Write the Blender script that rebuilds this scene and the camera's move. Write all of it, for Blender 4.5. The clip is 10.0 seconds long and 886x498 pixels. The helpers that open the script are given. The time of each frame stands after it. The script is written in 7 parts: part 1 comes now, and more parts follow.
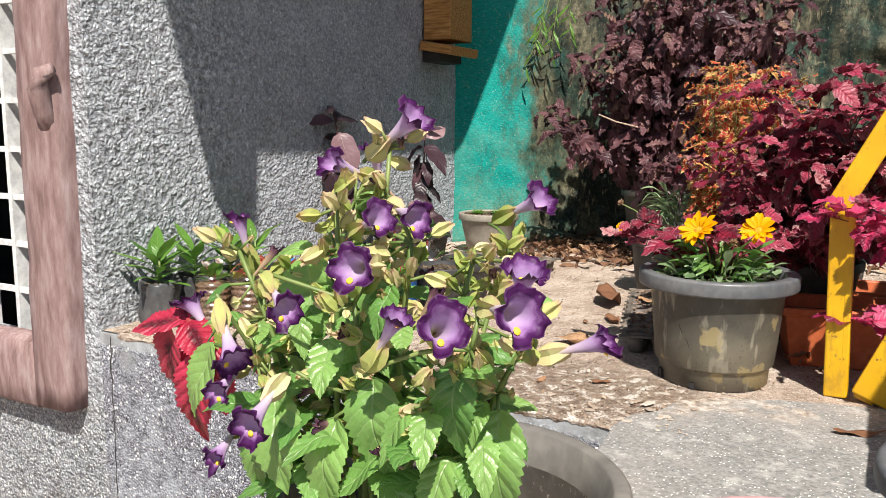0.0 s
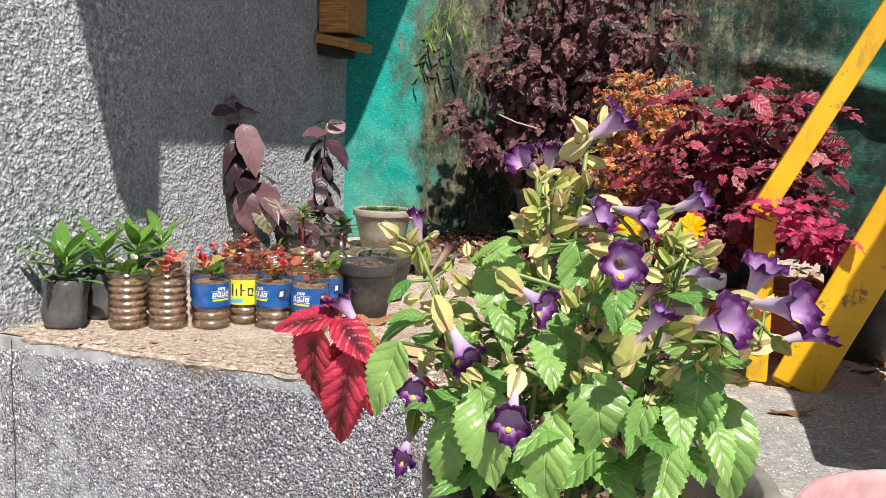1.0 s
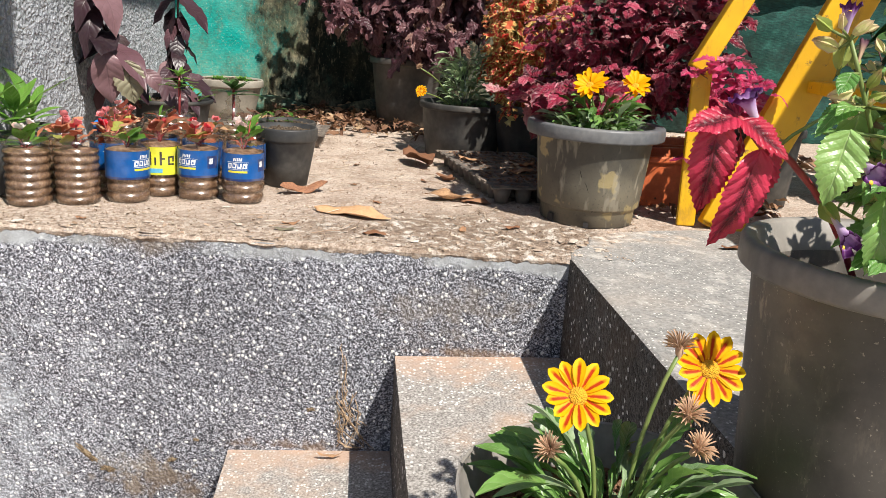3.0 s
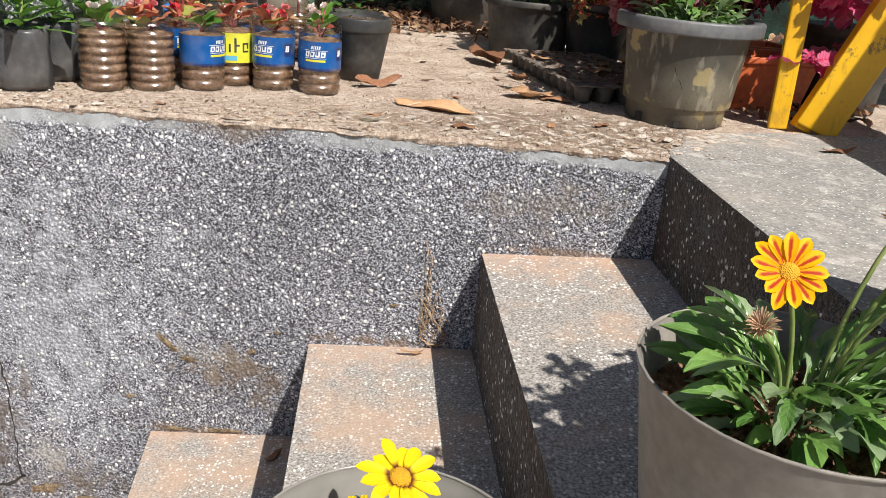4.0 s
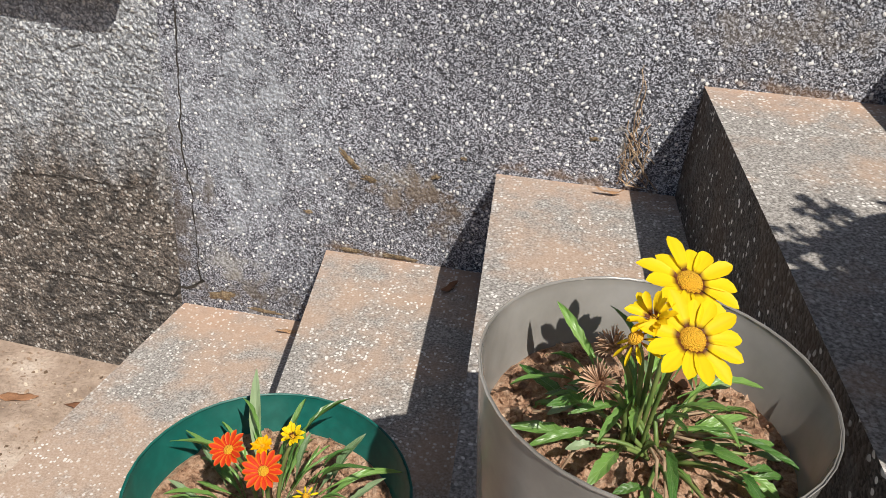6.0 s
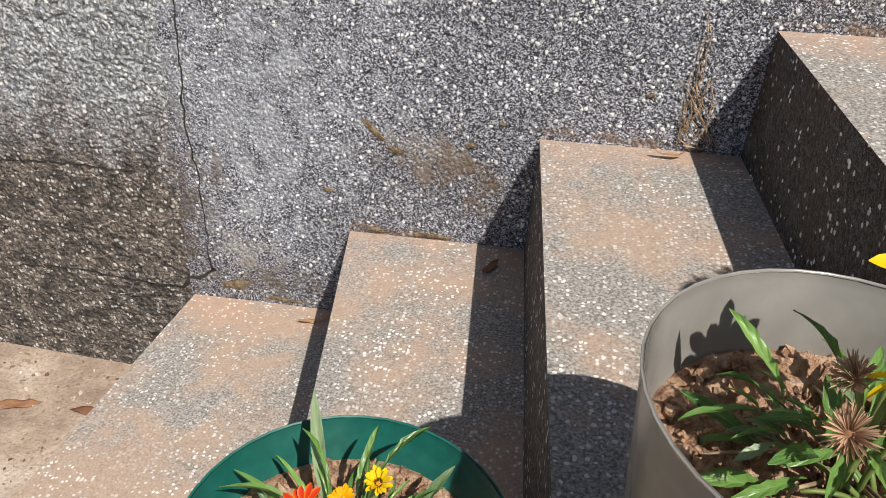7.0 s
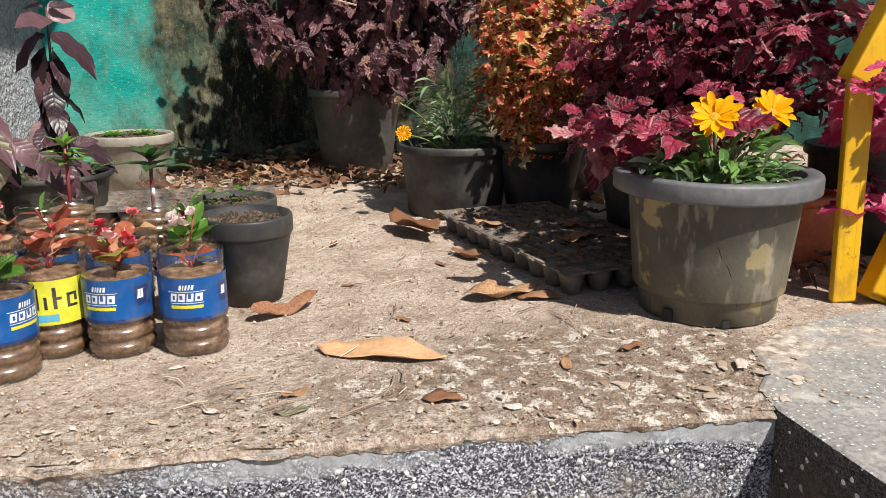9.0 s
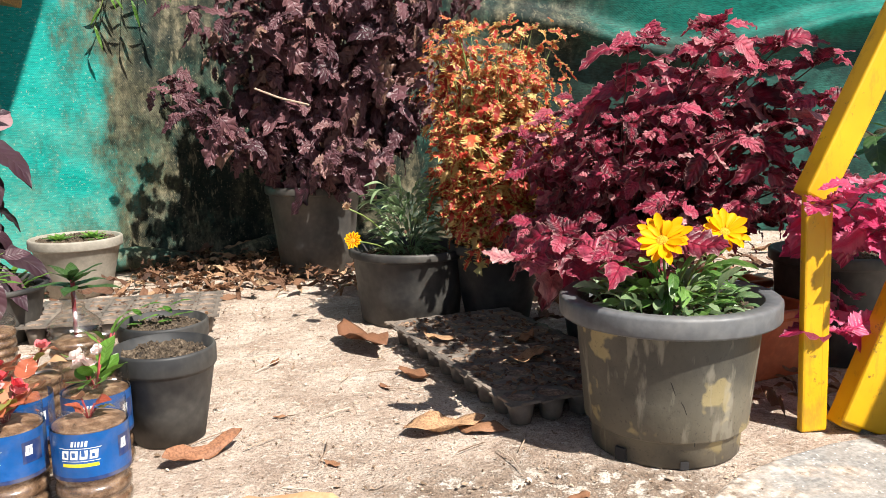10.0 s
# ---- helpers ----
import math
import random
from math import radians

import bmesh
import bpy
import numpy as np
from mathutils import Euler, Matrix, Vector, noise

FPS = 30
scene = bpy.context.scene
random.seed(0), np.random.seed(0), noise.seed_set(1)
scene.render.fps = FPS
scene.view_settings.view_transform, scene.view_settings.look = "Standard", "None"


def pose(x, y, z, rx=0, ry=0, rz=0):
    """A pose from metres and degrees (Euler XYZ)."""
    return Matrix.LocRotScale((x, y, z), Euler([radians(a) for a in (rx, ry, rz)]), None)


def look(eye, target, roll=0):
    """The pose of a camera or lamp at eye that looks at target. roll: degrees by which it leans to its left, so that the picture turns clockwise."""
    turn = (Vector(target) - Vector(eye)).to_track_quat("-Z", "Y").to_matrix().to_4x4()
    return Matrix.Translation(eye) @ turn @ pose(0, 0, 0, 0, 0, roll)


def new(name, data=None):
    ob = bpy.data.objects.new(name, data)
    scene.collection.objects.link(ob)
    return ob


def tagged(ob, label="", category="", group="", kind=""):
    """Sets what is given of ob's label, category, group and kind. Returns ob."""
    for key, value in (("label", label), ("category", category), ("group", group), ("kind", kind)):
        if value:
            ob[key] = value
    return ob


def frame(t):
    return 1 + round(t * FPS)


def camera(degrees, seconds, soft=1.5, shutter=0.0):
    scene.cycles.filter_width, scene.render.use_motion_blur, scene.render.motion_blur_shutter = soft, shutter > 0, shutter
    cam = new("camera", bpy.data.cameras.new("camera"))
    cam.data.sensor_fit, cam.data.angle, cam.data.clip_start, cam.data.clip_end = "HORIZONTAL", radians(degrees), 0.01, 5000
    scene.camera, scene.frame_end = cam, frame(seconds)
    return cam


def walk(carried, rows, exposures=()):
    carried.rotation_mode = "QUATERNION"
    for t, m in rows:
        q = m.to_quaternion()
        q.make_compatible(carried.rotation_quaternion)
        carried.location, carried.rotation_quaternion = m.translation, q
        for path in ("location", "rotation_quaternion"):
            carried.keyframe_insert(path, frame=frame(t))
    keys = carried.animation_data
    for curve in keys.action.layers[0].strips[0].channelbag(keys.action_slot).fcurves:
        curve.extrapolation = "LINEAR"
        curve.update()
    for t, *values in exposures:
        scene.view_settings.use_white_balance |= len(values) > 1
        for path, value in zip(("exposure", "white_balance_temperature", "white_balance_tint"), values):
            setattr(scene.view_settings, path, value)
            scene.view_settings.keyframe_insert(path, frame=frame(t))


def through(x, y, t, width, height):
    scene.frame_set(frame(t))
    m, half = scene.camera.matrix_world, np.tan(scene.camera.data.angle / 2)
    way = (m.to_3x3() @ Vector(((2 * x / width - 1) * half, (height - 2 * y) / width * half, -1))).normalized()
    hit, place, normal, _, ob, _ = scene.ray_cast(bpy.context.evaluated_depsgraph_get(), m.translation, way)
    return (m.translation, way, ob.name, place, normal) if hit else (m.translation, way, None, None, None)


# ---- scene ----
cam = camera(57.0, 10.0, 0.75)
PATH = [
    (0, (0.58, 0.086, 1.359), (-0.38, 1.816, 1.062), 0.3),
    (0.5, (0.482, 0.047, 1.36), (-0.305, 1.861, 1.063), 1.1),
    (1, (0.411, 0.007, 1.356), (-0.184, 1.893, 1.058), 2.2),
    (1.5, (0.354, -0.037, 1.34), (-0.028, 1.903, 1.038), 3.1),
    (2, (0.263, -0.087, 1.321), (0.066, 1.872, 0.967), 3.2),
    (2.2, (0.211, -0.084, 1.316), (0.081, 1.875, 0.934), 3.3),
    (3.3, (-0.01, -0.039, 1.268), (0.056, 1.87, 0.675), 4.2),
    (3.5, (-0.034, -0.036, 1.256), (0.023, 1.861, 0.624), 4.6),
    (4, (-0.072, -0.022, 1.232), (-0.053, 1.841, 0.507), 5.1),
    (4.5, (-0.085, -0.008, 1.205), (-0.123, 1.813, 0.378), 5.2),
    (5, (-0.108, -0.004, 1.181), (-0.201, 1.78, 0.282), 5.5),
    (5.5, (-0.142, 0.011, 1.155), (-0.335, 1.755, 0.196), 6.6),
    (5.7, (-0.151, 0.02, 1.143), (-0.389, 1.745, 0.159), 6.9),
    (6.8, (-0.216, 0.1, 1.073), (-0.495, 1.73, -0.052), 5.2),
    (7, (-0.248, 0.132, 1.069), (-0.468, 1.787, -0.032), 4.4),
    (7.2, (-0.270, 0.175, 1.087), (-0.427, 1.875, 0.022), 2.65),
    (7.5, (-0.278, 0.222, 1.095), (-0.342, 1.99, 0.154), 0.95),
    (8, (-0.291, 0.314, 1.172), (-0.088, 2.132, 0.362), 0.8),
    (8.5, (-0.229, 0.408, 1.241), (0.021, 2.289, 0.609), -0.0),
    (9, (-0.153, 0.503, 1.289), (0.137, 2.418, 0.79), -0.3),
    (9.5, (-0.095, 0.556, 1.316), (0.215, 2.488, 0.903), -0.7),
    (10, (-0.073, 0.581, 1.342), (0.25, 2.527, 1.009), -1.0),
]
walk(cam, [(t, look(eye, target, roll)) for t, eye, target, roll in PATH], [(0.0, 0.55), (2.0, 0.62), (3.5, 0.52), (5.0, 0.26), (5.5, 0.21), (6.8, 0.05), (7.2, 0.19), (7.8, 0.21), (8.5, 0.16), (9.0, 0.42), (9.5, 0.60), (10.0, 0.93)])

# ---- light ----
SUN_WAY = Vector((-0.44, 0.64, -1.0)).normalized()
world = bpy.data.worlds.new("sky")
scene.world = world
world.use_nodes = True
wn = world.node_tree.nodes
sky = wn.new("ShaderNodeTexSky")
sky.sky_type, sky.sun_disc = "NISHITA", False
sky.sun_elevation, sky.sun_rotation = radians(53), radians(148)
wn["Background"].inputs["Strength"].default_value = 0.063
world.node_tree.links.new(sky.outputs[0], wn["Background"].inputs["Color"])
sun = new("sun", bpy.data.lights.new("sun", "SUN"))
sun.data.energy, sun.data.angle, sun.data.color = 5.0 * 1.05, radians(0.55), (1.0, 0.95, 0.87)
sun.matrix_world = look((3, -4.8, 8), Vector((3, -4.8, 8)) + SUN_WAY)


# ---- materials ----
class Nodes:
    """Short hand for a node material."""

    def __init__(self, name, rough=0.7, metal=0.0, spec=0.5):
        self.mat = bpy.data.materials.new(name)
        self.mat.use_nodes = True
        self.t = self.mat.node_tree
        self.bsdf = self.t.nodes["Principled BSDF"]
        self.set("Roughness", rough), self.set("Metallic", metal), self.set("Specular IOR Level", spec)
        self._co = {}

    def set(self, key, value):
        sock = self.bsdf.inputs[key]
        if isinstance(value, bpy.types.NodeSocket):
            self.t.links.new(value, sock)
        elif isinstance(value, tuple):
            sock.default_value = (*value, 1.0)
        else:
            sock.default_value = value
        return self

    def node(self, kind, outs=0, **ins):
        n = self.t.nodes.new("ShaderNode" + kind)
        for key, value in ins.items():
            if key in ("operation", "blend_type", "feature", "data_type", "noise_dimensions"):
                if key == "operation":
                    n.operation = value
                elif key == "blend_type":
                    n.blend_type = value
                elif key == "feature":
                    n.feature = value
                elif key == "data_type":
                    n.data_type = value
                continue
            sock = n.inputs[int(key[1:])] if key[0] == "i" and key[1:].isdigit() else n.inputs[key.replace("_", " ")]
            if isinstance(value, bpy.types.NodeSocket):
                self.t.links.new(value, sock)
            elif isinstance(value, tuple) and len(value) == 3 and sock.type == "RGBA":
                sock.default_value = (*value, 1.0)
            else:
                sock.default_value = value
        return n.outputs[outs]

    def co(self, which="Object"):
        if which not in self._co:
            self._co[which] = self.t.nodes.new("ShaderNodeTexCoord").outputs[which]
        return self._co[which]

    def world(self):
        if "world" not in self._co:
            self._co["world"] = self.t.nodes.new("ShaderNodeNewGeometry").outputs["Position"]
        return self._co["world"]

    def noise(self, scale, detail=4.0, at=None, rough=0.55):
        return self.node("TexNoise", Vector=at or self.world(), Scale=scale, Detail=detail, Roughness=rough)

    def voronoi(self, scale, outs=0, at=None, rand=1.0):
        return self.node("TexVoronoi", outs, Vector=at or self.world(), Scale=scale, Randomness=rand)

    def ramp(self, fac, *stops):
        n = self.t.nodes.new("ShaderNodeValToRGB")
        self.t.links.new(fac, n.inputs[0])
        els = n.color_ramp.elements
        while len(els) < len(stops):
            els.new(0.5)
        for e, (p, c) in zip(els, stops):
            e.position = p
            e.color = (*c, 1.0) if isinstance(c, tuple) else (c, c, c, 1.0)
        return n.outputs[0]

    def mix(self, fac, a, b, mode="MIX"):
        return self.node("MixRGB", Fac=fac, Color1=a, Color2=b, blend_type=mode)

    def math(self, op, a, b=0.0, c=0.0):
        return self.node("Math", operation=op, i0=a, i1=b, i2=c)

    def sep(self, vec):
        n = self.t.nodes.new("ShaderNodeSeparateXYZ")
        self.t.links.new(vec, n.inputs[0])
        return n.outputs

    def random(self):
        return self.t.nodes.new("ShaderNodeObjectInfo").outputs["Random"]

    def island(self):
        return self.t.nodes.new("ShaderNodeNewGeometry").outputs["Random Per Island"]

    def bump(self, height, strength=0.4, dist=0.004):
        n = self.t.nodes.new("ShaderNodeBump")
        n.inputs["Strength"].default_value, n.inputs["Distance"].default_value = strength, dist
        self.t.links.new(height, n.inputs["Height"])
        self.t.links.new(n.outputs[0], self.bsdf.inputs["Normal"])
        return self


def blot(m, x, z, cx, cz, w, h, rough=2.6, scale=38.0):
    """1 inside a ragged patch of the wall round (cx, cz)."""
    away = m.math("ADD", m.math("ABSOLUTE", m.math("DIVIDE", m.math("SUBTRACT", x, cx), w)), m.math("ABSOLUTE", m.math("DIVIDE", m.math("SUBTRACT", z, cz), h)))
    return m.ramp(m.math("ADD", m.math("SUBTRACT", 1.0, away), m.math("MULTIPLY", m.math("SUBTRACT", m.noise(scale, 6.0, rough=0.65), 0.5), rough * 2)), (0.0, 0.0), (0.9, 0.85))


def aggregate(name, dark, light, big=0.8, dust=None, stains=False):
    """Washed stone chips in cement: fine dark chips, and larger white ones here and there."""
    m = Nodes(name, 0.75)
    warp = m.node("MixRGB", Fac=0.006, Color1=m.world(), Color2=m.node("TexNoise", 1, Vector=m.world(), Scale=70.0), blend_type="ADD")
    fine = m.ramp(m.sep(m.voronoi(620.0, 1, warp))[0], (0.0, tuple(0.45 * c for c in dark)), (0.42, tuple(1.7 * c for c in dark)), (0.72, light), (1.0, tuple(1.75 * c for c in light)))
    pick = m.sep(m.voronoi(165.0, 1, warp))[0]
    near = m.voronoi(165.0, 0, warp)
    chip = m.math("MULTIPLY", m.math("GREATER_THAN", pick, big), m.math("LESS_THAN", near, 0.44))
    col = m.mix(chip, fine, m.mix(m.sep(m.voronoi(165.0, 1, warp))[1], (0.66, 0.66, 0.65), (0.95, 0.95, 0.93)))
    tiny = m.math("MULTIPLY", m.math("GREATER_THAN", m.sep(m.voronoi(330.0, 1, warp))[1], big - 0.03), m.math("LESS_THAN", m.voronoi(330.0, 0, warp), 0.36))
    col = m.mix(m.math("MULTIPLY", tiny, 0.8), col, tuple(1.75 * c for c in light))
    wash = m.ramp(m.noise(5.0, 5.0), (0.3, 0.75), (0.75, 1.3))
    col = m.mix(1.0, col, wash, "MULTIPLY")
    lime = m.ramp(m.noise(7.0, 7.0, rough=0.65), (0.58, 0.0), (0.75, 0.3))
    col = m.mix(lime, col, (0.50, 0.53, 0.56))
    flat = None
    if stains:
        x, y, z = m.sep(m.world())
        for cx, cz, w, h, tone, amount in ((-0.67, 0.60, 0.20, 0.34, (0.56, 0.60, 0.65), 0.38), (-0.42, 0.552, 0.09, 0.035, (0.42, 0.385, 0.33), 0.5), (-0.385, 0.532, 0.11, 0.05, (0.15, 0.105, 0.07), 0.8), (-0.33, 0.50, 0.05, 0.06, (0.13, 0.092, 0.062), 0.7), (-0.43, 0.408, 0.13, 0.022, (0.15, 0.095, 0.055), 0.9), (-0.66, 0.275, 0.14, 0.05, (0.11, 0.085, 0.06), 0.85), (-0.70, 0.34, 0.07, 0.06, (0.36, 0.34, 0.30), 0.5), (-0.13, 0.605, 0.15, 0.018, (0.17, 0.11, 0.07), 0.85), (-0.085, 0.70, 0.012, 0.08, (0.42, 0.39, 0.34), 0.8), (0.12, 0.786, 0.15, 0.012, (0.17, 0.11, 0.07), 0.8), (0.10, 0.86, 0.2, 0.05, (0.20, 0.17, 0.14), 0.5), (-0.795, 0.40, 0.045, 0.20, (0.085, 0.062, 0.045), 0.85), (-0.735, 0.46, 0.018, 0.07, (0.11, 0.085, 0.06), 0.7)):
            col = m.mix(m.math("MULTIPLY", blot(m, x, z, cx, cz, w, h), amount), col, tone)
        # a thin smear of cement along the top, gone in places
        low = m.math("ADD", m.math("SUBTRACT", z, 0.921), m.math("MULTIPLY", m.math("SUBTRACT", m.noise(16.0, 6.0, rough=0.6), 0.5), 0.045))
        gone = m.ramp(m.noise(6.5, 6.0, rough=0.65), (0.42, 0.1), (0.53, 1.0))
        gap = m.ramp(m.math("ABSOLUTE", m.math("ADD", x, 0.38)), (0.06, 0.12), (0.10, 1.0))
        flat = m.math("MULTIPLY", m.math("MULTIPLY", m.ramp(low, (0.0, 0.0), (0.006, 0.92)), gone), gap)
        flat = m.math("MAXIMUM", flat, m.math("MULTIPLY", blot(m, x, z, -0.725, 0.905, 0.045, 0.045, 0.6), 0.9))
        col = m.mix(flat, col, m.ramp(m.noise(30.0, 5.0), (0.3, (0.22, 0.22, 0.215)), (0.7, (0.43, 0.455, 0.475))))
        col = m.mix(m.math("MULTIPLY", blot(m, x, z, -0.38, 0.935, 0.10, 0.03, 0.8), 0.85), col, (0.15, 0.115, 0.085))
    if dust:
        col = m.mix(m.ramp(m.noise(9.0, 6.0), (0.46, 0.0), (0.62, 0.75)), col, dust)
    high = m.math("SUBTRACT", 0.8, m.voronoi(165.0, 0, warp))
    if flat is not None:
        high = m.math("MULTIPLY", high, m.math("SUBTRACT", 1.0, flat))
    m.set("Base Color", col).set("Roughness", m.ramp(pick, (0.0, 0.85), (1.0, 0.5)))
    return m.bump(high, 0.6, 0.0045)


M = {}
m = aggregate("washed_aggregate", (0.0350, 0.0363, 0.0452), (0.325, 0.331, 0.366), 0.89, stains=True)
M["aggregate"] = m.mat
# risers and landing sides: brown-dusted chips, with their shade put into darker colours
m = aggregate("shaded_riser_aggregate", (0.013, 0.012, 0.0115), (0.070, 0.062, 0.056), 0.91, dust=(0.055, 0.036, 0.023))
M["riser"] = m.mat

m = Nodes("tread_cement", 0.85)
base = m.ramp(m.noise(330.0, 2.0), (0.36, (0.12, 0.117, 0.112)), (0.64, (0.40, 0.385, 0.365)))
warp = m.node("MixRGB", Fac=0.006, Color1=m.world(), Color2=m.node("TexNoise", 1, Vector=m.world(), Scale=70.0), blend_type="ADD")
chips = m.math("MULTIPLY", m.math("GREATER_THAN", m.sep(m.voronoi(195.0, 1, warp))[0], 0.72), m.math("LESS_THAN", m.voronoi(195.0, 0, warp), 0.42))
x, y, z = m.sep(m.world())
silt = m.math("ADD", m.noise(7.0, 9.0, rough=0.62), m.math("MULTIPLY", m.math("SUBTRACT", 0.50, z), 0.22))
base = m.mix(m.ramp(silt, (0.45, 0.08), (0.60, 0.66)), base, m.mix(m.noise(90.0, 6.0, rough=0.7), (0.35, 0.225, 0.150), (0.53, 0.375, 0.27)))
base = m.mix(m.ramp(m.math("ADD", m.math("MULTIPLY", m.math("SUBTRACT", y, 1.06), 6.0), m.math("MULTIPLY", m.math("SUBTRACT", m.noise(12.0, 6.0, rough=0.65), 0.5), 2.4)), (0.0, 0.0), (0.7, 0.8)), base, m.mix(m.noise(80.0, 4.0), (0.34, 0.20, 0.13), (0.55, 0.385, 0.28)))
base = m.mix(m.math("MULTIPLY", chips, m.ramp(m.noise(9.0, 5.0), (0.4, 1.0), (0.6, 0.25))), base, (0.68, 0.66, 0.63))
m.set("Base Color", base).bump(m.noise(260.0, 3.0), 0.35, 0.002)
M["tread"] = m.mat

m = Nodes("landing_cement", 0.88)
base = m.ramp(m.noise(200.0, 3.0), (0.3, (0.15, 0.148, 0.142)), (0.7, (0.33, 0.32, 0.305)))
chips = m.math("MULTIPLY", m.math("GREATER_THAN", m.sep(m.voronoi(230.0, 1))[0], 0.8), m.math("LESS_THAN", m.voronoi(230.0), 0.32))
base = m.mix(chips, base, (0.62, 0.61, 0.58))
base = m.mix(m.ramp(m.noise(4.0, 7.0, rough=0.65), (0.45, 0.0), (0.75, 0.7)), base, (0.40, 0.34, 0.285))
base = m.mix(m.ramp(m.noise(26.0, 6.0, rough=0.68), (0.54, 0.0), (0.66, 0.55)), base, (0.56, 0.53, 0.49))
x, y, z = m.sep(m.world())
base = m.mix(blot(m, x, y, 0.34, 1.33, 0.2, 0.1, 2.4, 20.0), base, m.ramp(m.noise(60.0, 6.0, rough=0.7), (0.38, (0.16, 0.11, 0.075)), (0.5, (0.44, 0.36, 0.29)), (0.64, (0.66, 0.61, 0.55))))
m.set("Base Color", base).bump(m.noise(150.0, 6.0, rough=0.65), 0.5, 0.004)
M["landing"] = m.mat

m = Nodes("dirty_terrace", 0.92)
base = m.ramp(m.noise(14.0, 8.0, rough=0.65), (0.30, (0.33, 0.24, 0.18)), (0.44, (0.49, 0.375, 0.295)), (0.56, (0.60, 0.48, 0.39)), (0.72, (0.71, 0.61, 0.525)))
base = m.mix(m.ramp(m.noise(120.0, 5.0, rough=0.7), (0.52, 0.0), (0.64, 0.55)), base, (0.19, 0.13, 0.09))
base = m.mix(m.ramp(m.noise(95.0, 5.0, rough=0.7), (0.55, 0.0), (0.62, 0.75)), base, (0.74, 0.66, 0.575))
x, y, z = m.sep(m.world())
base = m.mix(blot(m, x, y, 0.22, 1.24, 0.16, 0.11, 2.2, 22.0), base, m.ramp(m.noise(70.0, 5.0), (0.4, (0.42, 0.38, 0.33)), (0.6, (0.70, 0.66, 0.60))))
base = m.mix(m.math("MULTIPLY", blot(m, x, y, 0.06, 1.25, 0.52, 0.21, 1.8, 16.0), 0.7), base, m.ramp(m.noise(60.0, 6.0), (0.4, (0.11, 0.075, 0.05)), (0.6, (0.36, 0.26, 0.185))))
crust = m.ramp(m.math("ADD", m.math("MULTIPLY", m.math("SUBTRACT", 1.40, y), 4.0), m.math("MULTIPLY", m.math("SUBTRACT", m.noise(9.0, 5.0), 0.5), 2.5)), (0.0, 0.0), (0.6, 0.75))
clot = m.noise(80.0, 9.0, rough=0.74)
base = m.mix(crust, base, m.ramp(clot, (0.39, (0.17, 0.115, 0.078)), (0.46, (0.40, 0.30, 0.225)), (0.52, (0.56, 0.45, 0.365)), (0.60, (0.75, 0.665, 0.58))))
# broken lime plaster and gravel near the big grey pot
scab = m.noise(42.0, 10.0, rough=0.72)
broken = m.ramp(m.math("SUBTRACT", 1.0, m.math("ADD", m.math("ABSOLUTE", m.math("DIVIDE", m.math("SUBTRACT", x, 0.14), 0.42)), m.math("ADD", m.math("ABSOLUTE", m.math("DIVIDE", m.math("SUBTRACT", y, 1.27), 0.20)), m.math("MULTIPLY", m.math("SUBTRACT", m.noise(7.0, 6.0), 0.5), 1.6)))), (0.0, 0.0), (0.35, 0.9))
base = m.mix(broken, base, m.ramp(scab, (0.40, (0.13, 0.088, 0.060)), (0.465, (0.30, 0.215, 0.155)), (0.53, (0.45, 0.345, 0.265)), (0.555, (0.64, 0.56, 0.48)), (0.64, (0.76, 0.71, 0.65))))
clot = m.mix(m.math("MULTIPLY", broken, 0.8), clot, m.ramp(scab, (0.505, 0.2), (0.53, 0.8)))
base = m.mix(m.ramp(m.noise(330.0, 4.0, rough=0.7), (0.53, 0.0), (0.62, 0.6)), base, (0.17, 0.115, 0.08))
base = m.mix(m.ramp(m.voronoi(260.0), (0.10, 0.65), (0.26, 0.0)), base, m.ramp(m.sep(m.voronoi(260.0, 1))[0], (0.3, (0.20, 0.14, 0.10)), (0.7, (0.68, 0.61, 0.54))))
m.set("Base Color", base).bump(m.math("ADD", m.math("ADD", m.noise(90.0, 7.0, rough=0.7), m.math("MULTIPLY", clot, 0.8)), m.math("MULTIPLY", m.noise(330.0, 4.0), 0.5)), 1.0, 0.007)
M["terrace"] = m.mat

m = Nodes("earth", 0.95)
base = m.ramp(m.noise(9.0, 8.0, rough=0.65), (0.3, (0.22, 0.16, 0.12)), (0.5, (0.44, 0.335, 0.26)), (0.7, (0.60, 0.50, 0.42)))
m.set("Base Color", m.mix(m.ramp(m.noise(130.0, 5.0, rough=0.7), (0.52, 0.0), (0.66, 0.6)), base, (0.18, 0.12, 0.08)))
m.bump(m.noise(90.0, 7.0, rough=0.7), 0.8, 0.008)
M["earth"] = m.mat

m = Nodes("smooth_render", 0.75)
m.set("Base Color", m.ramp(m.noise(16.0, 6.0), (0.3, (0.13, 0.12, 0.10)), (0.45, (0.31, 0.31, 0.31)), (0.7, (0.50, 0.53, 0.56))))
m.bump(m.noise(120.0, 4.0), 0.3, 0.002)
M["render"] = m.mat

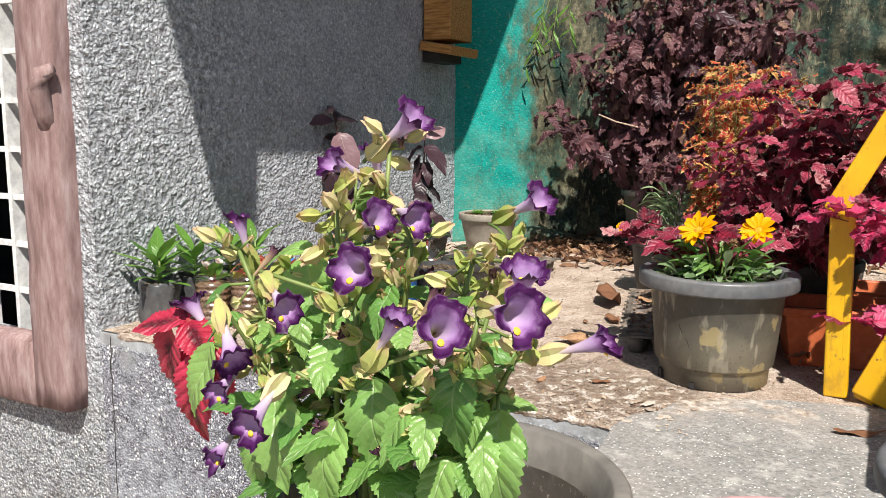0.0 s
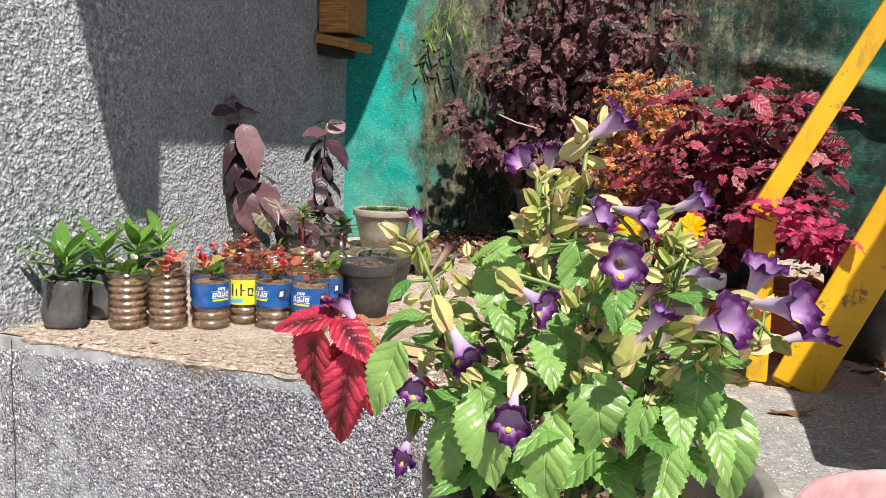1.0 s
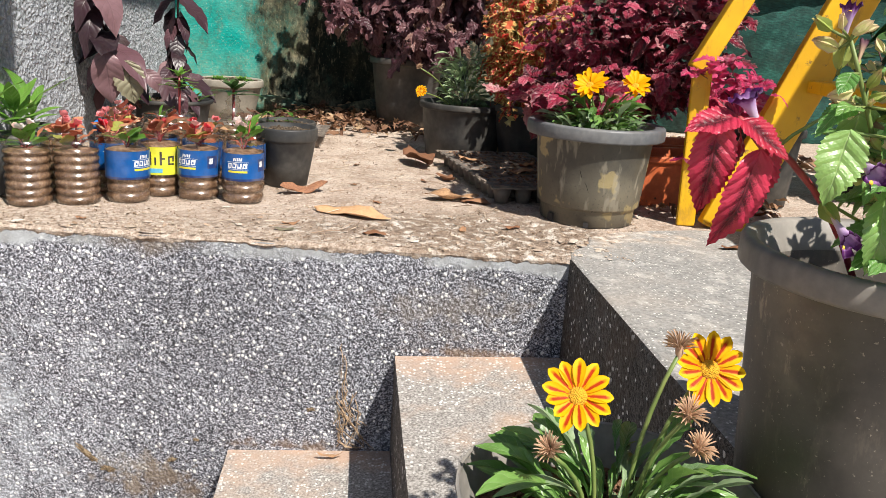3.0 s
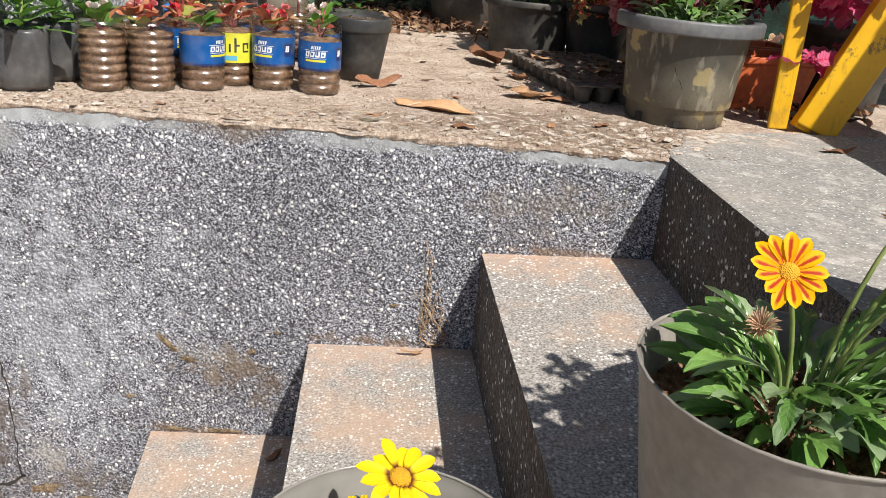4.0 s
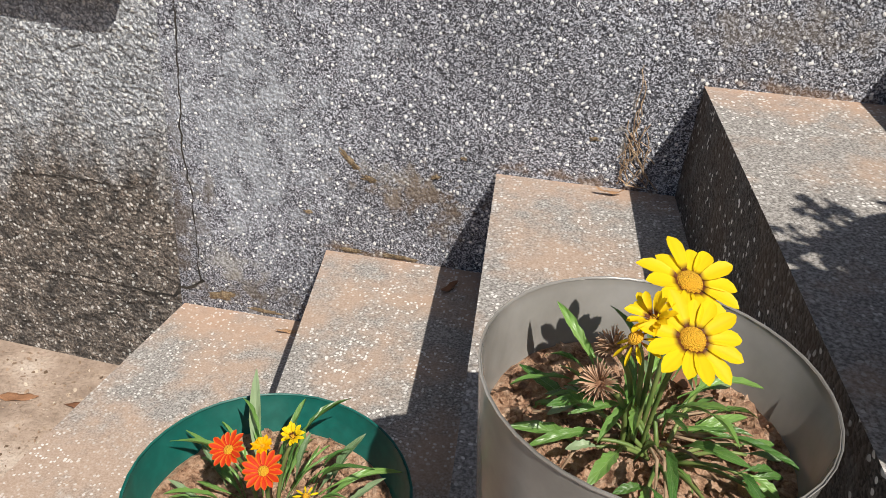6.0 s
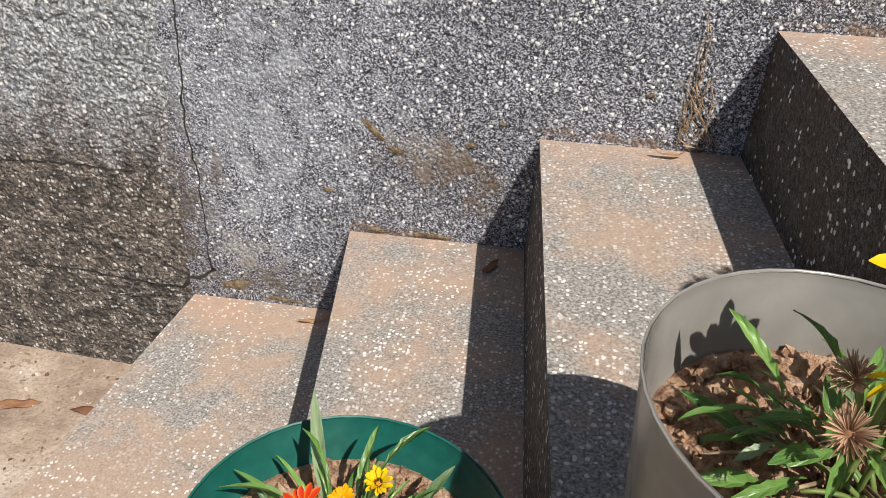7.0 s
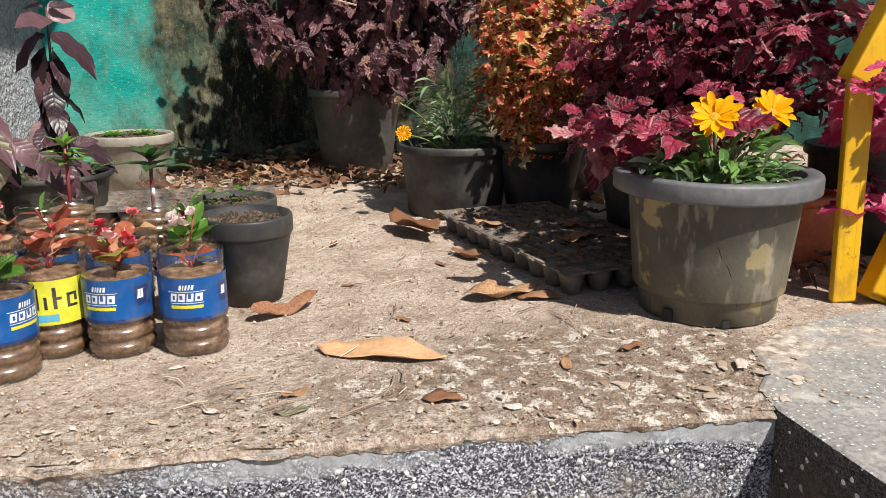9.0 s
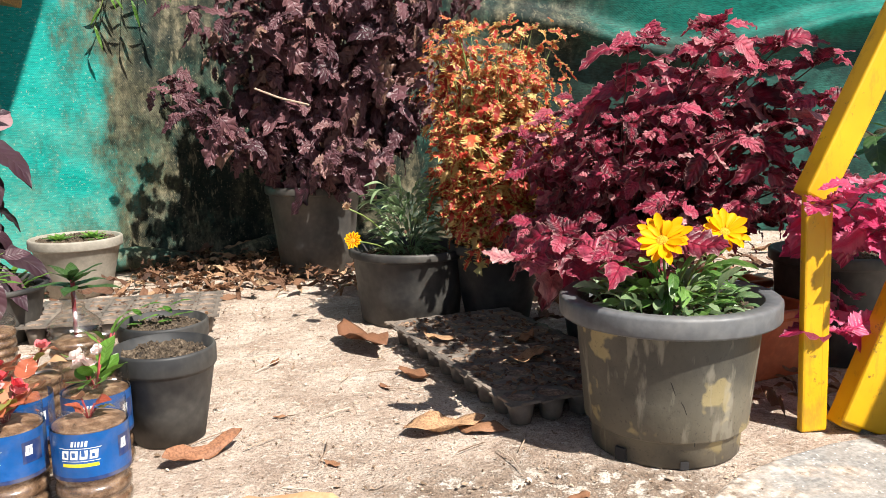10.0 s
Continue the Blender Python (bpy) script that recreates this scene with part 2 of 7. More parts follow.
m = Nodes("rough_cast", 0.85)
warp = m.node("MixRGB", Fac=0.012, Color1=m.world(), Color2=m.node("TexNoise", 1, Vector=m.world(), Scale=60.0, Detail=3.0), blend_type="ADD")
lump = m.node("TexNoise", Vector=warp, Scale=64.0, Detail=7.0, Roughness=0.66)
own = m.sep(m.voronoi(210.0, 1, warp))[0]
big = m.node("TexNoise", Vector=m.node("Mapping", Vector=warp, Scale=(1.0, 1.0, 1.5)), Scale=34.0, Detail=5.0, Roughness=0.6)
col = m.ramp(lump, (0.32, (0.23, 0.238, 0.255)), (0.45, (0.42, 0.435, 0.465)), (0.60, (0.66, 0.685, 0.725)))
col = m.mix(1.0, col, m.ramp(own, (0.0, 0.50), (0.5, 0.95), (1.0, 1.35)), "MULTIPLY")
col = m.mix(1.0, col, m.ramp(big, (0.36, 0.55), (0.5, 0.95), (0.62, 1.12)), "MULTIPLY")
x, y, z = m.sep(m.world())
floated = m.math("MULTIPLY", m.ramp(m.math("ADD", m.math("SUBTRACT", y, 1.42), m.math("MULTIPLY", m.math("SUBTRACT", m.noise(7.0, 5.0), 0.5), 0.6)), (0.0, 0.25), (0.2, 0.85)), m.ramp(m.noise(110.0, 5.0, rough=0.7), (0.38, 0.0), (0.46, 1.0)))
col = m.mix(floated, col, m.ramp(m.noise(11.0, 7.0, rough=0.65), (0.35, (0.34, 0.355, 0.385)), (0.65, (0.46, 0.48, 0.515))))
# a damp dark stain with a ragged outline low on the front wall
fine = m.ramp(m.sep(m.voronoi(400.0, 1, warp))[0], (0.0, (0.05, 0.053, 0.060)), (0.4, (0.16, 0.166, 0.178)), (0.75, (0.42, 0.438, 0.455)), (1.0, (0.70, 0.71, 0.72)))
chip = m.math("MULTIPLY", m.math("GREATER_THAN", m.sep(m.voronoi(150.0, 1, warp))[0], 0.76), m.math("LESS_THAN", m.voronoi(150.0, 0, warp), 0.42))
plinth = m.ramp(m.math("ADD", m.math("SUBTRACT", 0.96, z), m.math("MULTIPLY", m.math("SUBTRACT", m.noise(9.0, 4.0), 0.5), 0.3)), (0.0, 0.0), (0.2, 0.75))
plinth = m.math("MULTIPLY", plinth, m.math("LESS_THAN", y, 1.2))
col = m.mix(plinth, col, m.mix(chip, fine, (0.70, 0.70, 0.68)))
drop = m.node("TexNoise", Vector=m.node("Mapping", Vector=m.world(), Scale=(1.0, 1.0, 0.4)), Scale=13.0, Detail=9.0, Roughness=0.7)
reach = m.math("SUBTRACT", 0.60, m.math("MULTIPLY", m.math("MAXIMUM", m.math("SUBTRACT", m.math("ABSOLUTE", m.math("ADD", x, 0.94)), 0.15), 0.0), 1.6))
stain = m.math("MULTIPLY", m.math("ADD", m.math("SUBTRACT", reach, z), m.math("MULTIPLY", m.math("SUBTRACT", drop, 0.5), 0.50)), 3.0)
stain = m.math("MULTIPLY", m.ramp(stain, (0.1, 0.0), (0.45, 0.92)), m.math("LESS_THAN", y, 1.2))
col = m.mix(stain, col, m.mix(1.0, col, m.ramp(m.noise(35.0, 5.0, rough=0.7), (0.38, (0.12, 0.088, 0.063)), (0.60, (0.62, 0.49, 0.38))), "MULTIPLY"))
grain = m.math("SUBTRACT", 1.0, m.voronoi(118.0, 0, warp))
col = m.mix(1.0, col, m.ramp(m.voronoi(118.0, 0, warp), (0.25, 1.1), (0.75, 0.74)), "MULTIPLY")
col = m.mix(m.math("MULTIPLY", m.math("MULTIPLY", chip, plinth), 0.75), col, (0.66, 0.66, 0.64))
m.set("Base Color", col).bump(m.math("ADD", m.math("MULTIPLY", lump, 0.6), m.math("ADD", grain, m.math("MULTIPLY", m.ramp(big, (0.36, 0.0), (0.62, 1.0)), 0.9))), 0.75, 0.008)
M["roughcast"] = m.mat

m = Nodes("old_wood", 0.8)
x, y, z = m.sep(m.world())
grain = m.node("TexNoise", Vector=m.node("Mapping", Vector=m.co(), Scale=(12.0, 12.0, 2.5)), Scale=4.0, Detail=8.0, Roughness=0.65)
col = m.ramp(grain, (0.3, (0.13, 0.072, 0.068)), (0.5, (0.25, 0.16, 0.152)), (0.75, (0.40, 0.31, 0.30)))
m.set("Base Color", col).bump(grain, 0.4, 0.006)
M["wood"] = m.mat
m = Nodes("cut_wood_end", 0.8)
m.set("Base Color", m.ramp(m.noise(60.0), (0.3, (0.5, 0.38, 0.24)), (0.7, (0.7, 0.58, 0.4))))
M["woodend"] = m.mat
m = Nodes("white_bar", 0.5)
m.set("Base Color", m.ramp(m.noise(60.0, 4.0), (0.3, (0.50, 0.50, 0.50)), (0.6, (0.72, 0.72, 0.71))))
M["bar"] = m.mat
# near-black that paints in the darkness of the unlit room and small hollows
m = Nodes("near_black_shade", 0.9)
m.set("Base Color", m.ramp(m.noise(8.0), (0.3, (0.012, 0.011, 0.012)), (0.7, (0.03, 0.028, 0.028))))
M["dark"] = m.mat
m = Nodes("crack", 0.95)
m.set("Base Color", m.ramp(m.noise(90.0), (0.3, (0.012, 0.01, 0.009)), (0.7, (0.05, 0.042, 0.034))))
M["crack"] = m.mat
m = Nodes("moss_stain", 0.95)
m.set("Base Color", m.ramp(m.noise(140.0, 5.0), (0.3, (0.07, 0.05, 0.03)), (0.55, (0.20, 0.14, 0.08)), (0.75, (0.34, 0.27, 0.18))))
m.bump(m.noise(160.0, 5.0), 1.0, 0.006)
M["moss"] = m.mat

# green shade net: woven, sun-bleached, with brown and black dirt where rain splashes and moss grows; the dark middle
# and right also hold painted shade
m = Nodes("shade_net", 0.6)
x, y, z = m.sep(m.world())
weave = m.math("MULTIPLY", m.math("SINE", m.math("MULTIPLY", x, 1500.0)), m.math("SINE", m.math("MULTIPLY", z, 1500.0)))
thread = m.node("TexNoise", Vector=m.node("Mapping", Vector=m.world(), Scale=(60.0, 60.0, 420.0)), Scale=1.0, Detail=3.0)
col = m.ramp(thread, (0.3, (0.0, 0.185, 0.158)), (0.7, (0.005, 0.34, 0.29)))
speck = m.noise(150.0, 3.0, rough=0.7)
col = m.mix(m.math("MULTIPLY", m.ramp(speck, (0.60, 0.0), (0.68, 0.6)), m.ramp(z, (1.15, 1.0), (1.5, 0.35))), col, (0.36, 0.42, 0.31))
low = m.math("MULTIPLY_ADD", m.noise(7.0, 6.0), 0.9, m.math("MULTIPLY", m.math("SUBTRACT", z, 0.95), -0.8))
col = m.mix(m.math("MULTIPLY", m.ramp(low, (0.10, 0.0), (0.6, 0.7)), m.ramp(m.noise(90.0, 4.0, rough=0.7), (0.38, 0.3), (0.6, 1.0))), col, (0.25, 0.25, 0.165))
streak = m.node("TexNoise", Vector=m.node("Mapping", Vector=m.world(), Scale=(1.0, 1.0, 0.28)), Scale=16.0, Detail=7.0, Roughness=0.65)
# black mould and the purple coleus's shadow, painted together across the middle
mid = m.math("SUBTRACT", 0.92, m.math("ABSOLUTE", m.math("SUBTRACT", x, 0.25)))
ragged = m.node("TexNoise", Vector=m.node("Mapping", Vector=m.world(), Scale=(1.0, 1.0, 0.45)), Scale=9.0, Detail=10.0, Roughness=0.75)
mould_shade = m.math("ADD", mid, m.math("MULTIPLY", m.math("SUBTRACT", ragged, 0.5), 0.75))
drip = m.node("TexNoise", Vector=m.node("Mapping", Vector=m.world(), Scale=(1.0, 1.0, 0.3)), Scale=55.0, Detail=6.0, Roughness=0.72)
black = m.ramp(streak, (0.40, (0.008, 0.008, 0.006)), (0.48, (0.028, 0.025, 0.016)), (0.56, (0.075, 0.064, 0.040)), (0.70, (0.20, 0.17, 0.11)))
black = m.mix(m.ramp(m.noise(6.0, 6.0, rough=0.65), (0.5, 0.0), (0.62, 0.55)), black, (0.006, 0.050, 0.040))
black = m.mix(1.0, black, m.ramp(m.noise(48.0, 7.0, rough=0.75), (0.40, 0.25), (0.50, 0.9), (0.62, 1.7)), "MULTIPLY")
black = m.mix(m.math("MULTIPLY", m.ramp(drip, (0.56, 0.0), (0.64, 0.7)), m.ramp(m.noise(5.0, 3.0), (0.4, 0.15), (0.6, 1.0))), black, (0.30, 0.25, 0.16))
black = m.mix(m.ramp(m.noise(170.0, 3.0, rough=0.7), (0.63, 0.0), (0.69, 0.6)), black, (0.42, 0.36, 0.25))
# light, bleached dirt where the mould and painted shade begin
rim = m.math("MULTIPLY", m.ramp(mould_shade, (0.05, 0.0), (0.14, 1.0), (0.26, 0.0)), m.ramp(m.noise(40.0, 6.0, rough=0.7), (0.42, 0.15), (0.56, 0.9)))
col = m.mix(m.ramp(mould_shade, (0.0, 0.0), (0.16, 0.97)), col, black)
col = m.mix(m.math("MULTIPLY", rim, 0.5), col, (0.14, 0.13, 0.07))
# the right end's shade is put into a darker, browner net colour
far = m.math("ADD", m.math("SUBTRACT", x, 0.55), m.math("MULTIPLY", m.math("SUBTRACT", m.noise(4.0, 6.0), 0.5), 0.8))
shaded_net = m.mix(1.0, m.ramp(m.noise(12.0, 8.0, rough=0.68), (0.36, (0.006, 0.010, 0.008)), (0.52, (0.010, 0.032, 0.026)), (0.66, (0.020, 0.080, 0.062))), m.ramp(thread, (0.3, 0.45), (0.7, 1.6)), "MULTIPLY")
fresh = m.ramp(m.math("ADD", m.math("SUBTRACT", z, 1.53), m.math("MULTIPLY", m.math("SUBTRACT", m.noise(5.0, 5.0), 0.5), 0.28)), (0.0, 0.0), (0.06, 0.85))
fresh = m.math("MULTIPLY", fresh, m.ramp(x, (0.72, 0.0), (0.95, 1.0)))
shaded_net = m.mix(fresh, shaded_net, m.ramp(thread, (0.3, (0.0, 0.075, 0.058)), (0.7, (0.004, 0.20, 0.155))))
col = m.mix(m.ramp(far, (0.0, 0.0), (0.25, 0.92)), col, shaded_net)
m.set("Base Color", col).set("Specular IOR Level", 0.18).bump(m.math("ADD", weave, m.math("MULTIPLY", thread, 0.8)), 0.25, 0.0010)
M["net"] = m.mat

m = Nodes("yellow_paint", 0.42)
grime = m.node("TexNoise", Vector=m.node("Mapping", Vector=m.world(), Scale=(1.0, 1.0, 0.35)), Scale=34.0, Detail=7.0, Roughness=0.7)
chipped = m.math("MAXIMUM", m.ramp(m.noise(30.0, 8.0, rough=0.75), (0.595, 0.0), (0.64, 0.9)), m.ramp(grime, (0.56, 0.0), (0.68, 0.45)))
col = m.mix(chipped, m.ramp(m.noise(7.0, 4.0), (0.3, (0.54, 0.28, 0.005)), (0.7, (0.71, 0.41, 0.009))), (0.16, 0.095, 0.03))
m.set("Base Color", col).bump(m.noise(120.0), 0.15, 0.002)
M["yellow"] = m.mat


def plastic(name, colour, dirt=(0.26, 0.22, 0.165), amount=0.45, rough=0.45):
    m = Nodes(name, rough)
    spots = m.ramp(m.noise(11.0, 6.0, m.co()), (0.5 - 0.2 * amount, 0.0), (0.78, amount))
    fine = m.ramp(m.noise(90.0, 4.0, m.co()), (0.4, 0.85), (0.7, 1.1))
    col = m.mix(1.0, m.mix(spots, colour, dirt), fine, "MULTIPLY")
    m.set("Base Color", col).set("Roughness", m.ramp(m.noise(20.0, 4.0, m.co()), (0.3, rough - 0.08), (0.7, min(0.95, rough + 0.25))))
    m.bump(m.noise(60.0, 4.0, m.co()), 0.12, 0.002)
    return m.mat


M["pot_grey"] = plastic("weathered_grey_plastic", (0.215, 0.202, 0.188), (0.34, 0.295, 0.24), 0.5, 0.38)
M["pot_dark"] = plastic("dark_grey_plastic", (0.050, 0.048, 0.046), (0.17, 0.145, 0.115), 0.55)
m = Nodes("scuffed_brown_grey_plastic", 0.5)
dust = m.noise(9.0, 7.0, m.co(), 0.65)
col = m.ramp(dust, (0.36, (0.060, 0.053, 0.046)), (0.52, (0.105, 0.092, 0.078)), (0.70, (0.22, 0.185, 0.145)))
scuff = m.node("TexNoise", Vector=m.node("Mapping", Vector=m.co(), Scale=(1.0, 1.0, 0.3)), Scale=75.0, Detail=7.0, Roughness=0.72)
col = m.mix(m.math("MULTIPLY", m.ramp(scuff, (0.56, 0.0), (0.63, 0.8)), m.ramp(m.noise(8.0, 4.0, m.co()), (0.45, 0.1), (0.6, 1.0))), col, (0.42, 0.34, 0.25))
col = m.mix(m.ramp(m.noise(260.0, 3.0, m.co(), 0.7), (0.64, 0.0), (0.70, 0.6)), col, (0.46, 0.40, 0.32))
m.set("Base Color", col).set("Roughness", m.ramp(dust, (0.35, 0.38), (0.65, 0.75))).bump(scuff, 0.15, 0.002)
M["pot_scuffed"] = m.mat
M["pot_dustrim"] = plastic("dusty_grey_rim", (0.135, 0.126, 0.116), (0.36, 0.325, 0.28), 0.8, 0.45)
M["pot_rim"] = plastic("blue_grey_plastic_rim", (0.085, 0.092, 0.104), (0.24, 0.23, 0.215), 0.6, 0.4)
m = Nodes("dusty_grey_plastic", 0.6)
dust = m.noise(7.0, 6.0, m.co())
col = m.ramp(dust, (0.34, (0.042, 0.040, 0.035)), (0.50, (0.080, 0.074, 0.060)), (0.68, (0.160, 0.142, 0.106)))
low = m.sep(m.co())[2]
col = m.mix(m.ramp(m.math("ADD", low, m.math("MULTIPLY", m.math("SUBTRACT", m.noise(24.0, 6.0, m.co(), 0.7), 0.5), 0.12)), (0.0, 0.0), (0.03, 0.32), (0.10, 0.12), (0.13, 0.0)), col, (0.22, 0.185, 0.12))
col = m.mix(m.ramp(m.noise(17.0, 3.0, m.co()), (0.585, 0.0), (0.615, 0.75)), col, m.mix(m.noise(60.0, 5.0, m.co()), (0.28, 0.22, 0.10), (0.42, 0.34, 0.17)))
col = m.mix(m.ramp(m.noise(210.0, 4.0, m.co(), 0.7), (0.58, 0.0), (0.66, 0.5)), col, (0.035, 0.032, 0.028))
scuff = m.node("TexNoise", Vector=m.node("Mapping", Vector=m.co(), Scale=(1.0, 1.0, 0.25)), Scale=60.0, Detail=5.0)
col = m.mix(m.ramp(scuff, (0.58, 0.0), (0.66, 0.5)), col, (0.33, 0.30, 0.235))
m.set("Base Color", col).bump(m.noise(90.0, 5.0, m.co()), 0.25, 0.002)
M["pot_dirty"] = m.mat
M["pot_black"] = plastic("black_plastic", (0.020, 0.0205, 0.022), (0.20, 0.18, 0.15), 0.5, 0.5)
M["pot_cream"] = plastic("stone_coloured_plastic", (0.33, 0.30, 0.25), (0.20, 0.17, 0.12), 0.6, 0.6)
M["pot_green"] = plastic("green_plastic", (0.006, 0.105, 0.085), (0.06, 0.12, 0.09), 0.25, 0.35)
M["pot_terra"] = plastic("orange_plastic", (0.52, 0.115, 0.035), (0.40, 0.16, 0.08), 0.4, 0.5)
M["pot_pink"] = plastic("faded_pink_plastic", (0.47, 0.26, 0.27), (0.36, 0.25, 0.22), 0.4, 0.5)
M["bag"] = plastic("black_polythene", (0.062, 0.063, 0.067), (0.20, 0.19, 0.18), 0.6, 0.28)
M["tray"] = plastic("black_tray_plastic", (0.075, 0.069, 0.064), (0.30, 0.24, 0.19), 0.95, 0.5)
m = Nodes("cloudy_plastic", 0.24)
m.set("Base Color", m.ramp(m.noise(14.0, 6.0, m.co()), (0.3, (0.20, 0.188, 0.170)), (0.7, (0.35, 0.335, 0.315))))
m.set("Transmission Weight", 0.25)
M["pot_cloudy"] = m.mat
m = Nodes("potting_soil", 0.95)
lump = m.noise(120.0, 6.0, rough=0.7)
m.set("Base Color", m.ramp(lump, (0.32, (0.06, 0.032, 0.018)), (0.5, (0.24, 0.125, 0.07)), (0.7, (0.46, 0.28, 0.17)))).bump(lump, 1.0, 0.01)
M["soil"] = m.mat
m = Nodes("dry_tan_soil", 0.95)
lump = m.noise(110.0, 6.0, rough=0.7)
m.set("Base Color", m.ramp(lump, (0.34, (0.15, 0.070, 0.038)), (0.48, (0.44, 0.255, 0.155)), (0.66, (0.68, 0.47, 0.33)))).bump(lump, 1.0, 0.010)
M["tansoil"] = m.mat
m = Nodes("dry_rootlet", 0.9)
m.set("Base Color", m.ramp(m.noise(90.0), (0.3, (0.17, 0.10, 0.055)), (0.7, (0.46, 0.34, 0.22))))
M["root"] = m.mat
m = Nodes("dark_soil", 0.95)
lump = m.noise(140.0, 6.0, rough=0.7)
m.set("Base Color", m.ramp(lump, (0.32, (0.03, 0.022, 0.016)), (0.52, (0.12, 0.085, 0.055)), (0.72, (0.34, 0.26, 0.18)))).bump(lump, 1.0, 0.01)
M["darksoil"] = m.mat
m = Nodes("dusty_tray_soil", 0.95)
lump = m.noise(170.0, 6.0, rough=0.7)
m.set("Base Color", m.ramp(lump, (0.32, (0.10, 0.070, 0.050)), (0.52, (0.30, 0.215, 0.16)), (0.72, (0.52, 0.41, 0.32)))).bump(lump, 1.0, 0.006)
M["traysoil"] = m.mat


# ---- meshes ----
class Mesh:
    """Collects points, faces, texture places and material slots of one mesh."""

    def __init__(self):
        self.v, self.f, self.uv, self.slot = [], [], [], []

    def add(self, verts, faces, uvs=None, slot=0):
        n = len(self.v)
        self.v += [tuple(p) for p in verts]
        self.uv += list(uvs) if uvs else [(0.5, 0.5)] * len(verts)
        self.f += [tuple(i + n for i in face) for face in faces]
        self.slot += [slot] * len(faces)
        return self

    def box(self, lo, hi, slot=0, m=None):
        (a, b, c), (d, e, g) = lo, hi
        pts = [(a, b, c), (d, b, c), (d, e, c), (a, e, c), (a, b, g), (d, b, g), (d, e, g), (a, e, g)]
        if m:
            pts = [tuple(m @ Vector(p)) for p in pts]
        return self.add(pts, [(0, 3, 2, 1), (4, 5, 6, 7), (0, 1, 5, 4), (1, 2, 6, 5), (2, 3, 7, 6), (3, 0, 4, 7)], None, slot)

    def lathe(self, profile, seg=32, slot=0, at=(0, 0, 0), wobble=None, m=None):
        pts, uvs, faces = [], [], []
        for k, (r, z) in enumerate(profile):
            for s in range(seg):
                a = 2 * math.pi * s / seg
                rr = r * (wobble(a, k) if wobble else 1.0)
                p = Vector((at[0] + rr * math.cos(a), at[1] + rr * math.sin(a), at[2] + z))
                pts.append(tuple(m @ p) if m else tuple(p))
                uvs.append((s / seg, k / max(1, len(profile) - 1)))
        for k in range(len(profile) - 1):
            for s in range(seg):
                t = (s + 1) % seg
                faces.append((k * seg + s, k * seg + t, (k + 1) * seg + t, (k + 1) * seg + s))
        return self.add(pts, faces, uvs, slot)

    def disc(self, r, z, seg=32, rings=4, rough=0.0, at=(0, 0), slot=0, seed=0):
        """A disc of soil, uneven."""
        rnd = random.Random(seed)
        pts, faces = [(at[0], at[1], z + rough * 0.6)], []
        for k in range(1, rings + 1):
            for s in range(seg):
                a = 2 * math.pi * s / seg
                q = r * k / rings
                pts.append((at[0] + q * math.cos(a), at[1] + q * math.sin(a), z + (rough * rnd.uniform(-0.6, 1) if k < rings else 0)))
        for s in range(seg):
            t = (s + 1) % seg
            faces.append((0, 1 + s, 1 + t))
            for k in range(rings - 1):
                a, b = 1 + k * seg, 1 + (k + 1) * seg
                faces.append((a + s, b + s, b + t, a + t))
        return self.add(pts, faces, None, slot)

    def tube(self, path, radii, seg=6, slot=0):
        pts, uvs, faces = [], [], []
        path = [Vector(p) for p in path]
        for k, p in enumerate(path):
            d = (path[min(k + 1, len(path) - 1)] - path[max(k - 1, 0)]).normalized()
            u = d.cross(Vector((0.31, 0.2, 0.93)))
            u = u.normalized() if u.length > 1e-4 else Vector((1, 0, 0))
            w = d.cross(u)
            r = radii[k] if isinstance(radii, (list, tuple)) else radii
            for s in range(seg):
                a = 2 * math.pi * s / seg
                pts.append(tuple(p + r * (math.cos(a) * u + math.sin(a) * w)))
                uvs.append((s / seg, k / max(1, len(path) - 1)))
        for k in range(len(path) - 1):
            for s in range(seg):
                t = (s + 1) % seg
                faces.append((k * seg + s, k * seg + t, (k + 1) * seg + t, (k + 1) * seg + s))
        faces.append(tuple(range(seg))[::-1])
        faces.append(tuple((len(path) - 1) * seg + s for s in range(seg)))
        return self.add(pts, faces, uvs, slot)

    def join(self, other, m, slot=None):
        n = len(self.v)
        self.v += [tuple(m @ Vector(p)) for p in other.v]
        self.uv += other.uv
        self.f += [tuple(i + n for i in face) for face in other.f]
        self.slot += other.slot if slot is None else [slot] * len(other.f)
        return self

    def data(self, name, mats, smooth=False):
        me = bpy.data.meshes.new(name)
        me.from_pydata(self.v, [], self.f)
        mats = mats if isinstance(mats, (list, tuple)) else [mats]
        for mt in mats:
            me.materials.append(mt)
        me.polygons.foreach_set("material_index", self.slot)
        me.polygons.foreach_set("use_smooth", [smooth] * len(self.f))
        layer = me.uv_layers.new(name="UVMap")
        loops = np.empty(len(me.loops), dtype=np.int32)
        me.loops.foreach_get("vertex_index", loops)
        layer.data.foreach_set("uv", np.array(self.uv, dtype=np.float32)[loops].ravel())
        me.update()
        return me


def empty(name, at=(0, 0, 0), turn=0.0):
    ob = new(name)
    ob.empty_display_size = 0.05
    ob.matrix_basis = pose(*at, 0, 0, turn)
    return ob


def part(name, mesh, mats=None, parent=None, label="", smooth=False, m=None):
    """One mesh object, under a thing or under a part of it."""
    ob = new(name, mesh.data(name, mats, smooth) if isinstance(mesh, Mesh) else mesh)
    if parent:
        ob.parent = parent
    if m is not None:
        ob.matrix_basis = m
    return tagged(ob, label)


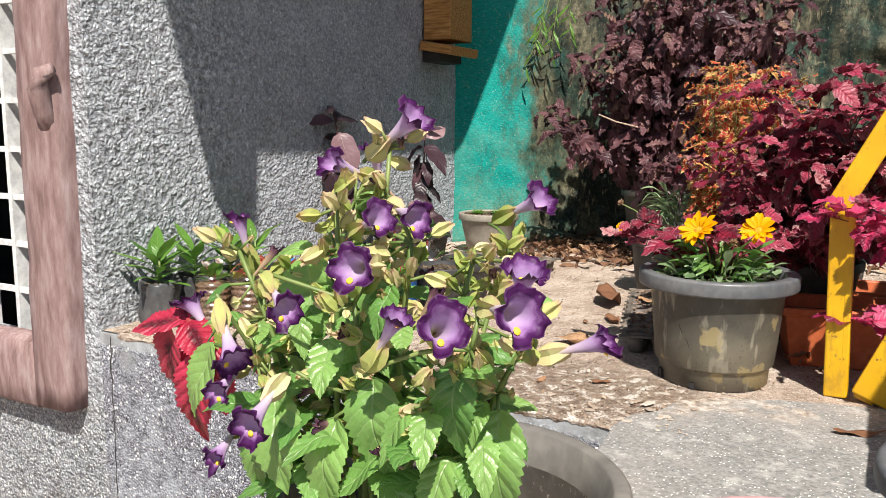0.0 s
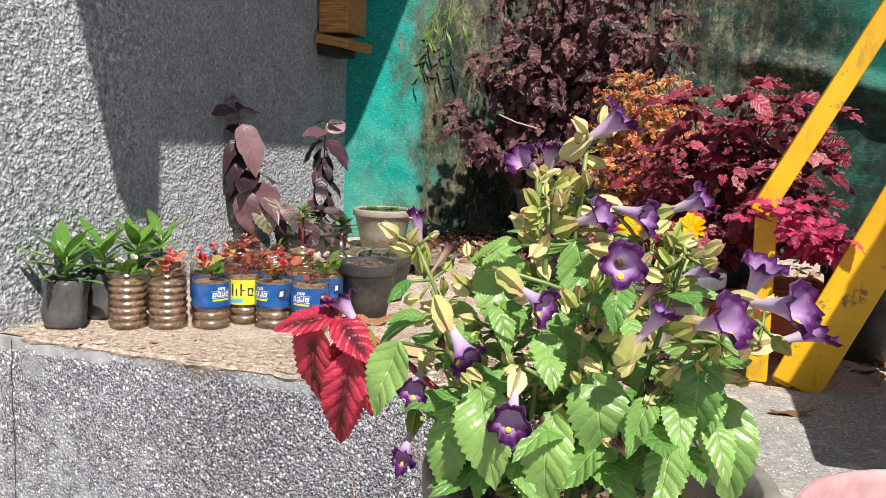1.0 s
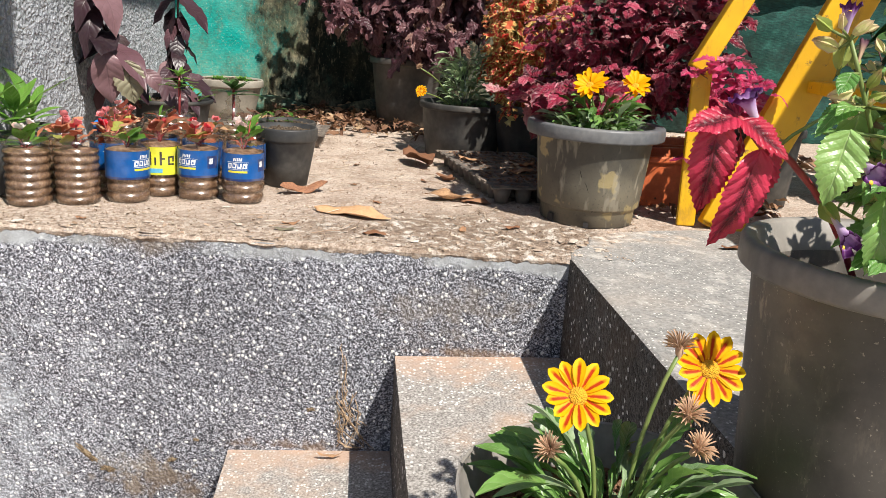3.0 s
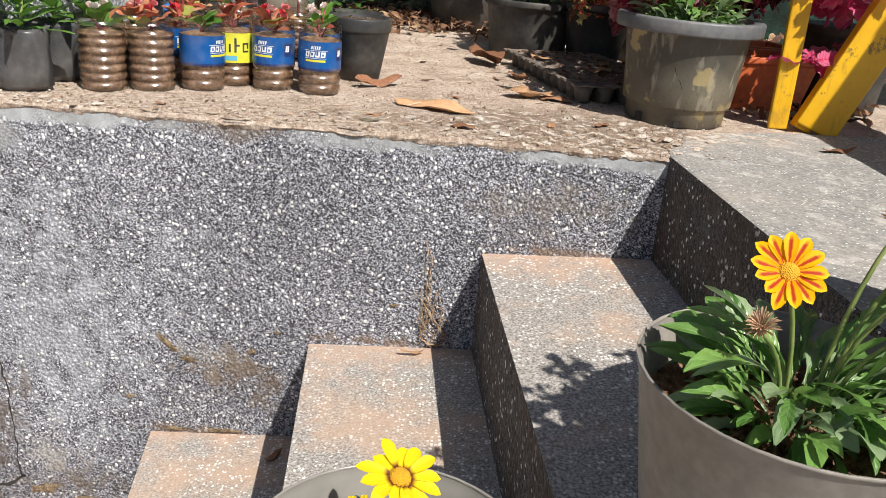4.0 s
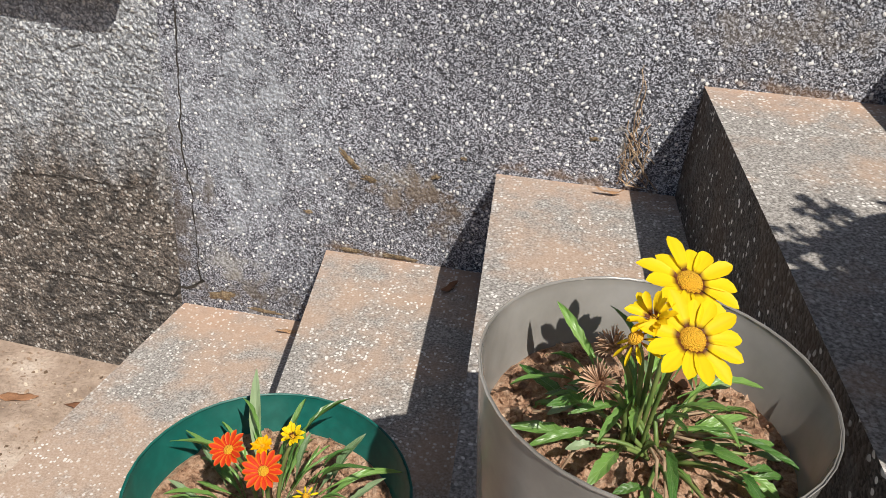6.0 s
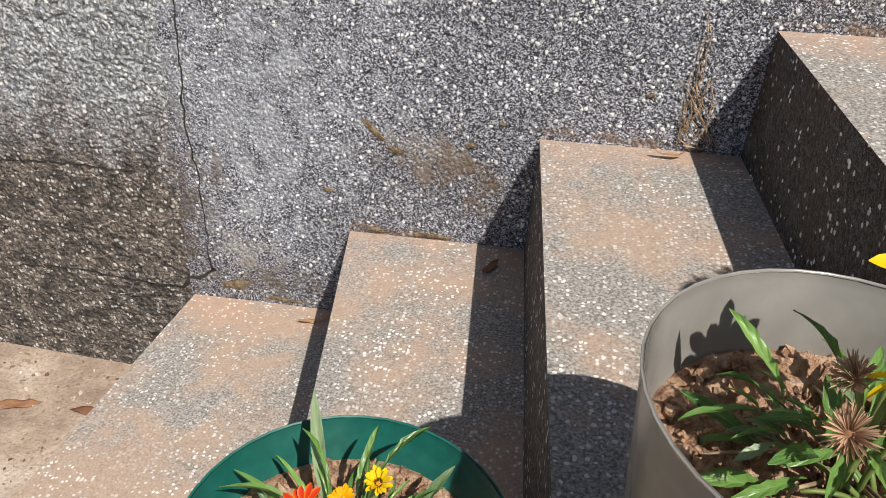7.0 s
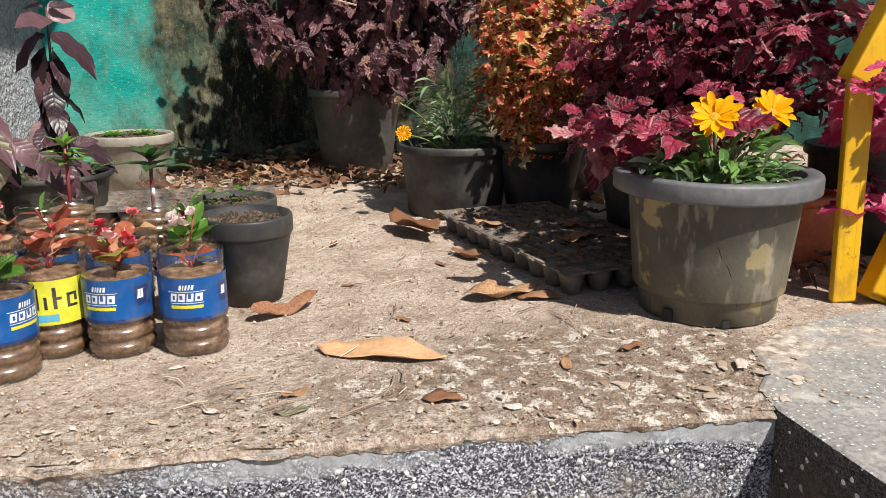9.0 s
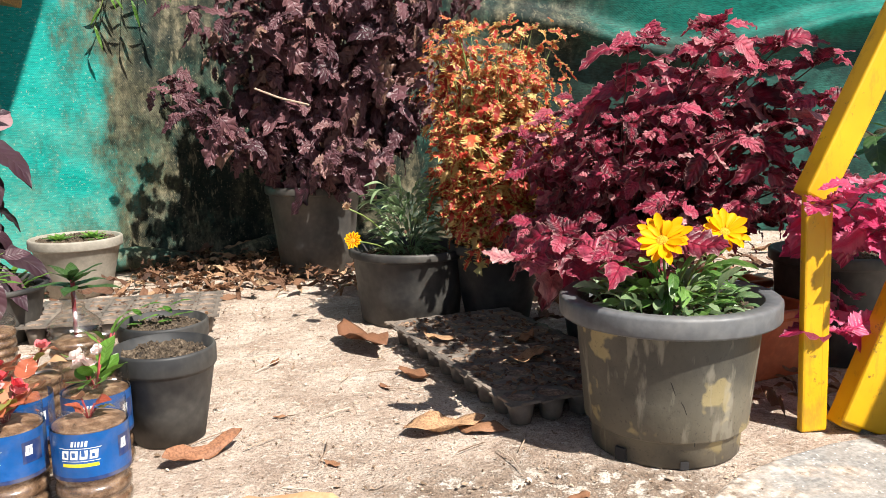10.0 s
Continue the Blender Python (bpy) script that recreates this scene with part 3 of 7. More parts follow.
def bevel(ob, width=0.004, segments=2):
    b = ob.modifiers.new("bevel", "BEVEL")
    b.width, b.segments, b.limit_method = width, segments, "ANGLE"
    return ob


# ---- the setting ----
TOP = 0.95  # the terrace
WALL = 1.15  # the face of the retaining wall
GROUND = 0.04
SKEW = 0.09  # the steps stand a little askew to the wall


def grid_top(mesh, x0, x1, y0, y1, z, nx, ny, rough, seed, slot=0, edge=None):
    rnd = random.Random(seed)
    pts = [(x0 + (x1 - x0) * i / nx, y0 + (y1 - y0) * j / ny, z + rnd.uniform(-rough, rough)) for j in range(ny + 1) for i in range(nx + 1)]
    faces = [(j * (nx + 1) + i, j * (nx + 1) + i + 1, (j + 1) * (nx + 1) + i + 1, (j + 1) * (nx + 1) + i) for j in range(ny) for i in range(nx)]
    return mesh.add(pts, faces, None, slot)


ground = tagged(part("ground", Mesh().add([(-600, -600, GROUND), (600, -600, GROUND), (600, 600, GROUND), (-600, 600, GROUND)], [(0, 1, 2, 3)]), M["earth"]), "dusty bare earth at the foot of the steps", "ground", kind="structure")

# terrace: a solid block behind the retaining wall, with an uneven dirty top
mesh = Mesh().box((-0.9, WALL + 0.05, 0.0), (9.0, 9.0, TOP - 0.012))
grid_top(mesh, -0.85, 1.6, WALL + 0.004, 3.4, TOP - 0.001, 120, 110, 0.0016, 3)
grid_top(mesh, 1.6, 9.0, WALL + 0.004, 9.0, TOP - 0.002, 10, 10, 0.002, 4)
grid_top(mesh, -0.85, 1.6, 3.4, 9.0, TOP - 0.002, 10, 10, 0.002, 5)
terrace = tagged(part("terrace_floor", mesh, M["terrace"]), "dirty crumbling concrete terrace strewn with dry debris", "floor", kind="structure")

wall_low = tagged(part("wall_retaining", Mesh().box((-0.80, WALL, 0.0), (0.30, WALL + 0.12, TOP - 0.004)), M["aggregate"]), "retaining wall of washed black and white stone chips", "wall", kind="structure")
# smooth cement along the top edge, broken off here and there
mesh = Mesh()
rnd = random.Random(11)
n = 220
pts = []
for k in range(n + 1):
    x = -0.745 + 1.005 * k / n
    deep = 0.007 + 0.007 * noise.noise(Vector((x * 16, 0.4, 0))) + 0.005 * noise.noise(Vector((x * 70, 2, 0))) + 0.003 * rnd.random()
    crumb = 0.010 * max(0.0, noise.noise(Vector((x * 17, 7, 0))) - 0.05) + 0.004 * max(0.0, noise.noise(Vector((x * 75, 3, 0)))) + 0.0012 * rnd.random()
    pts += [(x, WALL + 0.0005, TOP - max(0.006, deep) - 0.002), (x, WALL - 0.0010, TOP - max(0.004, deep)), (x, WALL - 0.0015 - 0.5 * crumb, TOP - 0.004 - crumb * 0.6), (x, WALL + 0.004 + crumb, TOP + 0.0012 - 0.3 * crumb), (x, WALL + 0.03, TOP - 0.004)]
faces = [(5 * k + s, 5 * k + 5 + s, 5 * k + 6 + s, 5 * k + 1 + s) for k in range(n) for s in range(4)]
mesh.add(pts, faces)
part("crumbled_edge", mesh, M["terrace"], wall_low, "crumbling dirty cement edge")

landing = tagged(part("landing", Mesh(), M["landing"]), "speckled grey cement landing at the top of the steps", "floor", kind="structure")
outline = [(0.26, WALL), (0.268, 1.20), (0.30, 1.24), (0.315, 1.30), (0.37, 1.345), (0.44, 1.375), (0.52, 1.40), (0.72, 1.43), (1.3, 1.46), (5.0, 1.5), (5.0, -1.6), (0.26 + SKEW * (WALL + 1.6), -1.6)]
mesh = Mesh().add([(x, y, TOP + 0.002) for x, y in outline] + [(x, y, 0.0) for x, y in outline], [tuple(range(len(outline)))[::-1]] + [(i, (i + 1) % len(outline), len(outline) + (i + 1) % len(outline), len(outline) + i) for i in range(len(outline))])
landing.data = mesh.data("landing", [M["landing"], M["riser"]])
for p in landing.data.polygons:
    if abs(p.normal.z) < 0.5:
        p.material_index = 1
bevel(landing, 0.006)

stairs = tagged(empty("stairs", (0, WALL, 0)), "cement steps with stone chips in the treads", "steps", kind="structure")
NOSING = [(-0.795, 0.228, -0.085), (-0.528, 0.399, 0.15), (-0.263, 0.592, SKEW), (0.0, 0.774, SKEW), (0.262, 0.95, SKEW)]
for (x0, z0, s0), (x1, _, s1) in zip(NOSING, NOSING[1:]):
    mesh = Mesh()
    n = 40
    top = [(x0 + s0 * 2.6 * j / n, -2.6 * j / n, z0) for j in range(n + 1)]
    back = [(x1 + s1 * 2.6 * j / n + 0.02, -2.6 * j / n, z0 + 0.015) for j in range(n + 1)]
    foot = [(p[0], p[1], 0.0) for p in top]
    pts = top + back + foot
    k = n + 1
    faces = [(j, j + 1, k + j + 1, k + j) for j in range(n)] + [(j + 1, j, 2 * k + j, 2 * k + j + 1) for j in range(n)]
    mesh.add(pts, faces)
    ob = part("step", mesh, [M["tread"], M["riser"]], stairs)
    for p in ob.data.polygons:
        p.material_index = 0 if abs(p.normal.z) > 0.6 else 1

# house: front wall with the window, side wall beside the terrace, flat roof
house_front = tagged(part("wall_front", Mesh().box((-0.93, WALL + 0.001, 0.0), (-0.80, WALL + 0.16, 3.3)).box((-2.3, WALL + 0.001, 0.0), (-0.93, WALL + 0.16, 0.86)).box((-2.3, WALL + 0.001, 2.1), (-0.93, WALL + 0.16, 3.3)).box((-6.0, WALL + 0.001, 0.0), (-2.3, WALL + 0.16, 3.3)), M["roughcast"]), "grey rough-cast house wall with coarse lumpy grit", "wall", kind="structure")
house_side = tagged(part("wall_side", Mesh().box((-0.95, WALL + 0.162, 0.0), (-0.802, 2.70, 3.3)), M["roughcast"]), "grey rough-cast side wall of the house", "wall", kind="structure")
tagged(part("wall_inside", Mesh().box((-4.0, 4.0, 0.0), (-0.95, 4.1, 3.3)).box((-4.1, 1.35, 0.0), (-4.0, 4.0, 3.3)), M["dark"]), "wall of the room behind the window, the room's darkness put into its colour", "wall", kind="structure")
tagged(part("ceiling", Mesh().box((-6.0, WALL, 3.3), (-0.8, 5.0, 3.42)), M["render"]), "flat concrete roof slab of the house", "ceiling", kind="structure")
# unseen boards added under the eaves, their outline cut to shape the upper side wall's shade
shade_boards = tagged(part("roof_eave", Mesh(), M["render"]), "unseen cement boards at the eaves, cut to shade the side wall", "eaves", kind="structure")
shade_outline = [(0.653, 3.2), (0.653, 2.761), (0.795, 2.260), (0.895, 2.250), (0.905, 2.429), (1.989, 2.396), (1.989, 3.2)]
shade_end = [(-0.3, 2.396), (-0.02, 3.2), (-0.3, 3.2)]
mesh = Mesh().add([(-0.3, y, z) for y, z in shade_outline] + [(-0.33, y, z) for y, z in shade_outline], [tuple(range(7)), tuple(range(13, 6, -1))] + [(i, 7 + i, 7 + (i + 1) % 7, (i + 1) % 7) for i in range(7)])
mesh.add([(x, 1.989, z) for x, z in shade_end] + [(x, 2.019, z) for x, z in shade_end], [(0, 1, 2), (5, 4, 3), (0, 3, 4, 1), (1, 4, 5, 2), (2, 5, 3, 0)])
mesh.box((-0.95, 0.62, 3.2), (-0.02, 2.02, 3.29))
shade_boards.data = mesh.data("roof_eave", M["render"])

# window
window = tagged(empty("window_1", (-0.912, WALL, 0.86)), "barred window in a rough red-brown wooden frame", "window", kind="structure")


def rough_beam(a, b, w, d, seed, n=14):
    """A hewn beam from a to b in the wall's plane: w wide, d proud."""
    rnd = random.Random(seed)
    a, b = Vector(a), Vector(b)
    along = (b - a).normalized()
    side = Vector((0, -1, 0)).cross(along)
    pts, faces = [], []
    ring = [(-0.5, 0.3), (-0.5, 0.75), (-0.42, 0.95), (-0.2, 1.0), (0.2, 1.0), (0.42, 0.93), (0.5, 0.7), (0.5, 0.3)]
    k = len(ring)
    for i in range(n + 1):
        c = a.lerp(b, i / n)
        ww = w * (1 + rnd.uniform(-0.05, 0.05))
        for u, v in ring:
            pts.append(tuple(c + side * (u * ww + rnd.uniform(-0.002, 0.002)) + Vector((0, -1, 0)) * (d * v - d * 0.35 + rnd.uniform(-0.002, 0.002))))
    for i in range(n):
        for s in range(k - 1):
            faces.append((i * k + s, i * k + s + 1, (i + 1) * k + s + 1, (i + 1) * k + s))
    faces += [tuple(range(k))[::-1], tuple(n * k + s for s in range(k))]
    return Mesh().add(pts, faces)


part("frame_post", rough_beam((0.004, 0, -0.08), (0.022, 0, 1.4), 0.118, 0.07, 1, 30), M["wood"], window, "weathered red-brown upright", True)
part("frame_sill", rough_beam((-1.5, 0, -0.03), (-0.05, 0, -0.015), 0.15, 0.072, 2), M["wood"], window, "weathered wooden sill", True)
part("frame_post", rough_beam((-1.45, 0, -0.05), (-1.45, 0, 1.3), 0.125, 0.07, 3), M["wood"], window, "", True)
part("branch_stub", Mesh().tube([(0.050, -0.020, 0.47), (0.046, -0.045, 0.52), (0.048, -0.055, 0.565), (0.060, -0.055, 0.595), (0.080, -0.045, 0.605)], [0.012, 0.019, 0.021, 0.018, 0.010], 12), M["wood"], window, "curled stub of a cut branch", True)
part("branch_stub", Mesh().lathe([(0.0, 0.022), (0.03, 0.022), (0.035, 0.0)], 14, m=pose(-0.235, -0.045, -0.055, 90, 0, 0)), [M["woodend"]], window, "pale sawn end of a branch", True)
for k in range(9):
    part("grille_bar", Mesh().box((-1.42, 0.05, -0.006), (-0.04, 0.062, 0.006)), M["bar"], window, m=pose(0, 0, 0.13 + 0.105 * k))
for k in range(9):
    part("grille_bar", Mesh().box((-0.006, 0.046, 0.03), (0.006, 0.082, 1.2)), M["bar"], window, m=pose(-0.095 - 0.125 * k, 0, 0))

# net behind the terrace
LINE = [(-0.84, 2.60), (-0.78, 2.68), (-0.30, 2.90), (0.15, 3.0), (0.7, 3.02), (1.5, 2.95), (2.6, 2.7), (4.2, 2.0), (6.0, 0.5)]
mesh = Mesh()
pts, faces = [], []
nx, nz = 220, 90
seg = [0.0]
for (a, b), (c, d) in zip(LINE, LINE[1:]):
    seg.append(seg[-1] + math.hypot(c - a, d - b))
for j in range(nz + 1):
    z = TOP - 0.01 + 1.75 * j / nz
    for i in range(nx + 1):
        s = seg[-1] * (i / nx) ** 1.35
        k = max(q for q in range(len(LINE) - 1) if seg[q] <= s + 1e-9)
        u = (s - seg[k]) / (seg[k + 1] - seg[k])
        px, py = LINE[k][0] + u * (LINE[k + 1][0] - LINE[k][0]), LINE[k][1] + u * (LINE[k + 1][1] - LINE[k][1])
        sag = 0.035 * noise.noise(Vector((px * 2.2, z * 1.6, 0.3))) + 0.016 * noise.noise(Vector((px * 9, z * 3, 5))) + 0.006 * noise.noise(Vector((px * 14 + z * 9, z * 22, 2)))
        if px > 0.4:
            # a loose fold that sags to the right
            hang = 1.62 - 0.13 * math.exp(-((px - 1.1) / 0.35) ** 2)
            sag -= 0.08 * math.exp(-((z - hang) / 0.035) ** 2) * min(1, (px - 0.4) * 3) + 0.05 * max(0.0, min(1.0, (z - hang) / 0.2)) * min(1, (px - 0.4) * 3)
        pts.append((px, py + sag, z))
for j in range(nz):
    for i in range(nx):
        a = j * (nx + 1) + i
        faces.append((a, a + 1, a + nx + 2, a + nx + 1))
mesh.add(pts, faces)
net = tagged(part("shade_net", mesh, M["net"], smooth=True), "turquoise-green woven shade net, brown with dirt and mouldy below, plant shade painted in", "shade net", kind="structure")
net.modifiers.new("thick", "SOLIDIFY").thickness = 0.004
mesh = Mesh()
path = [(-0.62 + 0.055 * k, 2.70 + 0.02 * k + 0.012 * math.sin(k * 1.7), TOP + 0.022 + 0.012 * math.sin(k * 0.9)) for k in range(20)]
mesh.tube(path, [0.012 + 0.02 * abs(math.sin(k * 0.55 + 0.4)) for k in range(20)], 8)
part("net_hem", mesh, M["net"], net, "net gathered in folds on the floor", True)

# ---- pots and other vessels ----
def pot_mesh(r, h, base, rim=0.02, rim_out=0.008, thick=0.006, foot=0.0, seg=40):
    """A round pot with a turned-out rim; r: outer rim radius, base: foot radius."""
    body = r - rim_out
    prof = [(0.0, 0.004), (base * 0.9, 0.004), (base, 0.0)]
    if foot:
        prof = [(0.0, 0.004), (base * 0.85, 0.004), (base * 0.94, 0.0), (base * 0.96, foot), (base * 1.035, foot + 0.003)]
    zr = h - rim
    prof += [(base + (body - base) * 0.5, 0.5 * zr), (body, zr), (r - 0.001, zr + 0.002), (r, zr + 0.005), (r, h - 0.003), (r - 0.003, h), (r - rim_out, h - 0.001), (body - thick, zr - 0.002), (base, 0.35 * h), (0.0, 0.33 * h)]
    return Mesh().lathe(prof, seg)


POTS = {}
CLOD = Mesh().add([(1, 0, 0), (-1, 0.1, 0), (0, 1, 0.1), (0.1, -1, 0), (0, 0, 1), (0.1, 0, -1)], [(0, 2, 4), (2, 1, 4), (1, 3, 4), (3, 0, 4), (2, 0, 5), (1, 2, 5), (3, 1, 5), (0, 3, 5)])


def potted(name, at, r, h, base, mat, label, category="potted plant", rim=0.02, rim_out=0.008, soil=0.8, foot=0.0, dirt="darksoil", thick=0.006, turn=0.0, group="", rim_mat=None):
    thing = tagged(empty(name, at, turn), label, category, group)
    POTS[thing.name] = (r, h, base)
    mesh = pot_mesh(r, h, base, rim, rim_out, thick, foot)
    ob = part("pot", mesh, [M[mat], M[rim_mat or mat]], thing, smooth=True)
    for p in ob.data.polygons:
        inner = p.normal.x * p.center.x + p.normal.y * p.center.y < 0 and p.center.z > 0.3 * h
        if rim_mat and (p.center.z > h - rim - 0.001 or (inner and rim_mat == "pot_pink")):
            p.material_index = 1
    bevel(ob, 0.0012, 1)
    rs = base + (r - rim_out - thick - base) * soil * 0.98
    earth = Mesh().disc(rs, h * soil, 40, 14, 0.0065, seed=len(name))
    rnd = random.Random(int(r * 1e5) + len(label))
    for k in range(int(60000 * rs * rs)):
        a, q = rnd.uniform(0, 6.28), rs * math.sqrt(rnd.random()) * 0.95
        s = rnd.uniform(0.0015, 0.0045) * (2.0 if k % 14 == 0 else 1.0)
        earth.join(CLOD, Matrix.Translation((q * math.cos(a), q * math.sin(a), h * soil + 0.003)) @ Euler((rnd.uniform(0, 3), rnd.uniform(0, 3), a)).to_matrix().to_4x4() @ Matrix.Diagonal((s, s * rnd.uniform(0.6, 1), s * rnd.uniform(0.6, 1), 1)))
    part("soil", earth, M[dirt], thing, "dry crumbly soil")
    return thing


fp = potted("potted_wishbone_flower", (0.363, 0.486, TOP + 0.002), 0.106, 0.204, 0.082, "pot_scuffed", "bushy wishbone flower with purple blooms in a scuffed grey pot", rim=0.022, rim_out=0.011, soil=0.72, dirt="soil", rim_mat="pot_dustrim")
gz = potted("potted_gazania", (0.175, 0.450, 0.783), 0.1076, 0.197, 0.074, "pot_grey", "gazania with striped orange flowers in a grey pot", rim=0.004, rim_out=0.002, soil=0.82, dirt="soil", thick=0.003)
tr = potted("potted_gazania", (-0.0865, 0.431, 0.603), 0.1055, 0.220, 0.083, "pot_cloudy", "gazania with yellow flowers in a cloudy plastic pot", rim=0.004, rim_out=0.001, soil=0.77, dirt="tansoil", thick=0.003)
gr = potted("potted_gazania", (-0.338, 0.450, 0.41), 0.111, 0.217, 0.082, "pot_green", "gazania with red flowers in a green plastic pot", rim=0.005, rim_out=0.002, soil=0.83, dirt="tansoil", thick=0.003)
pk = potted("potted_seedling", (0.567, 0.464, TOP + 0.002), 0.095, 0.205, 0.08, "pot_grey", "young plant in a faded pink-lined grey pot", rim=0.006, rim_out=0.003, soil=0.68, dirt="soil", rim_mat="pot_pink", thick=0.003)
gp = potted("potted_gazania", (0.336, 1.452, TOP), 0.1255, 0.180, 0.091, "pot_dirty", "gazania with two yellow flowers in a dusty grey pot", rim=0.026, rim_out=0.02, soil=0.9, foot=0.030, rim_mat="pot_rim")
# no hole is cut: a near-black block paints in the notch's dark hollow
notch = radians(213)
part("drain_notch", Mesh().box((-0.003, -0.0065, 0.001), (0.003, 0.0065, 0.016)), M["dark"], gp, "near-black block for the shaded hollow of the foot's drain notch", m=pose(0.0868 * math.cos(notch), 0.0868 * math.sin(notch), 0, 0, 0, 213))
md = potted("potted_gazania", (0.116, 2.115, TOP), 0.116, 0.140, 0.094, "pot_black", "leafy gazania with a small orange flower in a black pot", rim=0.018, rim_out=0.008, soil=0.85)
bg = potted("potted_coleus", (-0.055, 2.615, TOP), 0.120, 0.222, 0.086, "pot_dark", "tall dark purple coleus in a grey pot", rim=0.022, rim_out=0.009, soil=0.88)
oc = potted("potted_coleus", (0.278, 2.068, TOP), 0.095, 0.15, 0.060, "pot_black", "orange and red frilled coleus in a black pot", soil=0.9)
mc = potted("potted_coleus", (0.43, 1.84, TOP), 0.11, 0.155, 0.08, "pot_black", "bushy magenta coleus in a black pot", soil=0.9)
mc2 = potted("potted_coleus", (0.74, 1.72, TOP), 0.10, 0.17, 0.08, "pot_black", "magenta coleus leaning past the yellow ladder", soil=0.9)
potted("flower_pot", (0.44, 2.24, TOP), 0.105, 0.16, 0.08, "pot_black", "black nursery pot in the shade of the coleus", "flower pot", soil=0.85)
cp = potted("potted_succulent", (-0.588, 2.50, TOP), 0.099, 0.130, 0.067, "pot_cream", "small succulents in a stone-coloured pot", rim=0.024, rim_out=0.008, soil=0.94)
potted("flower_pot", (-0.253, 1.586, TOP), 0.0615, 0.118, 0.042, "pot_black", "black nursery pot with dry soil", "flower pot", rim=0.028, rim_out=0.0035, soil=0.90)
bp2 = potted("flower_pot", (-0.282, 1.757, TOP), 0.062, 0.108, 0.042, "pot_black", "black nursery pot with a seedling", "flower pot", rim=0.028, rim_out=0.0035, soil=0.90)
wd = potted("potted_shrub", (-0.66, 2.13, TOP), 0.115, 0.10, 0.09, "pot_black", "purple-leaved plants in a wide black pot", rim=0.012, soil=0.85)
potted("flower_pot", (0.676, 0.648, TOP + 0.002), 0.095, 0.205, 0.076, "pot_rim", "dark grey plastic pot with a thick rim", "flower pot", rim=0.018, rim_out=0.009, soil=0.6)

# ---- leaves and flowers ----
def chance(m):
    """A number of its own for each leaf, whether it is an object or an island of a joined crown."""
    return m.math("FRACT", m.math("ADD", m.random(), m.island()))


def leafy(name, make, rough=0.42, through=0.28, relief=0.5, veins=7.0, spec=0.5):
    """A leaf material; make(m, u, v, edge, vein) gives its colour. u: -1..1 across, v: 0..1 along, edge: 0 at the rib, 1 at the margin."""
    m = Nodes(name, rough, spec=spec)
    uvx, uvy, _ = m.sep(m.co("UV"))
    u = m.math("MULTIPLY_ADD", uvx, 2.0, -1.0)
    edge = m.math("ABSOLUTE", u)
    wave = m.math("FRACT", m.math("MULTIPLY", m.math("SUBTRACT", uvy, m.math("MULTIPLY", edge, 0.22)), veins))
    dist = m.math("ABSOLUTE", m.math("SUBTRACT", wave, 0.5))
    side = m.ramp(dist, (0.0, 0.7), (0.06, 0.0))
    rib = m.ramp(edge, (0.0, 1.0), (0.06, 0.0))
    vein = m.math("MAXIMUM", side, rib)
    col = make(m, u, uvy, edge, vein)
    col = m.mix(m.ramp(m.noise(70.0, 3.0), (0.4, 0.0), (0.75, 0.22)), col, (0.05, 0.035, 0.02))
    m.set("Base Color", col)
    cells = m.node("TexVoronoi", Vector=m.node("Mapping", Vector=m.co("UV"), Scale=(1.0, 1.7, 1.0)), Scale=13.0)
    m.bump(m.math("SUBTRACT", m.math("SUBTRACT", m.ramp(dist, (0.0, 0.0), (0.35, 1.0)), rib), m.math("MULTIPLY", cells, 0.3)), relief, 0.0014)
    tl = m.t.nodes.new("ShaderNodeBsdfTranslucent")
    m.t.links.new(m.mix(0.5, col, m.mix(1.0, col, col, "SCREEN")), tl.inputs["Color"])
    mx = m.t.nodes.new("ShaderNodeMixShader")
    mx.inputs[0].default_value = through
    m.t.links.new(m.bsdf.outputs[0], mx.inputs[1]), m.t.links.new(tl.outputs[0], mx.inputs[2])
    m.t.links.new(mx.outputs[0], m.t.nodes["Material Output"].inputs["Surface"])
    return m.mat


def green_leaf(deep, bright, vein_c, amount=0.45):
    def make(m, u, v, edge, vein):
        col = m.mix(chance(m), deep, bright)
        col = m.mix(m.ramp(m.noise(45.0, 4.0, m.co()), (0.4, 0.0), (0.8, 0.35)), col, bright)
        return m.mix(m.math("MULTIPLY", vein, amount), col, vein_c)
    return make


def magenta_leaf(m, u, v, edge, vein):
    tone = m.ramp(chance(m), (0.0, (0.050, 0.004, 0.012)), (0.32, (0.135, 0.011, 0.028)), (0.62, (0.27, 0.027, 0.062)), (0.83, (0.46, 0.070, 0.125)), (0.94, (0.54, 0.17, 0.20)), (1.0, (0.58, 0.33, 0.31)))
    inner = m.mix(m.ramp(edge, (0.15, 0.6), (0.6, 0.0)), tone, m.mix(0.6, tone, (0.55, 0.012, 0.06)))
    blur = m.ramp(m.node("TexNoise", Vector=m.co("UV"), Scale=7.0, Detail=6.0, Roughness=0.7), (0.42, 0.0), (0.62, 0.75))
    col = m.mix(blur, inner, m.mix(1.0, inner, (0.40, 0.30, 0.42), "MULTIPLY"))
    col = m.mix(m.math("MULTIPLY", vein, 0.4), col, m.mix(0.5, inner, (0.05, 0.004, 0.015)))
    return m.mix(m.ramp(edge, (0.88, 0.0), (1.0, 0.55)), col, (0.55, 0.32, 0.28))


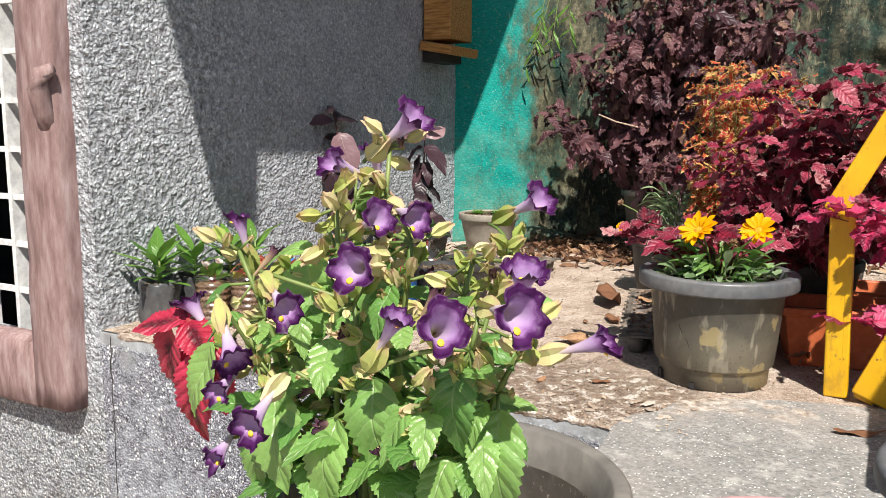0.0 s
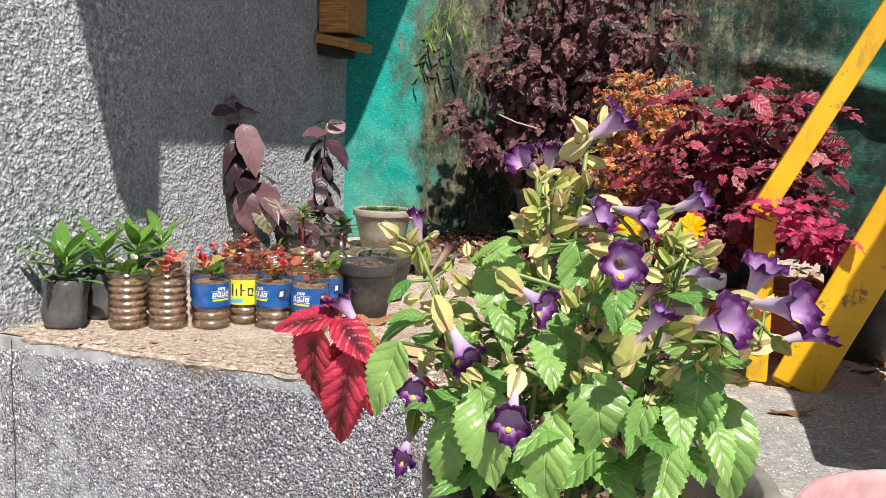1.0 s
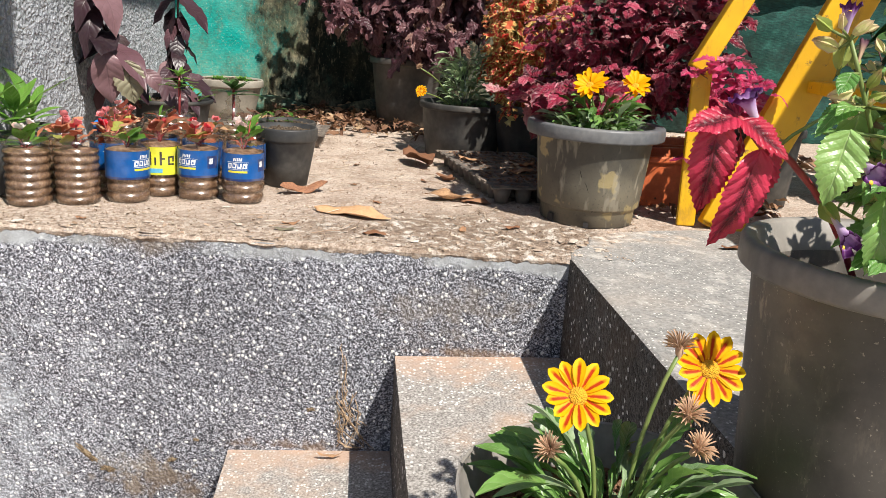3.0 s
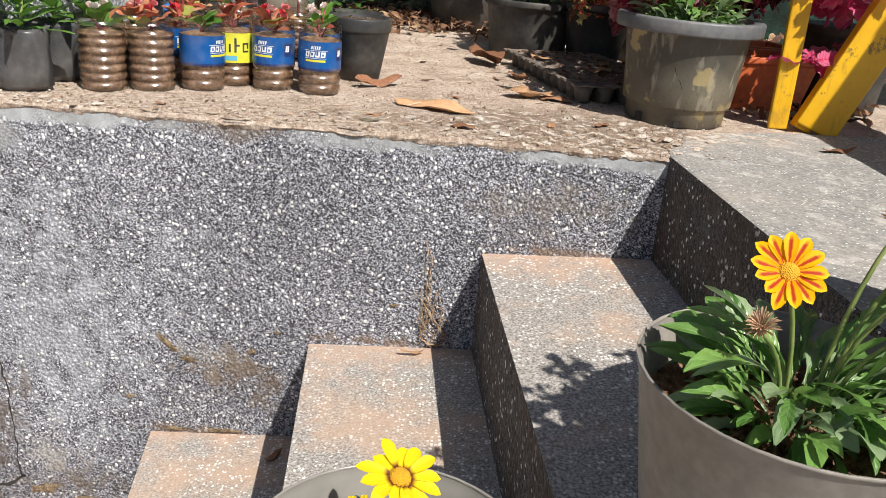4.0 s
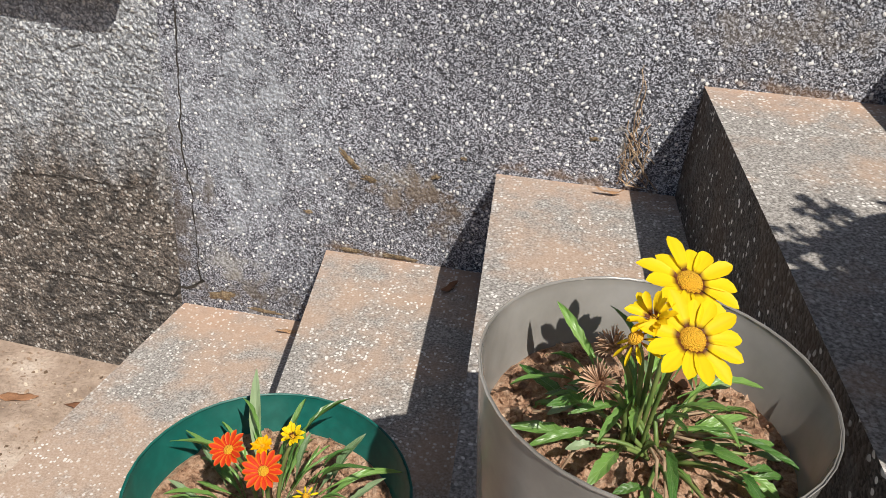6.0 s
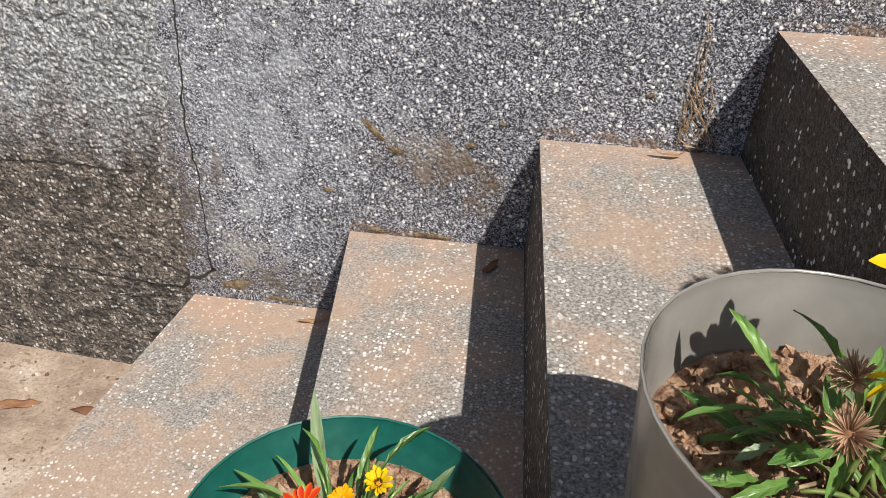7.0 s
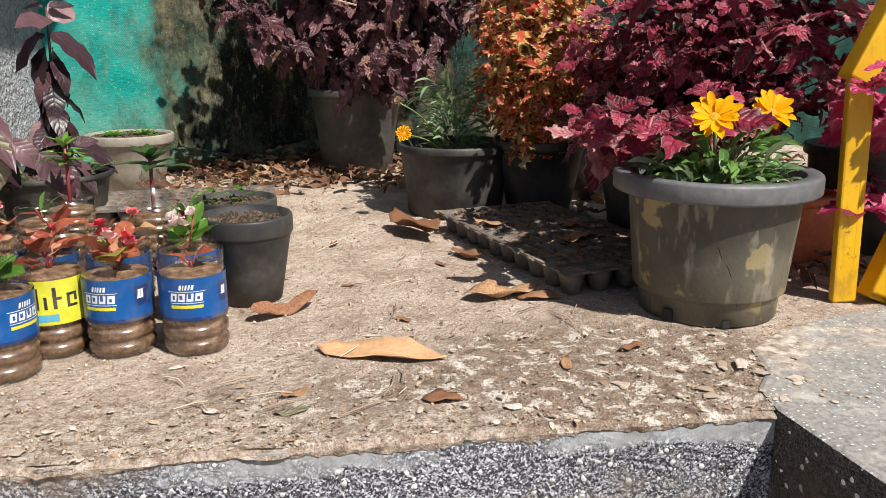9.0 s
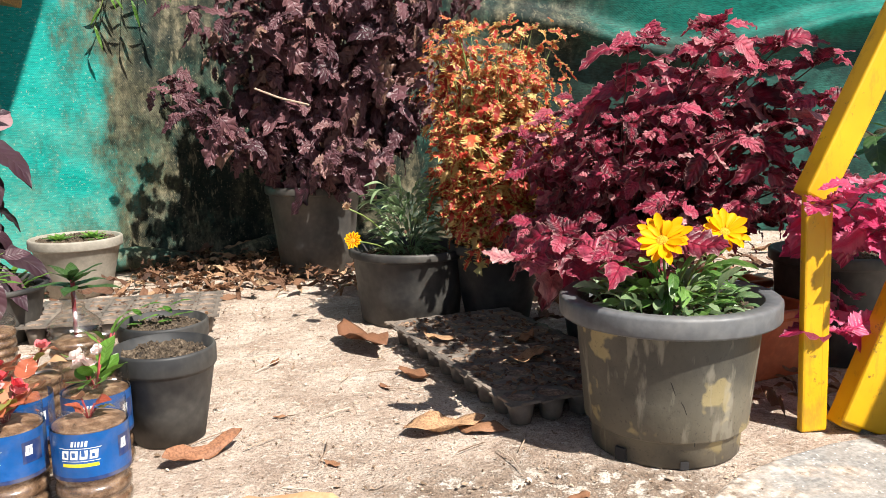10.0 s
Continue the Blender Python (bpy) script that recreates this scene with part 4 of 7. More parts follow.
def pink_leaf(m, u, v, edge, vein):
    tone = m.ramp(chance(m), (0.0, (0.20, 0.014, 0.05)), (0.4, (0.44, 0.032, 0.11)), (0.8, (0.62, 0.08, 0.20)), (1.0, (0.68, 0.22, 0.32)))
    inner = m.mix(m.ramp(edge, (0.1, 0.7), (0.5, 0.0)), tone, (0.70, 0.03, 0.14))
    return m.mix(m.ramp(edge, (0.88, 0.0), (1.0, 0.5)), inner, (0.34, 0.06, 0.16))


def purple_leaf(m, u, v, edge, vein):
    tone = m.ramp(chance(m), (0.0, (0.040, 0.012, 0.020)), (0.5, (0.12, 0.044, 0.056)), (0.8, (0.21, 0.092, 0.10)), (1.0, (0.30, 0.17, 0.12)))
    tone = m.mix(m.ramp(m.noise(120.0, 3.0, m.co()), (0.35, 0.0), (0.75, 0.55)), tone, m.mix(1.0, tone, (0.4, 0.4, 0.45), "MULTIPLY"))
    return m.mix(m.math("MULTIPLY", vein, 0.4), tone, (0.24, 0.10, 0.14))


def orange_leaf(m, u, v, edge, vein):
    red = m.ramp(chance(m), (0.0, (0.22, 0.018, 0.012)), (0.4, (0.46, 0.036, 0.024)), (0.72, (0.66, 0.075, 0.045)), (0.86, (0.46, 0.19, 0.05)), (1.0, (0.52, 0.46, 0.18)))
    ragged = m.math("ADD", edge, m.math("MULTIPLY", m.math("SUBTRACT", m.noise(130.0, 3.0, m.co()), 0.5), 0.9))
    col = m.mix(m.ramp(ragged, (0.68, 0.0), (0.92, 0.95)), red, m.mix(m.random(), (0.78, 0.60, 0.20), (0.52, 0.47, 0.14)))
    return m.mix(m.math("MULTIPLY", vein, 0.3), col, (0.24, 0.05, 0.01))


def crimson_leaf(m, u, v, edge, vein):
    blotch = m.ramp(m.math("ADD", edge, m.math("MULTIPLY", m.math("SUBTRACT", m.noise(60.0, 4.0, m.co()), 0.5), 0.9)), (0.12, 1.0), (0.46, 0.0))
    blotch = m.math("MULTIPLY", blotch, m.ramp(v, (0.12, 0.0), (0.3, 1.0), (0.75, 1.0), (0.95, 0.0)))
    col = m.mix(m.math("MULTIPLY", blotch, 0.92), m.mix(m.random(), (0.40, 0.015, 0.042), (0.54, 0.036, 0.085)), (0.035, 0.004, 0.008))
    return m.mix(m.math("MULTIPLY", vein, 0.25), col, (0.62, 0.09, 0.13))


def begonia_leaf(m, u, v, edge, vein):
    tone = m.ramp(m.random(), (0.0, (0.17, 0.030, 0.018)), (0.35, (0.38, 0.085, 0.045)), (0.65, (0.54, 0.20, 0.105)), (0.82, (0.58, 0.33, 0.20)), (0.9, (0.30, 0.32, 0.06)), (1.0, (0.42, 0.44, 0.12)))
    return m.mix(m.math("MULTIPLY", vein, 0.25), tone, (0.5, 0.2, 0.14))


def silver_leaf(m, u, v, edge, vein):
    tone = m.ramp(m.random(), (0.0, (0.014, 0.006, 0.010)), (0.5, (0.045, 0.019, 0.028)), (0.8, (0.13, 0.062, 0.075)), (1.0, (0.34, 0.21, 0.22)))
    return m.mix(m.math("MULTIPLY", vein, 0.3), tone, (0.035, 0.016, 0.022))


def dead_leaf(m, u, v, edge, vein):
    tone = m.ramp(m.random(), (0.0, (0.20, 0.085, 0.04)), (0.5, (0.36, 0.18, 0.09)), (1.0, (0.50, 0.30, 0.16)))
    tone = m.mix(m.ramp(m.noise(45.0, 5.0, m.co()), (0.42, 0.0), (0.65, 0.7)), tone, (0.17, 0.075, 0.04))
    return m.mix(m.math("MULTIPLY", vein, 0.3), tone, (0.2, 0.1, 0.05))


def tan_leaf(m, u, v, edge, vein):
    tone = m.mix(m.ramp(m.noise(30.0, 5.0, m.co()), (0.35, 0.0), (0.7, 0.9)), (0.66, 0.40, 0.22), (0.54, 0.30, 0.15))
    return m.mix(m.ramp(edge, (0.0, 0.7), (0.05, 0.0)), tone, (0.62, 0.46, 0.28))


def litter_leaf(m, u, v, edge, vein):
    return m.ramp(m.island(), (0.0, (0.05, 0.022, 0.013)), (0.4, (0.16, 0.075, 0.04)), (0.8, (0.30, 0.165, 0.09)), (1.0, (0.48, 0.33, 0.20)))


def flake(m, u, v, edge, vein):
    return m.ramp(m.island(), (0.0, (0.14, 0.09, 0.055)), (0.3, (0.34, 0.235, 0.16)), (0.7, (0.52, 0.40, 0.30)), (1.0, (0.66, 0.57, 0.46)))


def pale_leaf(m, u, v, edge, vein):
    return m.mix(m.math("MULTIPLY", vein, 0.45), (0.36, 0.33, 0.22), (0.09, 0.05, 0.05))


L = {
    "torenia": leafy("fresh_green_leaf", green_leaf((0.095, 0.27, 0.052), (0.30, 0.51, 0.135), (0.50, 0.64, 0.32), 0.5), 0.36, 0.38, 0.5, 6.0, spec=0.75),
    "magenta": leafy("magenta_coleus_leaf", magenta_leaf, 0.45, 0.24, 0.8, 7.0, spec=0.5),
    "pink": leafy("pink_coleus_leaf", pink_leaf, 0.42, 0.35, 0.7, 7.0, spec=0.5),
    "purple": leafy("purple_coleus_leaf", purple_leaf, 0.45, 0.2, 0.9, spec=0.5),
    "orange": leafy("orange_coleus_leaf", orange_leaf, 0.5, 0.30, 0.2),
    "crimson": leafy("crimson_coleus_leaf", crimson_leaf, 0.42, 0.25, 0.6),
    "gazania": leafy("gazania_leaf", green_leaf((0.050, 0.145, 0.028), (0.21, 0.38, 0.09), (0.38, 0.49, 0.24), 0.4), 0.34, 0.28, 0.3, 6.0, spec=0.6),
    "greygaz": leafy("grey_green_leaf", green_leaf((0.09, 0.17, 0.065), (0.30, 0.40, 0.22), (0.42, 0.50, 0.32), 0.4), 0.4, 0.25, 0.2, 6.0),
    "begonia": leafy("begonia_leaf", begonia_leaf, 0.3, 0.25, 0.4, 4.0),
    "silver": leafy("silver_purple_leaf", silver_leaf, 0.4, 0.12, 0.3),
    "pale": leafy("pale_veined_leaf", pale_leaf, 0.5, 0.3, 1.0),
    "lance": leafy("lance_green_leaf", green_leaf((0.055, 0.15, 0.02), (0.16, 0.33, 0.05), (0.3, 0.42, 0.14), 0.3), 0.32, 0.3, 0.4),
    "darkgreen": leafy("dark_green_leaf", green_leaf((0.025, 0.06, 0.016), (0.05, 0.11, 0.028), (0.12, 0.2, 0.07)), 0.35, 0.2, 0.5),
    "tan": leafy("tan_leaf", tan_leaf, 0.6, 0.12, 0.12, 16.0),
    "rust": leafy("rust_brown_leaf", lambda m, u, v, edge, vein: m.mix(m.ramp(m.noise(35.0, 5.0, m.co()), (0.38, 0.0), (0.66, 1.0)), (0.36, 0.165, 0.085), (0.17, 0.07, 0.035)), 0.7, 0.1, 0.2),
    "dead": leafy("dead_leaf", dead_leaf, 0.75, 0.1, 0.25),
    "flakes": leafy("dry_flakes", flake, 0.85, 0.05, 0.2),
    "litter": leafy("leaf_litter", litter_leaf, 0.8, 0.1, 0.6),
}
m = Nodes("green_stem", 0.5)
m.set("Base Color", m.ramp(m.noise(40.0, 3.0), (0.3, (0.09, 0.16, 0.035)), (0.7, (0.22, 0.26, 0.08))))
M["stem"] = m.mat
m = Nodes("dark_stem", 0.6)
m.set("Base Color", m.ramp(m.noise(50.0, 3.0), (0.3, (0.035, 0.014, 0.014)), (0.7, (0.11, 0.045, 0.04))))
M["darkstem"] = m.mat
m = Nodes("red_stem", 0.5)
m.set("Base Color", m.ramp(m.noise(50.0, 3.0), (0.3, (0.2, 0.02, 0.03)), (0.7, (0.36, 0.06, 0.06))))
M["redstem"] = m.mat


def petal_mat(name, make, rough=0.5, through=0.3):
    m = Nodes(name, rough)
    m.set("Specular IOR Level", 0.12)
    uvx, uvy, _ = m.sep(m.co("UV"))
    col = make(m, m.math("ABSOLUTE", m.math("MULTIPLY_ADD", uvx, 2.0, -1.0)), uvy)
    m.set("Base Color", col)
    tl = m.t.nodes.new("ShaderNodeBsdfTranslucent")
    m.t.links.new(col, tl.inputs["Color"])
    mx = m.t.nodes.new("ShaderNodeMixShader")
    mx.inputs[0].default_value = through
    m.t.links.new(m.bsdf.outputs[0], mx.inputs[1]), m.t.links.new(tl.outputs[0], mx.inputs[2])
    m.t.links.new(mx.outputs[0], m.t.nodes["Material Output"].inputs["Surface"])
    return m.mat


def striped(m, e, v):
    stripe = m.math("MULTIPLY", m.ramp(e, (0.16, 1.0), (0.40, 0.0)), m.ramp(v, (0.78, 1.0), (0.95, 0.0)))
    return m.mix(stripe, m.ramp(v, (0.0, (0.70, 0.22, 0.003)), (0.4, (0.80, 0.37, 0.003)), (1.0, (0.86, 0.52, 0.005))), (0.42, 0.035, 0.002))


P = {
    "striped": petal_mat("striped_petal", striped),
    "yellow": petal_mat("yellow_petal", lambda m, e, v: m.mix(m.ramp(v, (0.29, 1.0), (0.40, 0.0)), m.mix(m.ramp(e, (0.0, 0.35), (0.3, 0.0)), (0.84, 0.60, 0.012), (0.84, 0.46, 0.01)), (0.13, 0.04, 0.01))),
    "gold": petal_mat("golden_petal", lambda m, e, v: m.mix(m.ramp(v, (0.1, 0.8), (0.3, 0.0)), (0.86, 0.42, 0.003), (0.7, 0.22, 0.004))),
    "red": petal_mat("red_petal", lambda m, e, v: m.mix(m.ramp(v, (0.12, 1.0), (0.3, 0.0)), m.mix(m.ramp(e, (0.5, 0.0), (0.95, 0.7)), (0.62, 0.045, 0.012), (0.78, 0.28, 0.02)), (0.14, 0.01, 0.01))),
    "torenia": petal_mat("violet_petal", lambda m, e, v: m.ramp(m.math("ADD", v, m.math("MULTIPLY", m.math("SUBTRACT", m.node("TexNoise", Vector=m.co("UV"), Scale=9.0, Detail=3.0), 0.5), 0.22)), (0.0, (0.68, 0.58, 0.50)), (0.24, (0.56, 0.44, 0.58)), (0.46, (0.46, 0.31, 0.54)), (0.60, (0.30, 0.15, 0.36)), (0.71, (0.080, 0.018, 0.100)), (0.90, (0.032, 0.004, 0.038)), (1.0, (0.11, 0.042, 0.125))), 0.42, 0.2),
    "begonia": petal_mat("red_begonia_petal", lambda m, e, v: m.mix(m.random(), (0.66, 0.03, 0.05), (0.78, 0.45, 0.45))),
    "white": petal_mat("white_begonia_petal", lambda m, e, v: m.mix(m.random(), (0.84, 0.79, 0.75), (0.82, 0.64, 0.60))),
    "calyx": petal_mat("calyx", lambda m, e, v: m.mix(m.math("MAXIMUM", m.ramp(v, (0.60, 0.0), (1.0, 0.75)), m.math("MULTIPLY", m.ramp(m.math("ABSOLUTE", m.math("SUBTRACT", m.math("FRACT", m.math("MULTIPLY_ADD", e, 2.5, 0.5)), 0.5)), (0.0, 0.8), (0.16, 0.0)), m.ramp(m.random(), (0.3, 0.0), (0.6, 1.0)))), m.ramp(m.random(), (0.0, (0.28, 0.37, 0.08)), (0.4, (0.52, 0.55, 0.18)), (1.0, (0.74, 0.68, 0.38))), m.ramp(m.random(), (0.0, (0.50, 0.42, 0.16)), (0.5, (0.58, 0.30, 0.24)), (1.0, (0.70, 0.50, 0.36)))), 0.5, 0.3),
    "faded": petal_mat("withered_violet_petal", lambda m, e, v: m.ramp(v, (0.3, (0.42, 0.30, 0.20)), (0.6, (0.16, 0.08, 0.10)), (1.0, (0.035, 0.012, 0.035))), 0.7),
    "dry": petal_mat("withered_petal", lambda m, e, v: m.mix(v, (0.30, 0.15, 0.08), (0.68, 0.48, 0.33)), 0.8),
}
m = Nodes("flower_disc", 0.8)
spots = m.voronoi(1400.0)
m.set("Base Color", m.ramp(spots, (0.0, (0.86, 0.56, 0.03)), (0.6, (0.74, 0.36, 0.012)))).bump(spots, 0.8, 0.002)
P["disc"] = m.mat
m = Nodes("yellow_throat", 0.6)
m.set("Base Color", m.ramp(m.noise(300.0), (0.3, (0.78, 0.42, 0.02)), (0.7, (0.82, 0.60, 0.06))))
P["throat"] = m.mat


def leaf(width=0.6, teeth=8, tooth=0.05, fold=0.25, droop=0.25, belly=0.42, frill=0.0, seed=0, stalk=0.0, wave=0.02, quilt=0.0, lobes=0, lobe=0.0, curl=0.0):
    """A leaf 1 long from the origin along +y, its face up; quilt: how far it bulges between the side veins, lobes: rounded lobes a side, curl: how its edges ruffle."""
    rnd = random.Random(seed)
    n = 4 * lobes + 1 if lobes else 2 * teeth + 1 if teeth else 10
    ph = rnd.uniform(0, 6.28)
    across = (-1.0, -0.5, 0.0, 0.5, 1.0) if not quilt else (-1.0, -0.62, -0.28, 0.0, 0.28, 0.62, 1.0)
    rows = []
    for k in range(n + 1):
        t = k / n
        half = 0.5 * width * (t / belly) ** 0.75 * math.exp(0.75 * (1 - t / belly)) if t < belly else 0.5 * width * math.cos((t - belly) / (1 - belly) * math.pi / 2) ** 0.9
        half = max(half, 0.004)
        jag = tooth * (1 if k % 2 else -0.35) * (0.35 + math.sin(math.pi * t)) if 0 < k < n else 0
        if lobes:
            jag = lobe * half * -math.cos(2 * math.pi * lobes * t) if 0 < k < n else 0
        z = -droop * t * t + wave * math.sin(t * 7 + seed)
        row = []
        for q in across:
            rim = abs(q) == 1
            x = q * (half + (jag if rim else 0.6 * jag if abs(q) > 0.6 else 0))
            zz = z + fold * abs(x) - 0.6 * fold * abs(x) * abs(q) + (frill * rnd.uniform(-1, 1) if rim else frill * 0.3 * rnd.uniform(-1, 1)) + wave * 0.6 * math.sin(9 * t + 2 * q + seed)
            zz += curl * abs(q) ** 2 * math.sin(2 * math.pi * (lobes or 3) * t + ph + 1.3 * q) * min(1.0, 5 * half)
            if quilt and not rim:
                zz += quilt * (abs(math.sin(math.pi * 6.0 * (t - 0.22 * abs(q)))) - 0.5) * (1 if q else 0)
            row.append((x, stalk + t * (1 - stalk) + (jag * 0.5 if rim and not lobes else 0), zz))
        rows.append(row)
    w = len(across)
    pts = [p for row in rows for p in row]
    uvs = [(0.5 + 0.5 * q, k / n) for k in range(n + 1) for q in across]
    faces = [(w * k + s, w * k + s + 1, w * k + s + w + 1, w * k + s + w) for k in range(n) for s in range(w - 1)]
    return Mesh().add(pts, faces, uvs)


def gaz_leaf(seed=0, lobes=True):
    """A strap-shaped gazania leaf, narrow at the foot."""
    rnd = random.Random(seed)
    n, pts, uvs = 12, [], []
    for k in range(n + 1):
        t = k / n
        half = 0.020 + 0.092 * max(0.0, math.sin(min(1.0, max(0.0, t - 0.22) / 0.78) ** 1.25 * math.pi)) ** 0.75
        if lobes and 0.3 < t < 0.8:
            half *= 1.12 if k % 2 else 0.85
        if k == n:
            half = 0.008
        z = 0.5 * t - (0.45 + 0.16 * (seed % 4)) * t * t + 0.02 * math.sin(6 * t + seed)
        for q in (-1, -0.5, 0, 0.5, 1):
            pts.append((q * half + 0.03 * math.sin(3 * t + seed), t, z + 0.45 * abs(q) * half + 0.012 * math.sin(11 * t + 3 * q + seed)))
            uvs.append((0.5 + 0.5 * q, t))
    faces = [(5 * k + s, 5 * k + s + 1, 5 * k + s + 6, 5 * k + s + 5) for k in range(n) for s in range(4)]
    return Mesh().add(pts, faces, uvs)


PLAIN = {}


def set_of(name, meshes, mat, smooth=True):
    PLAIN[mat.name] = meshes
    return [q.data(name, mat, smooth) for q in meshes]


LEAF = {
    "torenia": set_of("leaf", [leaf(0.60, 13, 0.020, 0.26, 0.26 + 0.09 * s, 0.38, 0.006, s, wave=0.035, quilt=0.016) for s in range(6)], L["torenia"]),
    "magenta": set_of("leaf", [leaf(0.74, 9, 0.042, 0.22, 0.12 + 0.12 * s, 0.42, 0.02, s, wave=0.05, quilt=0.022, curl=0.07) for s in range(7)], L["magenta"]),
    "pink": set_of("leaf", [leaf(0.70, 9, 0.045, 0.22, 0.15 + 0.12 * s, 0.42, 0.02, s, wave=0.05, quilt=0.022, curl=0.06) for s in range(6)], L["pink"]),
    "purple": set_of("leaf", [leaf(0.64, 0, 0.0, 0.12, 0.45 + 0.12 * s, 0.50, 0.018, s, wave=0.06, lobes=4 + s % 2, lobe=0.30, curl=0.11) for s in range(7)], L["purple"]),
    "orange": set_of("leaf", [leaf(0.42, 7, 0.16, 0.1, 0.15 + 0.15 * s, 0.5, 0.11, s, wave=0.08) for s in range(6)], L["orange"]),
    "crimson": set_of("leaf", [leaf(0.50, 15, 0.018, 0.32, 0.25 + 0.1 * s, 0.40, 0.006, s, quilt=0.014, curl=0.02) for s in range(4)], L["crimson"]),
    "gazania": set_of("leaf", [gaz_leaf(s, s % 3 > 0) for s in range(6)], L["gazania"]),
    "begonia": set_of("leaf", [leaf(0.95, 0, 0.0, 0.35, 0.2 + 0.1 * s, 0.5, 0.045, s, wave=0.06) for s in range(5)], L["begonia"]),
    "freshbegonia": set_of("leaf", [leaf(0.85, 0, 0.0, 0.35, 0.2, 0.5, 0.02, s) for s in range(4)], L["lance"]),
    "silver": set_of("leaf", [leaf(0.56, 0, 0.0, 0.35, 0.45 + 0.15 * s, 0.5, 0.012, s, wave=0.04, curl=0.03) for s in range(4)], L["silver"]),
    "pale": set_of("leaf", [leaf(0.62, 8, 0.02, 0.25, 0.25, 0.45, 0.008, 3)], L["pale"]),
    "greygaz": set_of("leaf", [gaz_leaf(s, s % 3 > 0) for s in range(6)], L["greygaz"]),
    "dead": set_of("leaf", [leaf(0.5, 0, 0.0, 0.3, 0.2, 0.45, 0.03, s, wave=0.05) for s in range(3)], L["dead"]),
    "lance": set_of("leaf", [leaf(0.30, 0, 0.0, 0.4, 0.3, 0.45, 0.006, s) for s in range(4)], L["lance"]),
    "darkgreen": set_of("leaf", [leaf(0.42, 0, 0.0, 0.3, 0.35, 0.45, 0.01, s) for s in range(3)], L["darkgreen"]),
}


def aim(p, way, face, size, wide=1.0):
    """A pose at p with +y along way and the face towards face."""
    y = Vector(way).normalized()
    x = y.cross(Vector(face))
    x = x.normalized() if x.length > 1e-4 else Vector((1, 0, 0))
    z = x.cross(y)
    return Matrix.Translation(p) @ Matrix((x, y, z)).transposed().to_4x4() @ Matrix.Diagonal((size * wide, size, size, 1))


def place_leaf(thing, kind, rnd, p, way, face, size, wide=1.0):
    return part("leaf", rnd.choice(LEAF[kind]), None, thing, m=aim(p, way, face, size, wide))


def bend(a, c, b, n=8):
    a, b, c = Vector(a), Vector(b), Vector(c)
    return [a * (1 - t) ** 2 + c * 2 * t * (1 - t) + b * t * t for t in (k / n for k in range(n + 1))]


def crown(thing, kind, leaves, rnd, singly=260):
    """Sets the leaves on a plant: those nearest the steps one by one, the rest as one mesh."""
    leaves.sort(key=lambda q: q[0][1])
    for p, way, face, size, wide in leaves[:singly]:
        place_leaf(thing, kind, rnd, p, way, face, size, wide)
    if len(leaves) > singly:
        rest = Mesh()
        shapes = PLAIN[L[kind].name]
        for p, way, face, size, wide in leaves[singly:]:
            rest.join(rnd.choice(shapes), aim(p, way, face, size, wide))
        tagged(part("foliage", rest, L[kind], thing, smooth=True), kind="stuff")


def bush(thing, kind, soil, tips, nodes, size, stem, seed, first=0.35, droop=0.35, thick=0.004, top=0.65, tilt=0.3, extra=0, singly=260):
    """Stems from the soil to the tips, with pairs of leaves set crosswise along them, and small side shoots."""
    rnd = random.Random(seed)
    leaves = []
    for tip in tips:
        tip = Vector(tip)
        foot = Vector((tip.x * 0.15 + rnd.uniform(-0.02, 0.02), tip.y * 0.15 + rnd.uniform(-0.02, 0.02), soil - 0.004))
        path = bend(foot, Vector((foot.x * 0.5 + tip.x * 0.35, foot.y * 0.5 + tip.y * 0.35, foot.z + 0.62 * (tip.z - foot.z))), tip, 10)
        part("stem", Mesh().tube(path, [thick * (1 - 0.07 * k) for k in range(11)], 5), stem, thing, smooth=True)
        turn = rnd.uniform(0, math.pi)
        for k in range(nodes):
            t = first + (1 - first) * k / (nodes - 1)
            i = min(9, int(t * 10))
            p = path[i].lerp(path[i + 1], t * 10 - i)
            along = (path[i + 1] - path[i]).normalized()
            a = turn + k * math.pi / 2
            grow = size * (0.75 + 0.45 * math.sin(math.pi * min(1, t * 0.9))) * rnd.uniform(0.6, 1.2)
            if k == nodes - 1:
                grow *= top
            for s in (0, math.pi):
                b = a + s + rnd.uniform(-0.5, 0.5)
                out = Vector((math.cos(b), math.sin(b), 0))
                up = rnd.uniform(-droop, 0.3) + (0.5 if k == nodes - 1 else 0)
                face = Vector((0, 0, 1)) + 0.45 * Vector((rnd.uniform(-1, 1), rnd.uniform(-1, 1), 0)) + 0.3 * along + Vector((-0.05, -tilt, 0))
                leaves.append((p + out * rnd.uniform(0.006, 0.02), out + Vector((0, 0, up)), face, grow, rnd.uniform(0.8, 1.15)))
            for s in range(extra):
                b = rnd.uniform(0, 6.28)
                out = Vector((math.cos(b), math.sin(b), rnd.uniform(-0.4, 0.6)))
                q = p + out * rnd.uniform(0.015, 0.05)
                face = Vector((rnd.uniform(-0.6, 0.6), rnd.uniform(-0.6, 0.6) - tilt, 1))
                leaves.append((q, out + Vector((0, 0, rnd.uniform(-droop, 0.3))), face, size * rnd.uniform(0.35, 0.7), rnd.uniform(0.8, 1.15)))
        for k in range(6):
            b = turn + k * math.pi / 3
            leaves.append((tip, (math.cos(b), math.sin(b), 0.2 + 0.25 * k), (-0.4 * math.cos(b), -0.4 * math.sin(b) - tilt, 1), size * rnd.uniform(0.3, 0.62), 1.0))
    crown(thing, kind, leaves, rnd, singly)


